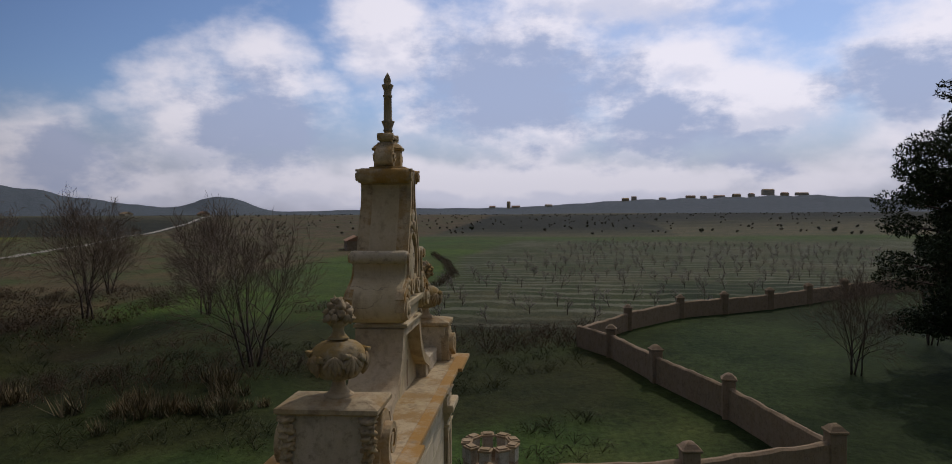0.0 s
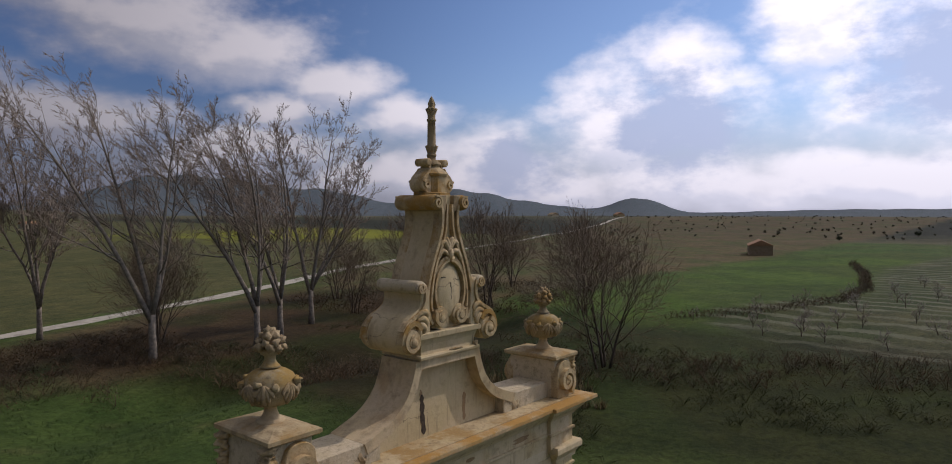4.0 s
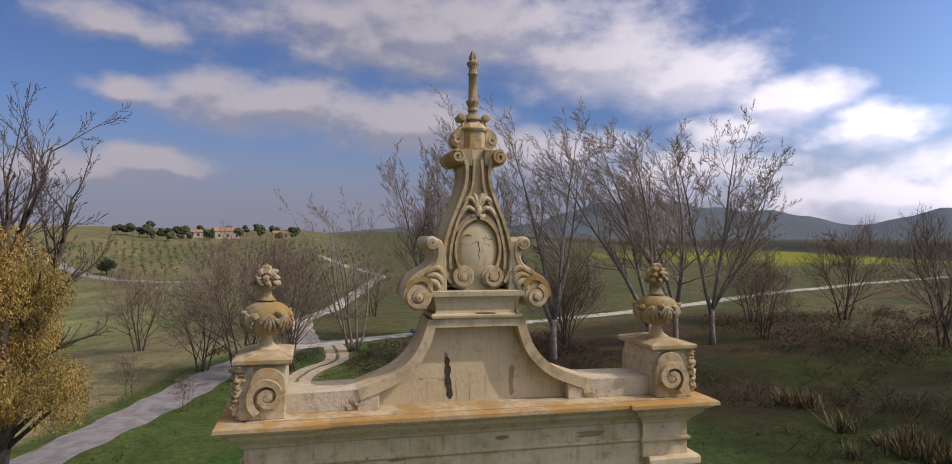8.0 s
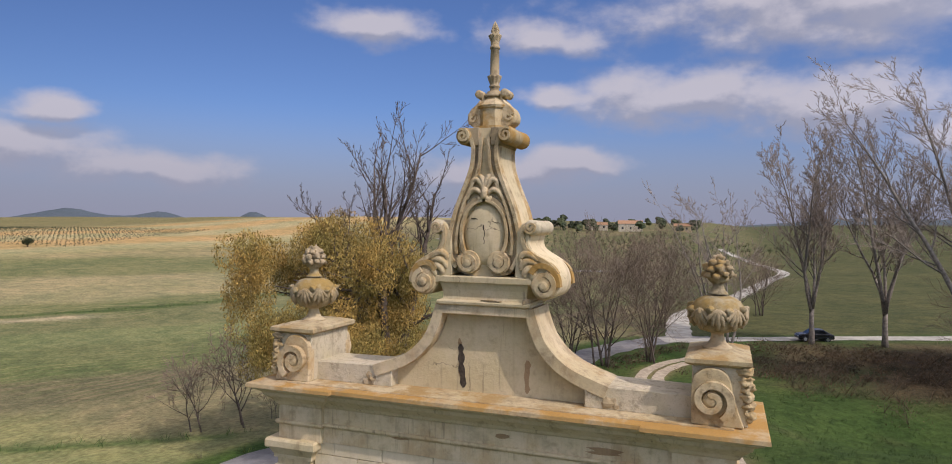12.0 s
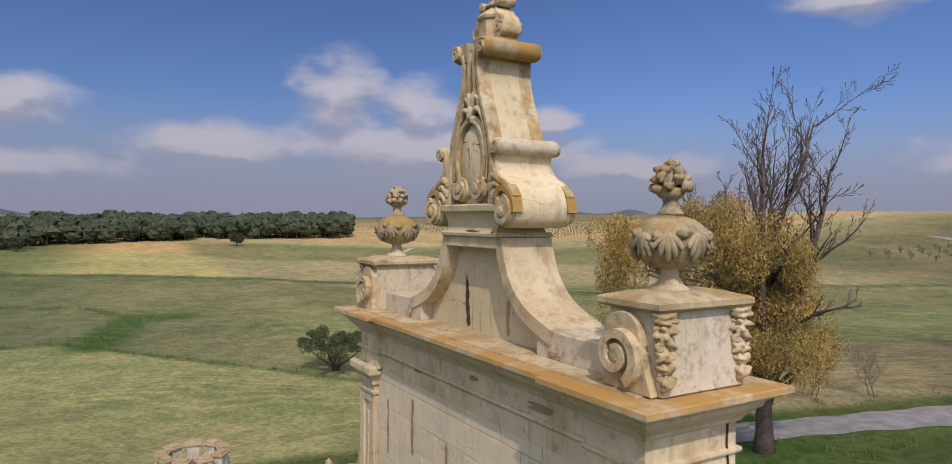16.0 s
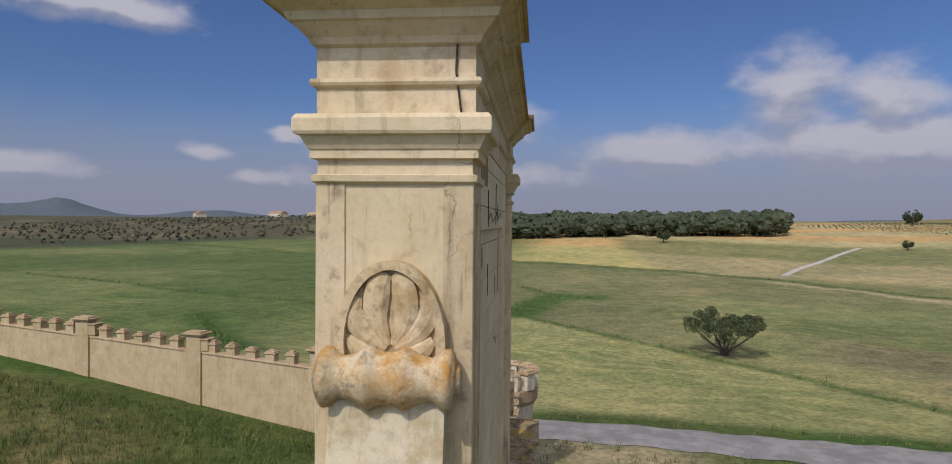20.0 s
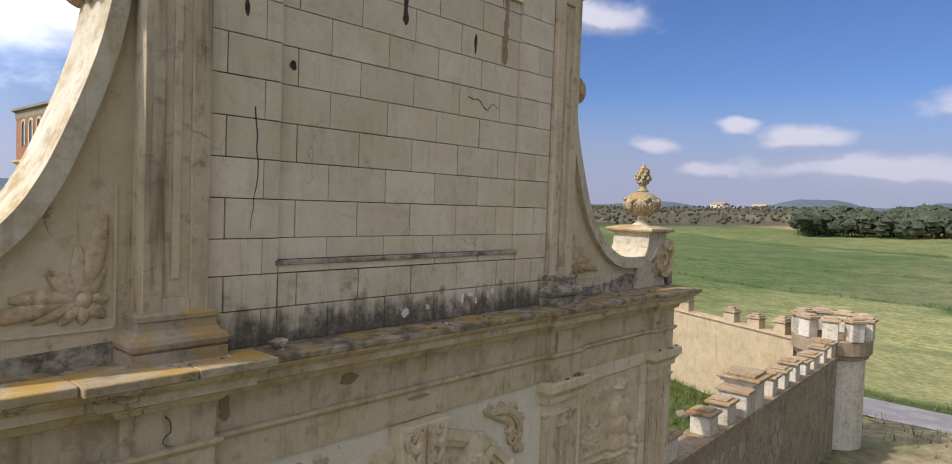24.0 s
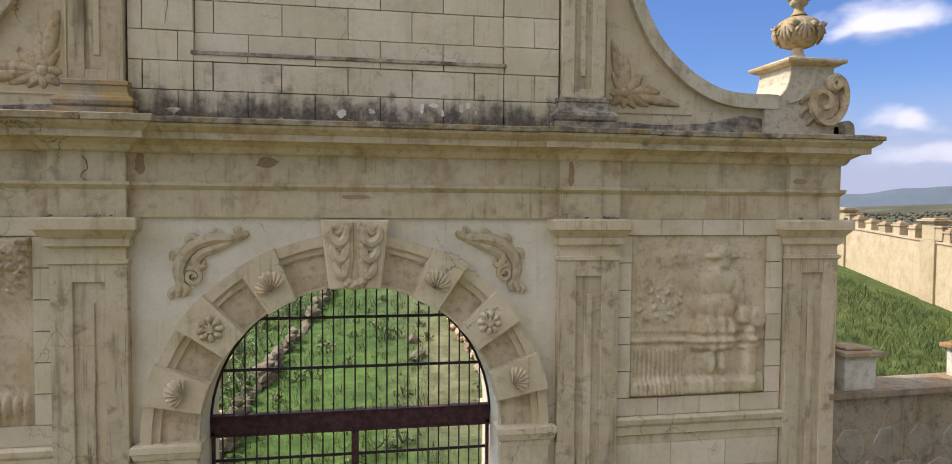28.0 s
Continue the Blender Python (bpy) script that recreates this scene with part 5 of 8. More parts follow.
        leaf = [leafy([(sx * x, z) for x, z in curve_through(pts, 5)], lambda f: 0.03 + 0.065 * math.sin(math.pi * min(1, 0.15 + 0.8 * f)), side * 0.38, side, 0.9) for pts in (
            [(0.72, 13.76), (0.64, 13.82), (0.56, 13.84), (0.5, 13.79), (0.52, 13.73)], [(0.7, 13.72), (0.6, 13.75), (0.52, 13.7), (0.5, 13.63)], [(0.68, 13.68), (0.6, 13.66), (0.55, 13.6), (0.57, 13.54)], [(0.66, 13.66), (0.66, 13.58), (0.63, 13.52)])]
        part("acanthus_leaf", join(*leaf), CARVED, cart, smooth=True)
for side in (-1, 1):
    dome = polar(side * 0.3, side, lambda a: 1 / math.sqrt((math.cos(a) / 0.285) ** 2 + (math.sin(a) / 0.4) ** 2), lambda a, q: 0.02 + 0.05 * (1 - q * q), 48, 8, 0.0, 2 * math.pi, 14.07)
    part("shield", dome, STUCCO, cart, "plain oval shield", smooth=True)
    crest = []
    for k in (-1, 1):
        for pts in ([(0.0, 14.6), (0.04, 14.7), (0.1, 14.77), (0.17, 14.74), (0.17, 14.66)], [(0.0, 14.62), (0.02, 14.74), (0.06, 14.81), (0.1, 14.8)], [(0.02, 14.58), (0.12, 14.64), (0.2, 14.6), (0.24, 14.51)], [(0.0, 14.56), (0.05, 14.52), (0.1, 14.55)]):
            crest.append(leafy([(k * x, z) for x, z in curve_through(pts, 5)], lambda f: 0.026 + 0.05 * math.sin(math.pi * min(1, 0.15 + 0.8 * f)), side * 0.335, side, 1.0))
    crest.append(lump((0.0, side * 0.36, 14.6), (0.05, 0.04, 0.09), 3, 0.3, 2))
    part("crest", join(*crest), CARVED, cart, "carved leaf crest", smooth=True)
    hood = [(0.345 * math.cos(a), 14.06 + 0.475 * math.sin(a)) for a in (radians(32 + 116 * i / 26) for i in range(27))]
    part("shield_hood", strip(hood, lambda f: 0.03 + 0.045 * math.sin(math.pi * f), side * 0.2, side * 0.35), DARK_CARVED, cart)

# block, small scrolls and torch on the top
octo = [(0.215 * math.cos(a), 0.215 * math.sin(a)) for a in (math.pi / 8 + math.pi * i / 4 for i in range(8))]
part("top_block", moulding(octo, [(0.06, 15.42), (0.065, 15.465), (0.0, 15.475), (-0.005, 15.7), (0.02, 15.71), (0.03, 15.74), (0.01, 15.76), (-0.03, 15.8), (-0.075, 15.83), (-0.08, 15.85), (-0.1, 15.87), (-0.1, 15.9)]), GOLD_CARVED, gable, "ochre lichened block under the torch")
for sx in (-1, 1):
    part("side_console", join(prism([(sx * x, z) for x, z in curve_through([(0.14, 15.45), (0.24, 15.47), (0.31, 15.52), (0.325, 15.6), (0.29, 15.69), (0.21, 15.76), (0.15, 15.83)], 4)], -0.13, 0.13, 0.01), strip([(sx * x, z) for x, z in spiral(0.25, 15.585, 0.062, 0.02, 1.3, 0.5, 1, 20)], 0.03, -0.16, 0.16)), CARVED, gable)
    part("small_roll", moved(lathe([(0.03, -0.12), (0.055, -0.115), (0.058, 0.0), (0.055, 0.115), (0.03, 0.12)], 16), Matrix.Translation((sx * 0.175, 0, 15.9)) @ pose(0, 0, 0, 90, 0, 0)), CARVED, gable, smooth=True)
    part("roll_stem", strip([(sx * x, z) for x, z in curve_through([(0.2, 15.74), (0.13, 15.8), (0.125, 15.86), (0.16, 15.9)], 4)], 0.035, -0.09, 0.09), CARVED, gable)
flute = lambda a, z: 0.16 * math.cos(5 * a + 7 * z) if z > 16.7 else (0.09 * math.cos(9 * a) if 16.04 < z < 16.15 or 16.6 < z < 16.69 else 0.0)  # noqa: E731
torch = lathe([(0.14, 15.86), (0.14, 15.89), (0.1, 15.92), (0.095, 15.94), (0.062, 15.95), (0.06, 15.99), (0.072, 16.0), (0.072, 16.02), (0.058, 16.03), (0.064, 16.06), (0.084, 16.12), (0.092, 16.145), (0.062, 16.16), (0.06, 16.3), (0.057, 16.5), (0.068, 16.505), (0.068, 16.53), (0.055, 16.54), (0.058, 16.6), (0.078, 16.66), (0.084, 16.68), (0.06, 16.695), (0.045, 16.71), (0.052, 16.75), (0.032, 16.81), (0.004, 16.865)], 40, flute)
part("torch", torch, DARK_CARVED, gable, "slim stone torch finial", smooth=True)


# ---------------------------------------------------------------- urns and pedestals
BOWL = ((0.2, 0.215), (0.245, 0.27), (0.282, 0.33), (0.3, 0.39), (0.302, 0.44), (0.285, 0.5), (0.25, 0.55), (0.19, 0.59), (0.118, 0.612))


def bowl_radius(z):
    return float(np.interp(z, [q[1] for q in BOWL], [q[0] for q in BOWL]))


def urn(scale=1.0, pine=False):
    """A stone urn: round bowl hung with acanthus leaves, thin neck, a cup of flowers (or a bud); foot at z = 0."""
    u = thing("stone_urn", "lichen-covered stone urn carved with leaves and a flower bouquet", "urn", group="stone urns on the gate")
    stem = [(0.165, 0), (0.165, 0.02), (0.14, 0.035), (0.105, 0.06), (0.08, 0.11), (0.07, 0.16), (0.074, 0.185), (0.11, 0.192)]
    neck = [(0.118, 0.63), (0.1, 0.65), (0.075, 0.68), (0.06, 0.72), (0.066, 0.755), (0.1, 0.775), (0.118, 0.8), (0.122, 0.84), (0.1, 0.85), (0.01, 0.85)]
    part("foot", lathe([(r * scale, z * scale) for r, z in stem], 28), RIM, u, smooth=True)
    bowl = part("bowl", lathe([(0.1 * scale, 0.185 * scale)] + [(r * scale, z * scale) for r, z in BOWL], 36, lambda a, z: 0.012 * math.sin(5 * a + 9 * z)), URN, u, smooth=True)
    part("neck", lathe([(r * scale, z * scale) for r, z in neck], 28), URN, u, smooth=True)
    r = random.Random(17 if pine else 16)
    for i in range(8):
        a0 = 2 * math.pi * i / 8 + r.uniform(-0.12, 0.12)
        strokes = []
        for da, z_end, wide, lift in ((0.0, 0.24, 0.062, 0.03), (-0.2, 0.29, 0.052, 0.035), (0.2, 0.28, 0.052, 0.035), (-0.34, 0.36, 0.045, 0.045), (0.34, 0.35, 0.045, 0.045)):
            pts, radii = [], []
            for j in range(7):
                f = j / 6
                z = 0.475 + (z_end - 0.475) * f
                out = bowl_radius(z) + 0.004 + lift * f ** 3 + r.uniform(-0.006, 0.006)
                a = a0 + da * math.sin(f * 1.5)
                pts.append((out * scale * math.cos(a), out * scale * math.sin(a), z * scale))
                radii.append(scale * wide * (0.3 + 0.7 * math.sin(math.pi * min(1.0, 0.12 + 0.82 * f))) * 0.6)
            strokes.append(sweep_tube(pts, radii, 7))
        heap = Heap()
        for v, f in strokes:
            heap.add(v, f)
        part("carved_leaf", heap.mesh(DARK_CARVED, True), None, bowl)
        b0 = a0 + math.pi / 8
        part("carved_flower", lump((0.305 * scale * math.cos(b0), 0.305 * scale * math.sin(b0), (0.45 + 0.03 * (i % 2)) * scale), (0.05 * scale, 0.05 * scale, 0.045 * scale), 41 + i, 0.55, 2), URN, bowl, smooth=True)
    if pine:
        bud = part("bud", lathe([(r * scale, z * scale) for r, z in ((0.1, 0.84), (0.12, 0.9), (0.1, 0.98), (0.06, 1.06), (0.02, 1.13), (0.003, 1.15))], 14), URN, u, "carved bud finial")
        for j, (zz, rr, c) in enumerate(((0.87, 0.125, 8), (0.93, 0.115, 7), (0.99, 0.09, 6), (1.05, 0.055, 4))):
            for i in range(c):
                a = 2 * math.pi * (i + 0.5 * j) / c
                part("carved_scale", lump((rr * scale * math.cos(a), rr * scale * math.sin(a), zz * scale), (0.035 * scale, 0.035 * scale, 0.045 * scale), 70 + i + 9 * j, 0.35, 1), URN, bud, smooth=True)
    else:
        bouquet = part("bouquet", lump((0, 0, 0.93 * scale), (0.1 * scale, 0.1 * scale, 0.12 * scale), 5, 0.3, 2), DARK_CARVED, u, "carved stone bouquet")
        for j, (dz, reach, c) in enumerate(((0.85, 0.135, 8), (0.92, 0.125, 7), (0.985, 0.085, 5), (1.035, 0.035, 3))):
            for i in range(c):
                a = 2 * math.pi * (i + 0.5 * j) / c + r.uniform(-0.2, 0.2)
                k = scale * r.uniform(0.038, 0.05)
                part("carved_flower", lump((reach * scale * math.cos(a), reach * scale * math.sin(a), (dz + r.uniform(-0.012, 0.012)) * scale), (k, k, k), 60 + i + 9 * j, 0.6, 2), DARK_CARVED, bouquet, smooth=True)
    return u


def gable_pedestal(sx):
    """A block with spiral consoles on both faces and flower drops at its outer corners."""
    p = part("urn_pedestal", prism([(sx * 2.5, 12.008), (sx * 3.09, 12.008), (sx * 3.07, 12.2), (sx * 3.03, 12.66), (sx * 2.5, 12.66)], -0.47, 0.47, 0.012), PEDESTAL, gate, "plastered pedestal carrying an urn")
    part("pedestal_cap", moulding(rect(*sorted((sx * 2.5, sx * 3.05)), -0.48, 0.48), [(0.0, 12.65), (0.05, 12.67), (0.075, 12.69), (0.075, 12.735), (0.05, 12.75), (-0.12, 12.795), (-0.16, 12.8)]), DECK, p, "pedestal cap orange with lichen")
    for side in (-1, 1):
        front = curve_through([(2.5, 12.01), (2.5, 12.45), (2.56, 12.58), (2.68, 12.64), (2.82, 12.62), (2.9, 12.52), (2.95, 12.3), (3.05, 12.01)], 5)
        part("console", prism([(sx * x, z) for x, z in front], *sorted((side * 0.4, side * 0.545)), 0.01), CARVED, p)
        part("spiral", join(strip([(sx * x, z) for x, z in spiral(2.71, 12.3, 0.235, 0.05, 1.5, radians(-60), 1, 40)], lambda f: 0.085 - 0.03 * f, side * 0.5, side * 0.63), moved(lathe([(0.1, 0), (0.09, 0.09), (0.05, 0.12), (0.004, 0.125)], 16), Matrix.Translation((sx * 2.71, side * 0.5, 12.3)) @ pose(0, 0, 0, -90 * side, 0, 0))), CARVED, p, "carved spiral scroll")
        drop = [lump((sx * (3.1 - 0.05 * i / 5), side * 0.44, 12.14 + 0.095 * i), (0.055 + 0.006 * i, 0.06 + 0.006 * i, 0.058), 80 + i, 0.6, 3) for i in range(6)]
        part("flower_drop", join(*drop), CARVED, p, "carved string of flowers", smooth=True)


def end_pedestal(sx):
    """The bell-shaped pedestal at the outer end of the cornice, with a big carved S-scroll on its face and a low end block."""
    bell = curve_through([(5.3, 6.9), (5.42, 6.94), (5.54, 7.02), (5.62, 7.16), (5.655, 7.34), (5.66, 7.4)], 4)
    out = curve_through([(6.3, 7.4), (6.3, 7.3), (6.34, 7.2), (6.42, 7.1), (6.46, 6.95), (6.42, 6.78), (6.36, 6.66), (6.4, 6.58)], 4)
    p = part("urn_pedestal", prism([(sx * x, z) for x, z in [(5.3, 6.43)] + bell + out + [(6.4, 6.43)]], -0.36, 0.36, 0.012), PEDESTAL, gate, "flared plaster pedestal carrying an urn")
    part("pedestal_cap", moulding(rect(*sorted((sx * 5.64, sx * 6.32)), -0.37, 0.37), [(0, 7.385), (0.03, 7.4), (0.05, 7.415), (0.085, 7.425), (0.095, 7.45), (0.085, 7.475), (0.0, 7.5), (-0.12, 7.525)]), DECK, p, "weathered pedestal cap")
    part("end_block", join(prism([(sx * x, z) for x, z in curve_through([(6.3, 6.44), (6.62, 6.44), (6.64, 6.55), (6.62, 6.64), (6.54, 6.69), (6.46, 6.66), (6.4, 6.62), (6.3, 6.6)], 4)], -0.36, 0.36, 0.012)), SMUT, p, "blackened low end block")
    for side in (-1, 1):
        loop = curve_through([(6.36, 7.24), (6.47, 7.2), (6.53, 7.06), (6.52, 6.88), (6.44, 6.72), (6.3, 6.64), (6.16, 6.68), (6.07, 6.8), (6.06, 6.94), (6.13, 7.04), (6.24, 7.04), (6.31, 6.95), (6.28, 6.86), (6.2, 6.84)], 6)
        part("big_scroll", join(strip([(sx * (x - 0.11), z) for x, z in loop], lambda f: 0.085 - 0.03 * f, side * 0.33, side * 0.46), moved(lathe([(0.2, 0), (0.2, 0.05), (0.18, 0.06), (0.05, 0.065)], 24), Matrix.Translation((sx * 6.16, side * 0.34, 6.88)) @ pose(0, 0, 0, -90 * side, 0, 0))), CARVED, p, "carved S-scroll")
        part("small_scroll", join(strip([(sx * x, z) for x, z in spiral(6.26, 7.17, 0.1, 0.025, 1.5, radians(100), -1, 28)], lambda f: 0.045, side * 0.33, side * 0.47), moved(lathe([(0.11, 0), (0.11, 0.08), (0.1, 0.09)], 20), Matrix.Translation((sx * 6.26, side * 0.34, 7.17)) @ pose(0, 0, 0, -90 * side, 0, 0))), CARVED, p)
        strap = curve_through([(5.98, 7.38), (5.97, 7.2), (5.9, 7.05), (5.76, 6.95), (5.6, 6.9)], 5)
        part("flared_strap", strip([(sx * x, z) for x, z in strap], lambda f: 0.06 - 0.02 * f, side * 0.33, side * 0.385), PEDESTAL, p)
        leaf = [leafy([(sx * x, z) for x, z in curve_through(pts, 5)], lambda f: 0.03 + 0.06 * math.sin(math.pi * min(1, 0.15 + 0.8 * f)), side * 0.36, side, 0.8) for pts in ([(6.05, 6.9), (5.95, 6.98), (5.85, 6.96), (5.8, 6.88)], [(6.04, 6.8), (5.92, 6.84), (5.82, 6.78), (5.84, 6.7)], [(6.06, 6.72), (5.96, 6.68), (5.9, 6.6)])]
        part("leaf_relief", join(*leaf), DARK_CARVED, p, smooth=True)


def flank(sx):
    """The concave sweep that leads from the upper storey down to the outer pedestal."""
    line = curve_through([(3.06, 9.62), (3.09, 9.4), (3.17, 9.0), (3.29, 8.6), (3.46, 8.15), (3.58, 7.88), (3.75, 7.6), (4.0, 7.34), (4.35, 7.09), (4.78, 6.94), (5.45, 6.92)], 5)
    s = part("flank_wall", prism([(sx * 2.95, 9.62)] + [(sx * x, z) for x, z in line] + [(sx * 5.45, 6.425), (sx * 2.95, 6.425)], -0.28, 0.28), STUCCO, gate, "concave plaster flank wall")
    part("flank_coping", strip([(sx * x + sx * 0.03, z - 0.02) for x, z in line], lambda f: 0.13 + 0.06 * f, -0.37, 0.37), stone("coping_stone", (0.60, 0.55, 0.44), (0.22, 0.19, 0.13), grime=0.5, lichen=0.58, grey=0.18, lichen_colour=(0.40, 0.29, 0.10)), s, "sweeping coping yellowed by lichen")
    for side in (-1, 1):
        y = side * 0.28
        tip = lambda x1, z1, wide, bend=0.0: leafy([(sx * x, z) for x, z in curve_through([(3.36, 6.95), ((3.36 + x1) / 2 + bend, (6.95 + z1) / 2 + abs(bend)), (x1, z1)], 6)], lambda f: 0.03 + wide * math.sin(math.pi * min(1, 0.12 + 0.85 * f)), y, side, 0.5)  # noqa: E731
        leaf = [tip(3.2, 7.62, 0.14), tip(3.4, 7.38, 0.12), tip(3.6, 7.18, 0.13, 0.02), tip(3.85, 6.98, 0.12, 0.02), tip(4.12, 6.82, 0.11), tip(3.2, 7.2, 0.1), tip(3.17, 6.95, 0.1), tip(3.2, 6.8, 0.1), tip(3.36, 6.76, 0.1), tip(3.52, 6.77, 0.1), tip(3.7, 6.8, 0.1)]
        leaf += [lump((sx * 3.36, y, 6.95), (0.075, 0.06, 0.075), 4, 0.15, 2)]
        part("leaf_relief", join(*leaf), CARVED, s, "carved leaf fan in the corner", smooth=True)
        edge_line = [(3.13, 7.85), (3.13, 6.71), (4.3, 6.71)]
        part("relief_frame", join(strip([(sx * x, z) for x, z in edge_line[:2]], 0.02, y - side * 0.02, y + side * 0.012), strip([(sx * x, z) for x, z in edge_line[1:]], 0.02, y - side * 0.02, y + side * 0.012)), STUCCO, s)
    for side in (-1, 1):
        part("blackened_course", prism([(sx * x, z) for x, z in [(3.14, 6.43), (5.55, 6.43), (5.5, 6.66), (5.0, 6.72), (4.5, 6.6), (3.9, 6.56), (3.14, 6.6)]], *sorted((side * 0.27, side * 0.286))), SMUT, s, "black stained foot of the flank")
    # shell and roll where the sweep meets the upper storey
    rim = [(0.33 * math.cos(a), 9.74 + 0.5 * math.sin(a)) for a in (math.pi * (-0.08 + 1.16 * i / 24) for i in range(25))]
    arch_pts = [(0.3 * math.cos(a), 9.74 + 0.46 * math.sin(a)) for a in (math.pi * (-0.08 + 1.16 * i / 24) for i in range(25))]
    fan = lambda pts, wide: leafy(curve_through(pts, 6), lambda f: 0.03 + wide * math.sin(math.pi * min(1, 0.05 + 0.85 * f)), 0.08, 1, 0.45)  # noqa: E731
    lobes = [fan([(k * 0.02, 9.72), (k * 0.1, 9.9), (k * 0.085, 10.1), (k * 0.03, 10.19)], 0.15) for k in (-1, 1)] + [fan([(k * 0.03, 9.7), (k * 0.17, 9.8), (k * 0.25, 9.93), (k * 0.22, 10.03)], 0.13) for k in (-1, 1)] + [fan([(k * 0.05, 9.66), (k * 0.18, 9.68), (k * 0.28, 9.76)], 0.11) for k in (-1, 1)]
    plate = join(prism(arch_pts, 0, 0.07, 0.0), strip(rim, 0.06, 0, 0.13), *lobes)
    turn = Matrix.Translation((sx * 2.99, 0, 0)) @ pose(0, 0, 0, 0, 0, -90 if sx > 0 else 90)
    part("shell", moved(plate, turn), CARVED, s, "carved fan shell")
    roll = lathe([(0.05, -0.47), (0.085, -0.465), (0.09, -0.43), (0.17, -0.425), (0.195, -0.4), (0.19, -0.36), (0.15, -0.32), (0.135, -0.28), (0.155, -0.2), (0.19, -0.14), (0.2, -0.1), (0.175, -0.07), (0.165, -0.03), (0.165, 0.03), (0.175, 0.07), (0.2, 0.1), (0.19, 0.14), (0.155, 0.2), (0.135, 0.28), (0.15, 0.32), (0.19, 0.36), (0.195, 0.4), (0.17, 0.425), (0.09, 0.43), (0.085, 0.465), (0.05, 0.47)], 24)
    part("scroll_roll", moved(roll, Matrix.Translation((sx * 3.17, 0, 9.53)) @ pose(0, 0, 0, 90, 0, 0)), ROLL, s, "moulded scroll roll golden with lichen", smooth=True)


for sx in (-1, 1):
    gable_pedestal(sx)
    end_pedestal(sx)
    flank(sx)
first_urn = urn(1.0)
first_urn.matrix_world = pose(2.76, -0.06, 12.79)
copy_thing(first_urn, pose(-2.76, -0.04, 12.79, 0, 0, 140))
bud_urn = urn(0.99, True)
bud_urn.matrix_world = pose(6.0, 0, 7.515)
copy_thing(bud_urn, pose(-6.0, 0, 7.515, 0, 0, 70))

# ---------------------------------------------------------------- block facing of the upper storey
rng = random.Random(5)


def facing(x0, x1, z0, z1, y0, y1, parent, mat=None):
    """One block of the facing: a slab with soft edges, shared by alike sizes."""
    key = (round(x1 - x0, 2), round(z1 - z0, 2), round(y1 - y0, 3))
    if key not in FACINGS:
        w, h, d = key
        FACINGS[key] = mesh_of(box(-w / 2 + 0.0045, w / 2 - 0.0045, -d / 2, d / 2, -h / 2 + 0.0045, h / 2 - 0.0045, 0.003), BLOCK)
    ob = part("stone_block", FACINGS[key], None, parent)
    ob.location = ((x0 + x1) / 2, (y0 + y1) / 2 + rng.uniform(-0.002, 0.002), (z0 + z1) / 2)
    if mat:
        ob.data = ob.data.copy()
        ob.data.materials[0] = mat
    return ob


FACINGS = {}
wall_back = part("block_facing", box(-2.44, 2.44, 0.36, 0.378, 6.43, 11.19), CORE, gate, "cream block facing with fine joints")
wall_front = part("block_facing", box(-2.44, 2.44, -0.41, -0.4, 6.43, 11.19), CORE, gate, "cream block facing with fine joints")
ROWS_Z = [6.43, 6.77, 7.09, 7.42] + [7.42 + 0.36 * i for i in range(1, 11)] + [11.19]
PAN_X, PAN_LO, PAN_HI = 1.765, 7.215, 10.44
for r, (za, zb) in enumerate(zip(ROWS_Z, ROWS_Z[1:])):
    if zb - za < 0.06:
        continue
    joints = [-2.45] + [x for x in np.arange(-2.45 + (0.37 if r % 2 else 0.74) - 0.06, 2.44, 0.74).tolist()] + [2.45]
    if joints[-1] - joints[-2] < 0.12:
        joints.pop(-2)
    for xa, xb in zip(joints, joints[1:]):
        facing(xa, xb, za, zb, -0.45, -0.4, wall_front)
    # the face towards the road has a sunk middle field
    cuts = sorted(set(joints) | {-PAN_X, PAN_X})
    cuts = [c for i, c in enumerate(cuts) if i == 0 or c - cuts[i - 1] > 0.09 or abs(c) == PAN_X]
    for xa, xb in zip(cuts, cuts[1:]):
        if xb - xa < 0.05:
            continue
        inside = xa >= -PAN_X - 1e-6 and xb <= PAN_X + 1e-6
        pieces = [(za, zb, inside)]
        if inside and za < PAN_LO < zb:
            pieces = [(za, PAN_LO, False), (PAN_LO, zb, True)]
        elif inside and za < PAN_HI < zb:
            pieces = [(za, PAN_HI, True), (PAN_HI, zb, False)]
        elif inside and (zb <= PAN_LO or za >= PAN_HI):
            pieces = [(za, zb, False)]
        for a, b, sunk in pieces:
            if b - a > 0.03:
                facing(xa, xb, a, b, 0.36, 0.402 if sunk else 0.452, wall_back, CRUSTED if r < 2 else None)
part("panel_sill", box(-PAN_X - 0.03, PAN_X + 0.03, 0.4, 0.47, PAN_LO - 0.05, PAN_LO - 0.005, 0.006), SMUT, wall_back, "blackened sill under the sunk field")


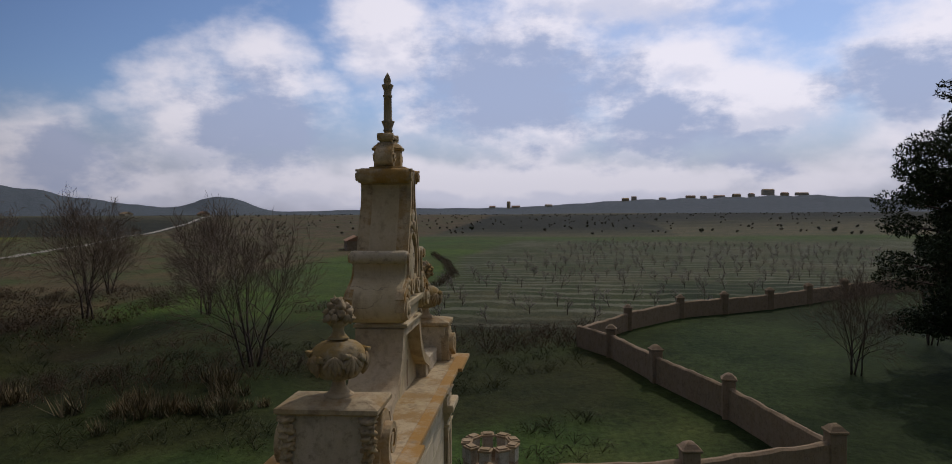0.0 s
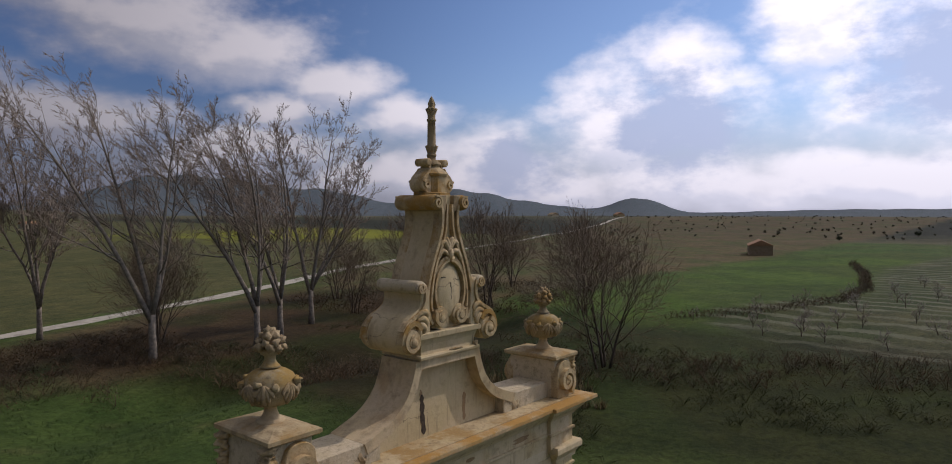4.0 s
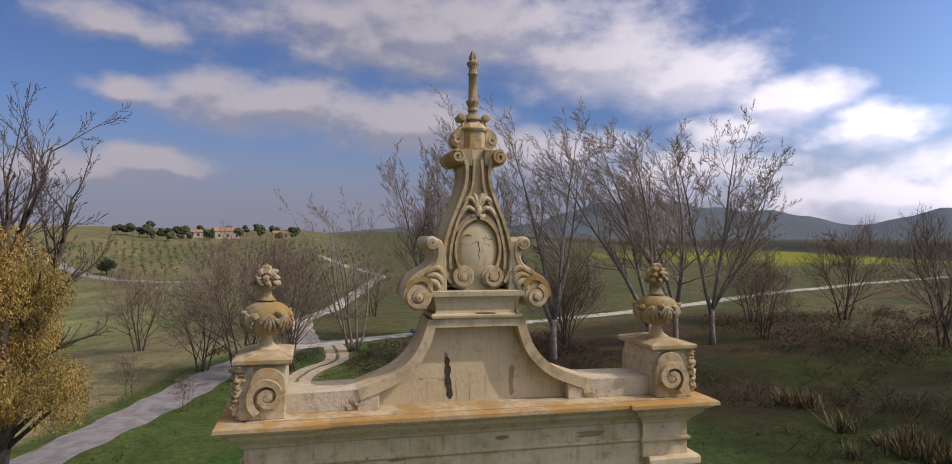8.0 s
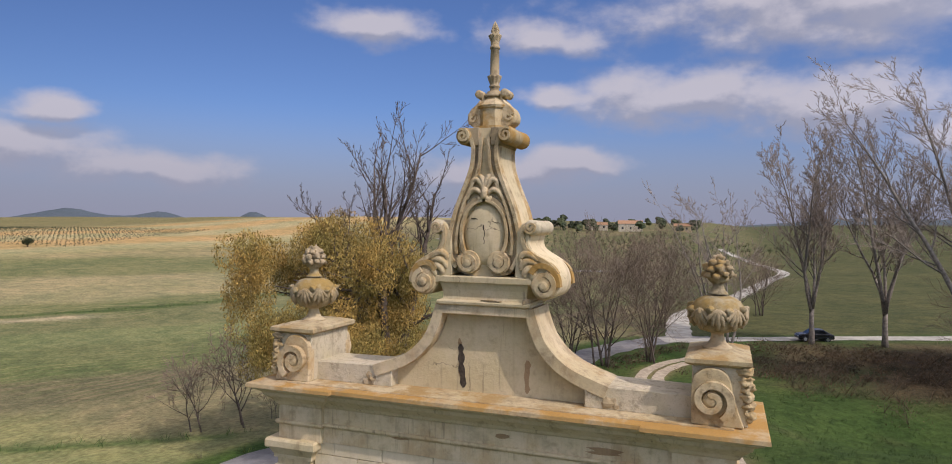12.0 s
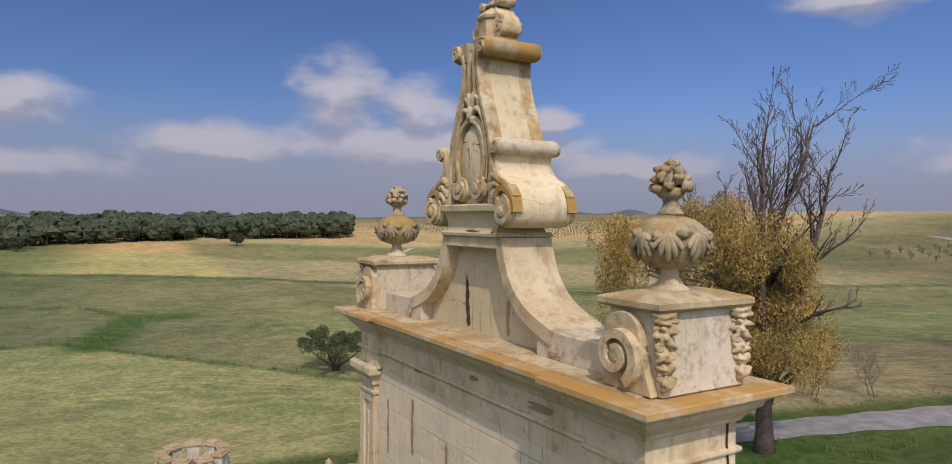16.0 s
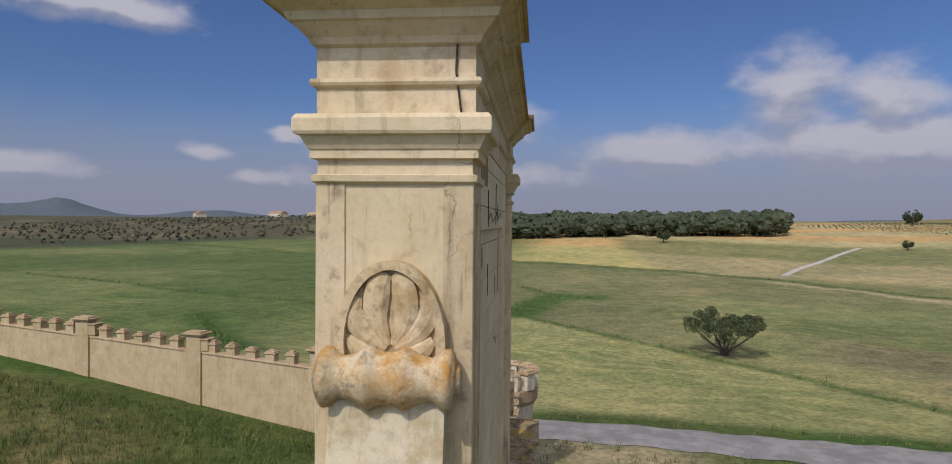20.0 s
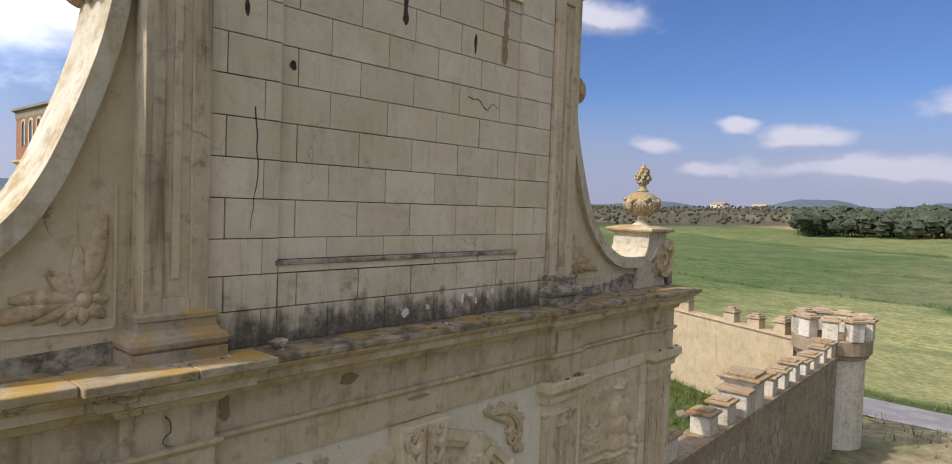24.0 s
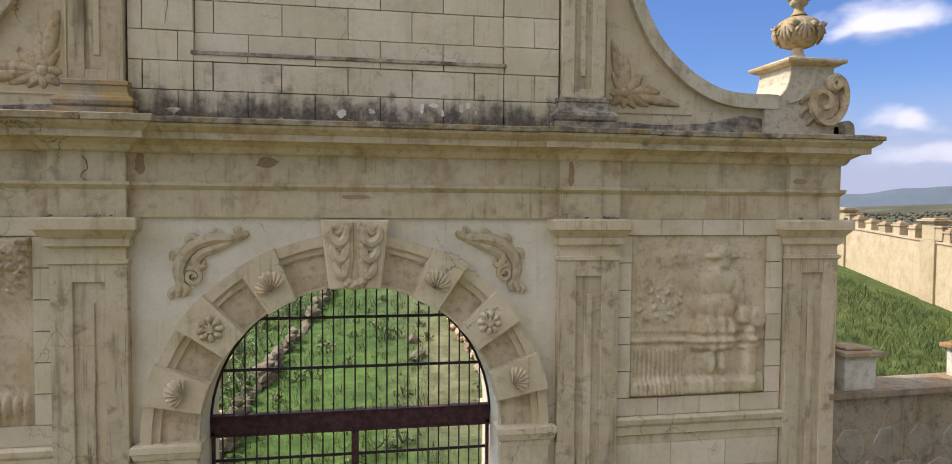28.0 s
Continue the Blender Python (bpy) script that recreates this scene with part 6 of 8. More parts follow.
# quoins and courses round the carved panels
for sx in (-1, 1):
    for side in (-1, 1):
        face = part("bay_facing", box(*sorted((sx * 3.24, sx * 5.46)), *sorted((side * 0.45, side * 0.502)), -0.2, 5.35), CORE, gate, "block courses round the carved panel")
        zs = np.linspace(3.1, 5.15, 7).tolist()
        for za, zb in zip(zs, zs[1:]):
            for xa, xb in ((3.215, 3.4), (5.26, 5.485)):
                facing(*sorted((sx * xa, sx * xb)), za, zb, *sorted((side * 0.48, side * 0.535)), face)
        for za, zb in ((5.15, 5.36), (2.87, 3.1)):
            xs = np.linspace(3.215, 5.485, 5).tolist()
            for xa, xb in zip(xs, xs[1:]):
                facing(*sorted((sx * xa, sx * xb)), za, zb, *sorted((side * 0.48, side * 0.535)), face)
        for i, za in enumerate((2.16, 1.8, 1.44)):
            xs = np.linspace(3.215, 5.485, 5 if i % 2 else 4).tolist()
            for xa, xb in zip(xs, xs[1:]):
                facing(*sorted((sx * xa, sx * xb)), za, za + 0.36, *sorted((side * 0.48, side * 0.535)), face)


# ---------------------------------------------------------------- cracks and fallen plaster
def scar(x, z, w, h, y, side, seed, mat=SCAR, name="plaster_scar"):
    """A ragged patch where the facing has come off."""
    r = random.Random(seed)
    k = max(5, int(h / 0.05))
    left, right = [], []
    mid = 0.0
    for i in range(k + 1):
        f = i / k
        mid += r.uniform(-0.3, 0.3) * w * 0.4
        half = w / 2 * (0.3 if i in (0, k) else r.uniform(0.55, 1.15))
        left.append((x + mid - half, z - h / 2 + h * f))
        right.append((x + mid + half, z - h / 2 + h * f))
    part(name, prism(left + right[::-1], *sorted((y - side * 0.01, y + side * 0.005))), mat, gate)


# shade inside holes and cracks, put into the colour of thin proud plates
HOLE_SHADE = plain("painted_hole_shade", (0.06, 0.045, 0.03), 0.4, 20.0)


def crack(points, y, side, w=0.009):
    line = []
    r = random.Random(len(points) + int(abs(points[0][0]) * 50))
    for x, z in curve_through(points, 5):
        line.append((x + r.uniform(-0.012, 0.012), z + r.uniform(-0.012, 0.012)))
    part("crack", strip(line, lambda f: w * (1.2 - 0.8 * f), y - side * 0.01, y + side * 0.004), HOLE_SHADE, gate)


for x, z, w, h, m in ((-0.36, 12.34, 0.085, 0.57, HOLE_SHADE), (0.5, 12.27, 0.085, 0.42, SCAR), (-0.42, 12.45, 0.06, 0.5, SCAR)):
    scar(x, z, w, h, -0.15 if m is not SCAR or x > 0 else -0.148, -1, int(x * 100 + 200), m)
for x, z, w, h in ((-1.46, 10.2, 0.1, 1.2), (-0.28, 10.72, 0.09, 0.46), (0.83, 10.65, 0.09, 0.36), (0.23, 9.9, 0.08, 0.34), (0.97, 10.18, 0.1, 0.22), (2.14, 9.93, 0.26, 0.7), (2.17, 10.52, 0.07, 0.5), (2.12, 9.5, 0.05, 0.22), (1.62, 9.05, 0.07, 0.09), (-0.62, 10.62, 0.05, 0.2), (-0.9, 9.75, 0.05, 0.24)):
    scar(x, z, w, h, 0.402 if abs(x) < PAN_X and z < PAN_HI else 0.452, 1, int(x * 77 + z * 31), HOLE_SHADE if w < 0.1 else SCAR)
for x0, x1, z0, z1 in ((0.95, 1.7, 10.85, 11.13),):
    part("bare_block", box(x0, x1, 0.4, 0.456, z0, z1, 0.004), SCAR, gate, "block whose plaster face has fallen off")
for x, z, w, h in ((1.95, 11.27, 0.3, 0.05), (1.45, 11.33, 0.34, 0.06), (0.7, 11.5, 0.26, 0.06), (-0.3, 11.5, 0.3, 0.05), (-1.1, 11.48, 0.22, 0.05)):
    scar(x, z, w, h, 0.462, 1, int(x * 13 + 70), HOLE_SHADE)
crack([(-0.3, 10.58), (-0.55, 10.62), (-0.8, 10.56), (-1.1, 10.63), (-1.4, 10.58)], 0.452, 1, 0.02)
crack([(0.8, 10.55), (0.5, 10.6), (0.2, 10.53), (-0.25, 10.58)], 0.452, 1, 0.014)
for x, z, w, h in ((-1.3, 10.6, 0.07, 0.75), (-0.35, 10.5, 0.06, 0.3), (0.7, 10.0, 0.06, 0.25), (-2.1, 10.4, 0.05, 0.8), (1.2, 9.4, 0.05, 0.3)):
    scar(x, z, w, h, -0.452, -1, int(x * 91 + z * 17))
for x, z, w, h in ((-1.15, 11.4, 0.26, 0.07), (1.45, 11.55, 0.42, 0.085), (0.25, 11.58, 0.17, 0.06)):
    scar(x, z, w, h, -0.462, -1, int(x * 13 + 50))
for x, z, w, h in ((0.05, 5.6, 0.3, 0.05), (-2.55, 5.9, 0.1, 0.3), (2.3, 5.95, 0.12, 0.24), (1.0, 5.98, 0.22, 0.12), (-5.62, 5.85, 0.25, 0.07)):
    scar(x, z, w, h, 0.542 if abs(x) < 2.43 else 0.622, 1, int(x * 23 + 90))


crack([(-0.8, 9.1), (-1.0, 9.08), (-1.15, 8.98), (-1.25, 9.06), (-1.4, 9.02)], 0.402, 1, 0.011)
crack([(2.02, 8.6), (2.0, 8.0), (2.06, 7.5)], 0.452, 1)
crack([(2.85, 6.02), (2.8, 5.9), (2.88, 5.8), (2.75, 5.72), (2.68, 5.7)], 0.622, 1, 0.007)
crack([(-0.03, 14.2), (-0.025, 14.05), (-0.03, 13.95)], -0.366, -1, 0.012)
crack([(-0.2, 14.27), (0.02, 14.25), (0.17, 14.21)], -0.35, -1, 0.009)
for pts in ([(0.42, 11.9), (0.4, 11.5), (0.44, 11.2), (0.41, 10.8), (0.4, 10.3)],):
    part("crack", moved(strip(pts, 0.012, 0, 0.014), Matrix.Translation((3.0, 0, 0)) @ pose(0, 0, 0, 0, 0, 90)), HOLE_SHADE, gate)

# pale flakes on the blackened lower course, and a broken lump left on the cornice
FLAKE = stone("pale_flaked_patch", (0.74, 0.70, 0.62), (0.4, 0.35, 0.27), grime=0.4)
for i, (x, z, w, h) in enumerate(((0.16, 6.56, 0.11, 0.1), (-0.2, 6.6, 0.09, 0.06), (-0.78, 6.65, 0.05, 0.12), (-0.92, 6.69, 0.12, 0.05), (-1.02, 6.6, 0.04, 0.08), (-1.24, 6.67, 0.06, 0.11), (-1.33, 6.7, 0.07, 0.07), (-1.42, 6.62, 0.03, 0.05))):
    scar(x, z, w, h, 0.453, 1, 300 + i, FLAKE, "flaked_patch")
chunk = tagged(new("broken_stone", mesh_of(lump((0, 0, 0), (0.1, 0.075, 0.07), 6, 0.5, 1), SMUT)), "broken chunk of stone lying on the cornice", "stone")
chunk.matrix_world = pose(1.92, 0.72, 6.485)

# fallen crumbs and black crust on the ledges of the lower storey
CRUMBS = [mesh_of(lump((0, 0, 0), (0.05, 0.035, 0.022), 40 + q, 0.5, 1), SMUT) for q in range(4)]
rr = random.Random(19)
for i in range(90):
    x = rr.uniform(-6.3, 6.3)
    y = rr.choice((-1, 1)) * rr.uniform(0.62, 0.86)
    if abs(x) > 5.3 and abs(y) < 0.5:
        continue
    o = part("crumb", CRUMBS[i % 4], None, gate)
    o.matrix_basis = pose(x, y, 6.44, 0, 0, rr.uniform(0, 360)) @ Matrix.Scale(rr.uniform(0.3, 0.8), 4)
for sx in (-1, 1):
    for xa in (2.82, 5.87):
        for i in range(7):
            o = part("crumb", CRUMBS[i % 4], None, gate)
            o.matrix_basis = pose(sx * (xa + rr.uniform(-0.42, 0.42)), rr.uniform(0.66, 0.73), 5.375, 0, 0, rr.uniform(0, 360)) @ Matrix.Scale(rr.uniform(0.4, 1.0), 4)

# ---------------------------------------------------------------- iron gate in the arch
def rod(a, b, r, seg=6):
    v, f = sweep_tube([a, b], [r, r], seg)
    return v, f


iron = thing("iron_gate", "dark iron bar gate with a rusty beam closing the arch", "gate")
beam = part("transom_beam", join(box(-1.71, 1.71, -0.03, 0.03, 2.71, 2.95, 0.006), box(-1.71, 1.71, -0.05, 0.05, 2.7, 2.715), box(-1.71, 1.71, -0.05, 0.05, 2.945, 2.96)), RUST, iron, "rusty steel cross beam")
part("centre_post", box(-0.045, 0.045, -0.04, 0.04, 0.02, 2.76, 0.004), RUST, iron)
for i in range(-12, 13):
    x = i * 0.131
    top = SPRING + math.sqrt(max(0.0, (R_IN - 0.02) ** 2 - x * x))
    v, f = rod((x, 0.012, 2.95), (x, 0.012, top), 0.0095)
    part("bar", from_lists(v, f, IRON), None, iron)
    if abs(x) > 0.06:
        v, f = rod((x, 0.012, 0.12), (x, 0.012, 2.76), 0.0095)
        part("bar", from_lists(v, f, IRON), None, iron)
for z in (3.5, 4.12):
    w = math.sqrt((R_IN - 0.02) ** 2 - (z - SPRING) ** 2)
    part("cross_bar", box(-w, w, -0.012, 0.004, z - 0.018, z + 0.018), IRON, iron)
for z in (0.15, 1.3, 2.4):
    part("cross_bar", box(-1.68, 1.68, -0.012, 0.004, z - 0.018, z + 0.018), IRON, iron)
for sx in (-1, 1):
    part("gate_stile", box(*sorted((sx * 1.66, sx * 1.7)), -0.03, 0.03, 0.02, 2.76), RUST, iron)
hoop = [((R_IN - 0.015) * math.cos(math.pi * i / 32), 0.01, SPRING + (R_IN - 0.015) * math.sin(math.pi * i / 32)) for i in range(33)]
v, f = sweep_tube(hoop, [0.016] * 33, 6)
part("arch_hoop", from_lists(v, f, IRON), None, iron)

# ---------------------------------------------------------------- crenellated walls
def merlon_mesh(w, d, h, mat, cap):
    """A small block with a stepped cap, base at z = 0."""
    return (mesh_of(box(-w / 2, w / 2, -d / 2, d / 2, -0.05, h * 0.62, 0.01), mat), mesh_of(join(box(-w / 2 - 0.05, w / 2 + 0.05, -d / 2 - 0.05, d / 2 + 0.05, h * 0.62, h * 0.74, 0.008), box(-w / 2 + 0.01, w / 2 - 0.01, -d / 2 + 0.01, d / 2 - 0.01, h * 0.74, h * 0.87, 0.008), box(-w / 2 + 0.11, w / 2 - 0.11, -d / 2 + 0.11, d / 2 - 0.11, h * 0.87, h, 0.008)), cap))


def crenellated(name, label, a, b, thick, tops, mat, merlons, cap, posts, cope, head):
    """A wall from a to b (x, y) whose top follows tops(s), with merlons every 1.07 m and taller posts."""
    wall = thing(name, label, "wall", kind="structure")
    a, b = Vector(a), Vector(b)
    d = (b - a).normalized()
    nrm = Vector((-d.y, d.x))
    length = (b - a).length
    k = max(2, int(length / 1.0))
    yaw = math.degrees(math.atan2(d.y, d.x))
    verts, faces = [], []
    for i in range(k + 1):
        s = length * i / k
        p = a + d * s
        lo = min(ground_z(p.x, p.y), ground_z(p.x + nrm.x, p.y + nrm.y)) - 0.6
        for off, z in ((-thick / 2, lo), (thick / 2, lo), (thick / 2, tops(s)), (-thick / 2, tops(s))):
            verts.append((p.x + nrm.x * off, p.y + nrm.y * off, z))
    for i in range(k):
        for j in range(4):
            p0, p1 = i * 4 + j, i * 4 + (j + 1) % 4
            faces.append((p0, p0 + 4, p1 + 4, p1))
    faces += [(0, 1, 2, 3), (4 * k + 3, 4 * k + 2, 4 * k + 1, 4 * k)]
    part("wall_body", from_lists(verts, faces, mat), None, wall)
    verts, faces = [], []
    for i in range(k + 1):
        s = length * i / k
        p = a + d * s
        for off, z in ((-thick / 2 - 0.06, tops(s) - 0.02), (thick / 2 + 0.06, tops(s) - 0.02), (thick / 2 + 0.05, tops(s) + 0.06), (-thick / 2 - 0.05, tops(s) + 0.06)):
            verts.append((p.x + nrm.x * off, p.y + nrm.y * off, z))
    for i in range(k):
        for j in range(4):
            p0, p1 = i * 4 + j, i * 4 + (j + 1) % 4
            faces.append((p0, p0 + 4, p1 + 4, p1))
    faces += [(0, 1, 2, 3), (4 * k + 3, 4 * k + 2, 4 * k + 1, 4 * k)]
    part("coping", from_lists(verts, faces, cope), None, wall)
    body, hat = merlons
    r = random.Random(int(length * 10))
    s = 0.55
    while s < length - 0.3:
        if all(abs(s - q) > 0.75 for q in posts) and r.random() > 0.06:
            p = a + d * s
            m = pose(p.x, p.y, tops(s) + 0.05, r.uniform(-1.5, 1.5), r.uniform(-1.5, 1.5), yaw + r.uniform(-4, 4)) @ Matrix.Diagonal((r.uniform(0.88, 1.08), 1.0, r.uniform(0.85, 1.12), 1.0))
            o = part("merlon", body, None, wall)
            o.matrix_basis = m
            q = part("merlon_cap", hat, None, o)
        s += 1.05
    for s in posts:
        p = a + d * s
        lo, hi = ground_z(p.x, p.y) - 0.6, tops(s) + 0.95
        at = pose(p.x, p.y, 0, 0, 0, yaw)
        post = part("post", moved(box(-0.42, 0.42, -thick / 2 - 0.1, thick / 2 + 0.1, lo, tops(s) + 0.08, 0.015), at), mat, wall)
        part("post_top", moved(join(box(-0.4, 0.4, -thick / 2 - 0.08, thick / 2 + 0.08, tops(s) + 0.075, hi - 0.2, 0.02), box(-0.47, 0.47, -thick / 2 - 0.15, thick / 2 + 0.15, hi - 0.205, hi - 0.12, 0.012)), at), head, post)
        part("post_cap", moved(join(box(-0.55, 0.55, -thick / 2 - 0.24, thick / 2 + 0.24, hi - 0.122, hi - 0.05, 0.014), box(-0.42, 0.42, -thick / 2 - 0.1, thick / 2 + 0.1, hi - 0.052, hi + 0.02, 0.014)), at), cap, post)
        part("post_block", moved(box(-0.8, -0.395, -thick / 2 - 0.06, thick / 2 + 0.06, tops(s) + 0.05, hi - 0.36, 0.015), at), head, post)
        part("block_cap", moved(box(-0.86, -0.37, -thick / 2 - 0.12, thick / 2 + 0.12, hi - 0.362, hi - 0.29, 0.01), at), cap, post)
    return wall


TAN_MERLON = merlon_mesh(0.5, 0.42, 0.6, PLASTER, TILECAP)
SLAB_CAP = stone("weathered_slab_cap", (0.36, 0.29, 0.195), (0.16, 0.125, 0.08), grime=0.7, grey=0.5, lichen=0.45, mottle=0.5)
WHITE_MERLON = (mesh_of(box(-0.25, 0.25, -0.22, 0.22, -0.05, 0.42, 0.012), WHITEWASH), mesh_of(join(box(-0.32, 0.32, -0.29, 0.29, 0.42, 0.49, 0.014), box(-0.22, 0.22, -0.19, 0.19, 0.488, 0.53, 0.014)), SLAB_CAP))
crenellated("wall_front_west", "grey rendered crenellated wall with whitewashed merlons", (-6.15, 0.3), (-19.6, -0.1), 0.55, lambda s: 3.0 + 0.006 * s, WALLSTONE, WHITE_MERLON, SLAB_CAP, [5.1], WALLCAP, WHITEWASH)
crenellated("wall_front_east", "grey rendered crenellated wall with whitewashed merlons", (6.15, 0.3), (19.6, -0.1), 0.55, lambda s: 3.0 + 0.01 * s, WALLSTONE, WHITE_MERLON, SLAB_CAP, [5.1], WALLCAP, WHITEWASH)
crenellated("wall_west", "tan plastered crenellated yard wall", (-21.2, -1.6), (-30.5, -56), 0.4, lambda s: 3.25 + 0.062 * s, PLASTER, TAN_MERLON, TILECAP, [0.9 + 6.6 * i for i in range(1, 9)], TILECAP, PLASTER)


def turret(x, y, label, sunk=0.0):
    """A round corner turret with a corbelled parapet of merlons and a small arched door."""
    g = ground_z(x, y) - sunk
    t = thing("turret", label, "turret", pose(x, y, g), "corner turrets")
    part("drum", lathe([(1.12, -1.0), (1.1, 0.4), (1.08, 2.9), (1.1, 3.15)], 32), WHITEWASH, t, smooth=False)
    part("parapet", lathe([(1.1, 3.1), (1.18, 3.14), (1.2, 3.25), (1.28, 3.3), (1.28, 3.75), (1.25, 3.8), (0.95, 3.8), (0.95, 3.4)], 32), RUBBLE, t, "stone parapet ring")
    part("deck", lathe([(0.96, 3.38), (0.96, 3.42)], 24), RUBBLE, t)
    block = mesh_of(box(-0.2, 0.2, -0.24, 0.24, 3.78, 4.42, 0.015), WHITEWASH)
    hat = mesh_of(join(box(-0.26, 0.26, -0.31, 0.31, 4.42, 4.52, 0.012), box(-0.18, 0.18, -0.22, 0.22, 4.52, 4.58, 0.01)), TILECAP)
    for i in range(9):
        a = 2 * math.pi * i / 9 + 0.2
        o = part("merlon", block, None, t)
        o.matrix_basis = pose(1.1 * math.cos(a), 1.1 * math.sin(a), 0, 0, 0, math.degrees(a))
        part("merlon_cap", hat, None, o)
    for a in (-0.25,):
        m = pose(1.09 * math.cos(a), 1.09 * math.sin(a), 0, 0, 0, math.degrees(a) + 90)
        # solid plates for the openings, their inner shade put into the colour
        arch = [(-0.3, 0.9)] + [(0.3 * math.cos(q), 1.9 + 0.3 * math.sin(q)) for q in (math.pi * (1 - i / 10) for i in range(11))] + [(0.3, 0.9)]
        part("window_recess", moved(prism(arch, -0.06, 0.06), m), HOLE_SHADE, t, "arched plate coloured dark like the inside of an opening")
        part("peep_hole", moved(lathe([(0.085, -0.05), (0.085, 0.05)], 14), m @ Matrix.Translation((0, 0, 2.72)) @ pose(0, 0, 0, 90, 0, 0)), HOLE_SHADE, t)
        part("window_rim", moved(strip([(0.36 * math.cos(q), 1.9 + 0.36 * math.sin(q)) for q in (math.pi * (1 - i / 10) for i in range(11))], 0.1, -0.09, 0.09), m), RUBBLE, t)
    return t


turret(-20.9, -0.35, "whitewashed round turret with flaking merlons at the wall corner")
turret(20.9, 0.0, "whitewashed round turret with flaking merlons at the wall corner", 0.9)


# ---------------------------------------------------------------- rubble walls of the eastern paddock
def rubble_wall(name, points, high, posts, label):
    wall = thing(name, label, "wall", kind="structure")
    line = dense(points, 0.8)
    r = random.Random(len(line))
    verts, faces, k = [], [], len(line)
    for i, (x, y) in enumerate(line):
        a, b = line[max(i - 1, 0)], line[min(i + 1, k - 1)]
        d = Vector((b[0] - a[0], b[1] - a[1])).normalized()
        g = ground_z(x, y)
        t = high + 0.06 * r.uniform(-1, 1)
        for off, z in ((-0.22, g - 0.4), (-0.22, g + t - 0.1), (-0.08, g + t + 0.03 * r.uniform(-1, 1)), (0.1, g + t + 0.03 * r.uniform(-1, 1)), (0.22, g + t - 0.1), (0.22, g - 0.4)):
            verts.append((x - d.y * off, y + d.x * off, z))
    for i in range(k - 1):
        for j in range(5):
            p = i * 6 + j
            faces.append((p, p + 1, p + 7, p + 6))
    faces += [tuple(range(6)), tuple(range((k - 1) * 6, k * 6))[::-1]]
    part("wall_body", from_lists(verts, faces, RUBBLE), None, wall)
    shaft = mesh_of(box(-0.42, 0.42, -0.42, 0.42, -0.4, high + 0.45, 0.05), RUBBLE)
    hat = mesh_of(join(box(-0.5, 0.5, -0.5, 0.5, high + 0.45, high + 0.58, 0.03), moved(lathe([(0.62, high + 0.58), (0.35, high + 0.8), (0.12, high + 0.9)], 4), pose(0, 0, 0, 0, 0, 45))), RUBBLE)
    for x, y in posts:
        p = part("post", shaft, None, wall)
        p.matrix_basis = pose(x, y, ground_z(x, y), 0, 0, r.uniform(-12, 12))
        part("post_cap", hat, None, p)
    return wall


rubble_wall("wall_paddock_north", [(21.5, -1.2), (22.6, -9.4)], 2.3, [(22.6, -9.4)], "low ruined rubble wall in shade")
rubble_wall("wall_paddock_side", [(22.6, -9.4), (25.8, -17.4)], 2.2, [(25.8, -17.4)], "low ruined rubble wall in shade")
rubble_wall("wall_paddock_long", [(25.8, -17.4), (35.6, -14.8), (44, -11.5), (52.2, -8.9), (56.5, -6.2)], 2.1, [(35.6, -14.8), (44, -11.5), (52.2, -8.9)], "long rubble stone field wall with capped posts")
rubble_wall("wall_paddock_far", [(56.5, -6.2), (64.3, -12), (71, -19), (74.5, -25), (78.5, -31.7), (82.5, -38), (87, -44.5), (95, -58)], 1.9, [(64.3, -12), (71, -19), (74.5, -25), (78.5, -31.7), (82.5, -38), (87, -44.5)], "long rubble stone field wall with capped posts")


# tumbled dry-stone walls beside the overgrown path
PATH_STONE = stone("mossy_field_stone", (0.19, 0.165, 0.12), (0.10, 0.09, 0.06), grime=0.7, grey=0.6, pits=0.8)
ROCKS = [mesh_of(lump((0, 0, 0), (0.3, 0.2, 0.16), 20 + q, 0.45, 1), PATH_STONE) for q in range(5)]


PINK_STONE = stone("tan_field_stone", (0.46, 0.34, 0.23), (0.22, 0.16, 0.1), grime=0.6, grey=0.3, pits=0.8)
TAN_ROCKS = [mesh_of(lump((0, 0, 0), (0.3, 0.2, 0.16), 30 + q, 0.35, 1), PINK_STONE) for q in range(5)]


def tumbled(name, points, label, seed, high, rocks):
    w = thing(name, label, "wall", kind="structure")
    r = random.Random(seed)
    for x, y in dense(points, 0.42):
        for j in range(high if r.random() < 0.8 else 1):
            rock = part("stone", rocks[r.randrange(5)], None, w)
            px, py = x + r.uniform(-0.12, 0.12), y + r.uniform(-0.1, 0.1)
            rock.matrix_basis = pose(px, py, ground_z(px, py) + 0.05 + 0.17 * j, r.uniform(-15, 15), r.uniform(-15, 15), r.uniform(60, 120)) @ Matrix.Scale(r.uniform(0.5, 0.95), 4)
    return w


tumbled("wall_path_east", [(2.7, -4.5), (2.6, -7.8), (2.1, -11.8), (1.7, -14.5), (1.0, -19.4), (0.6, -24)], "low tumbled dry-stone wall beside the overgrown path", 3, 3, ROCKS)
tumbled("wall_path_west", [(-3.7, -4.0), (-3.5, -6.3), (-3.3, -8.5), (-3.2, -10.8), (-3.1, -13.7), (-3.0, -18)], "low tumbled dry-stone wall beside the overgrown path", 4, 3, TAN_ROCKS)
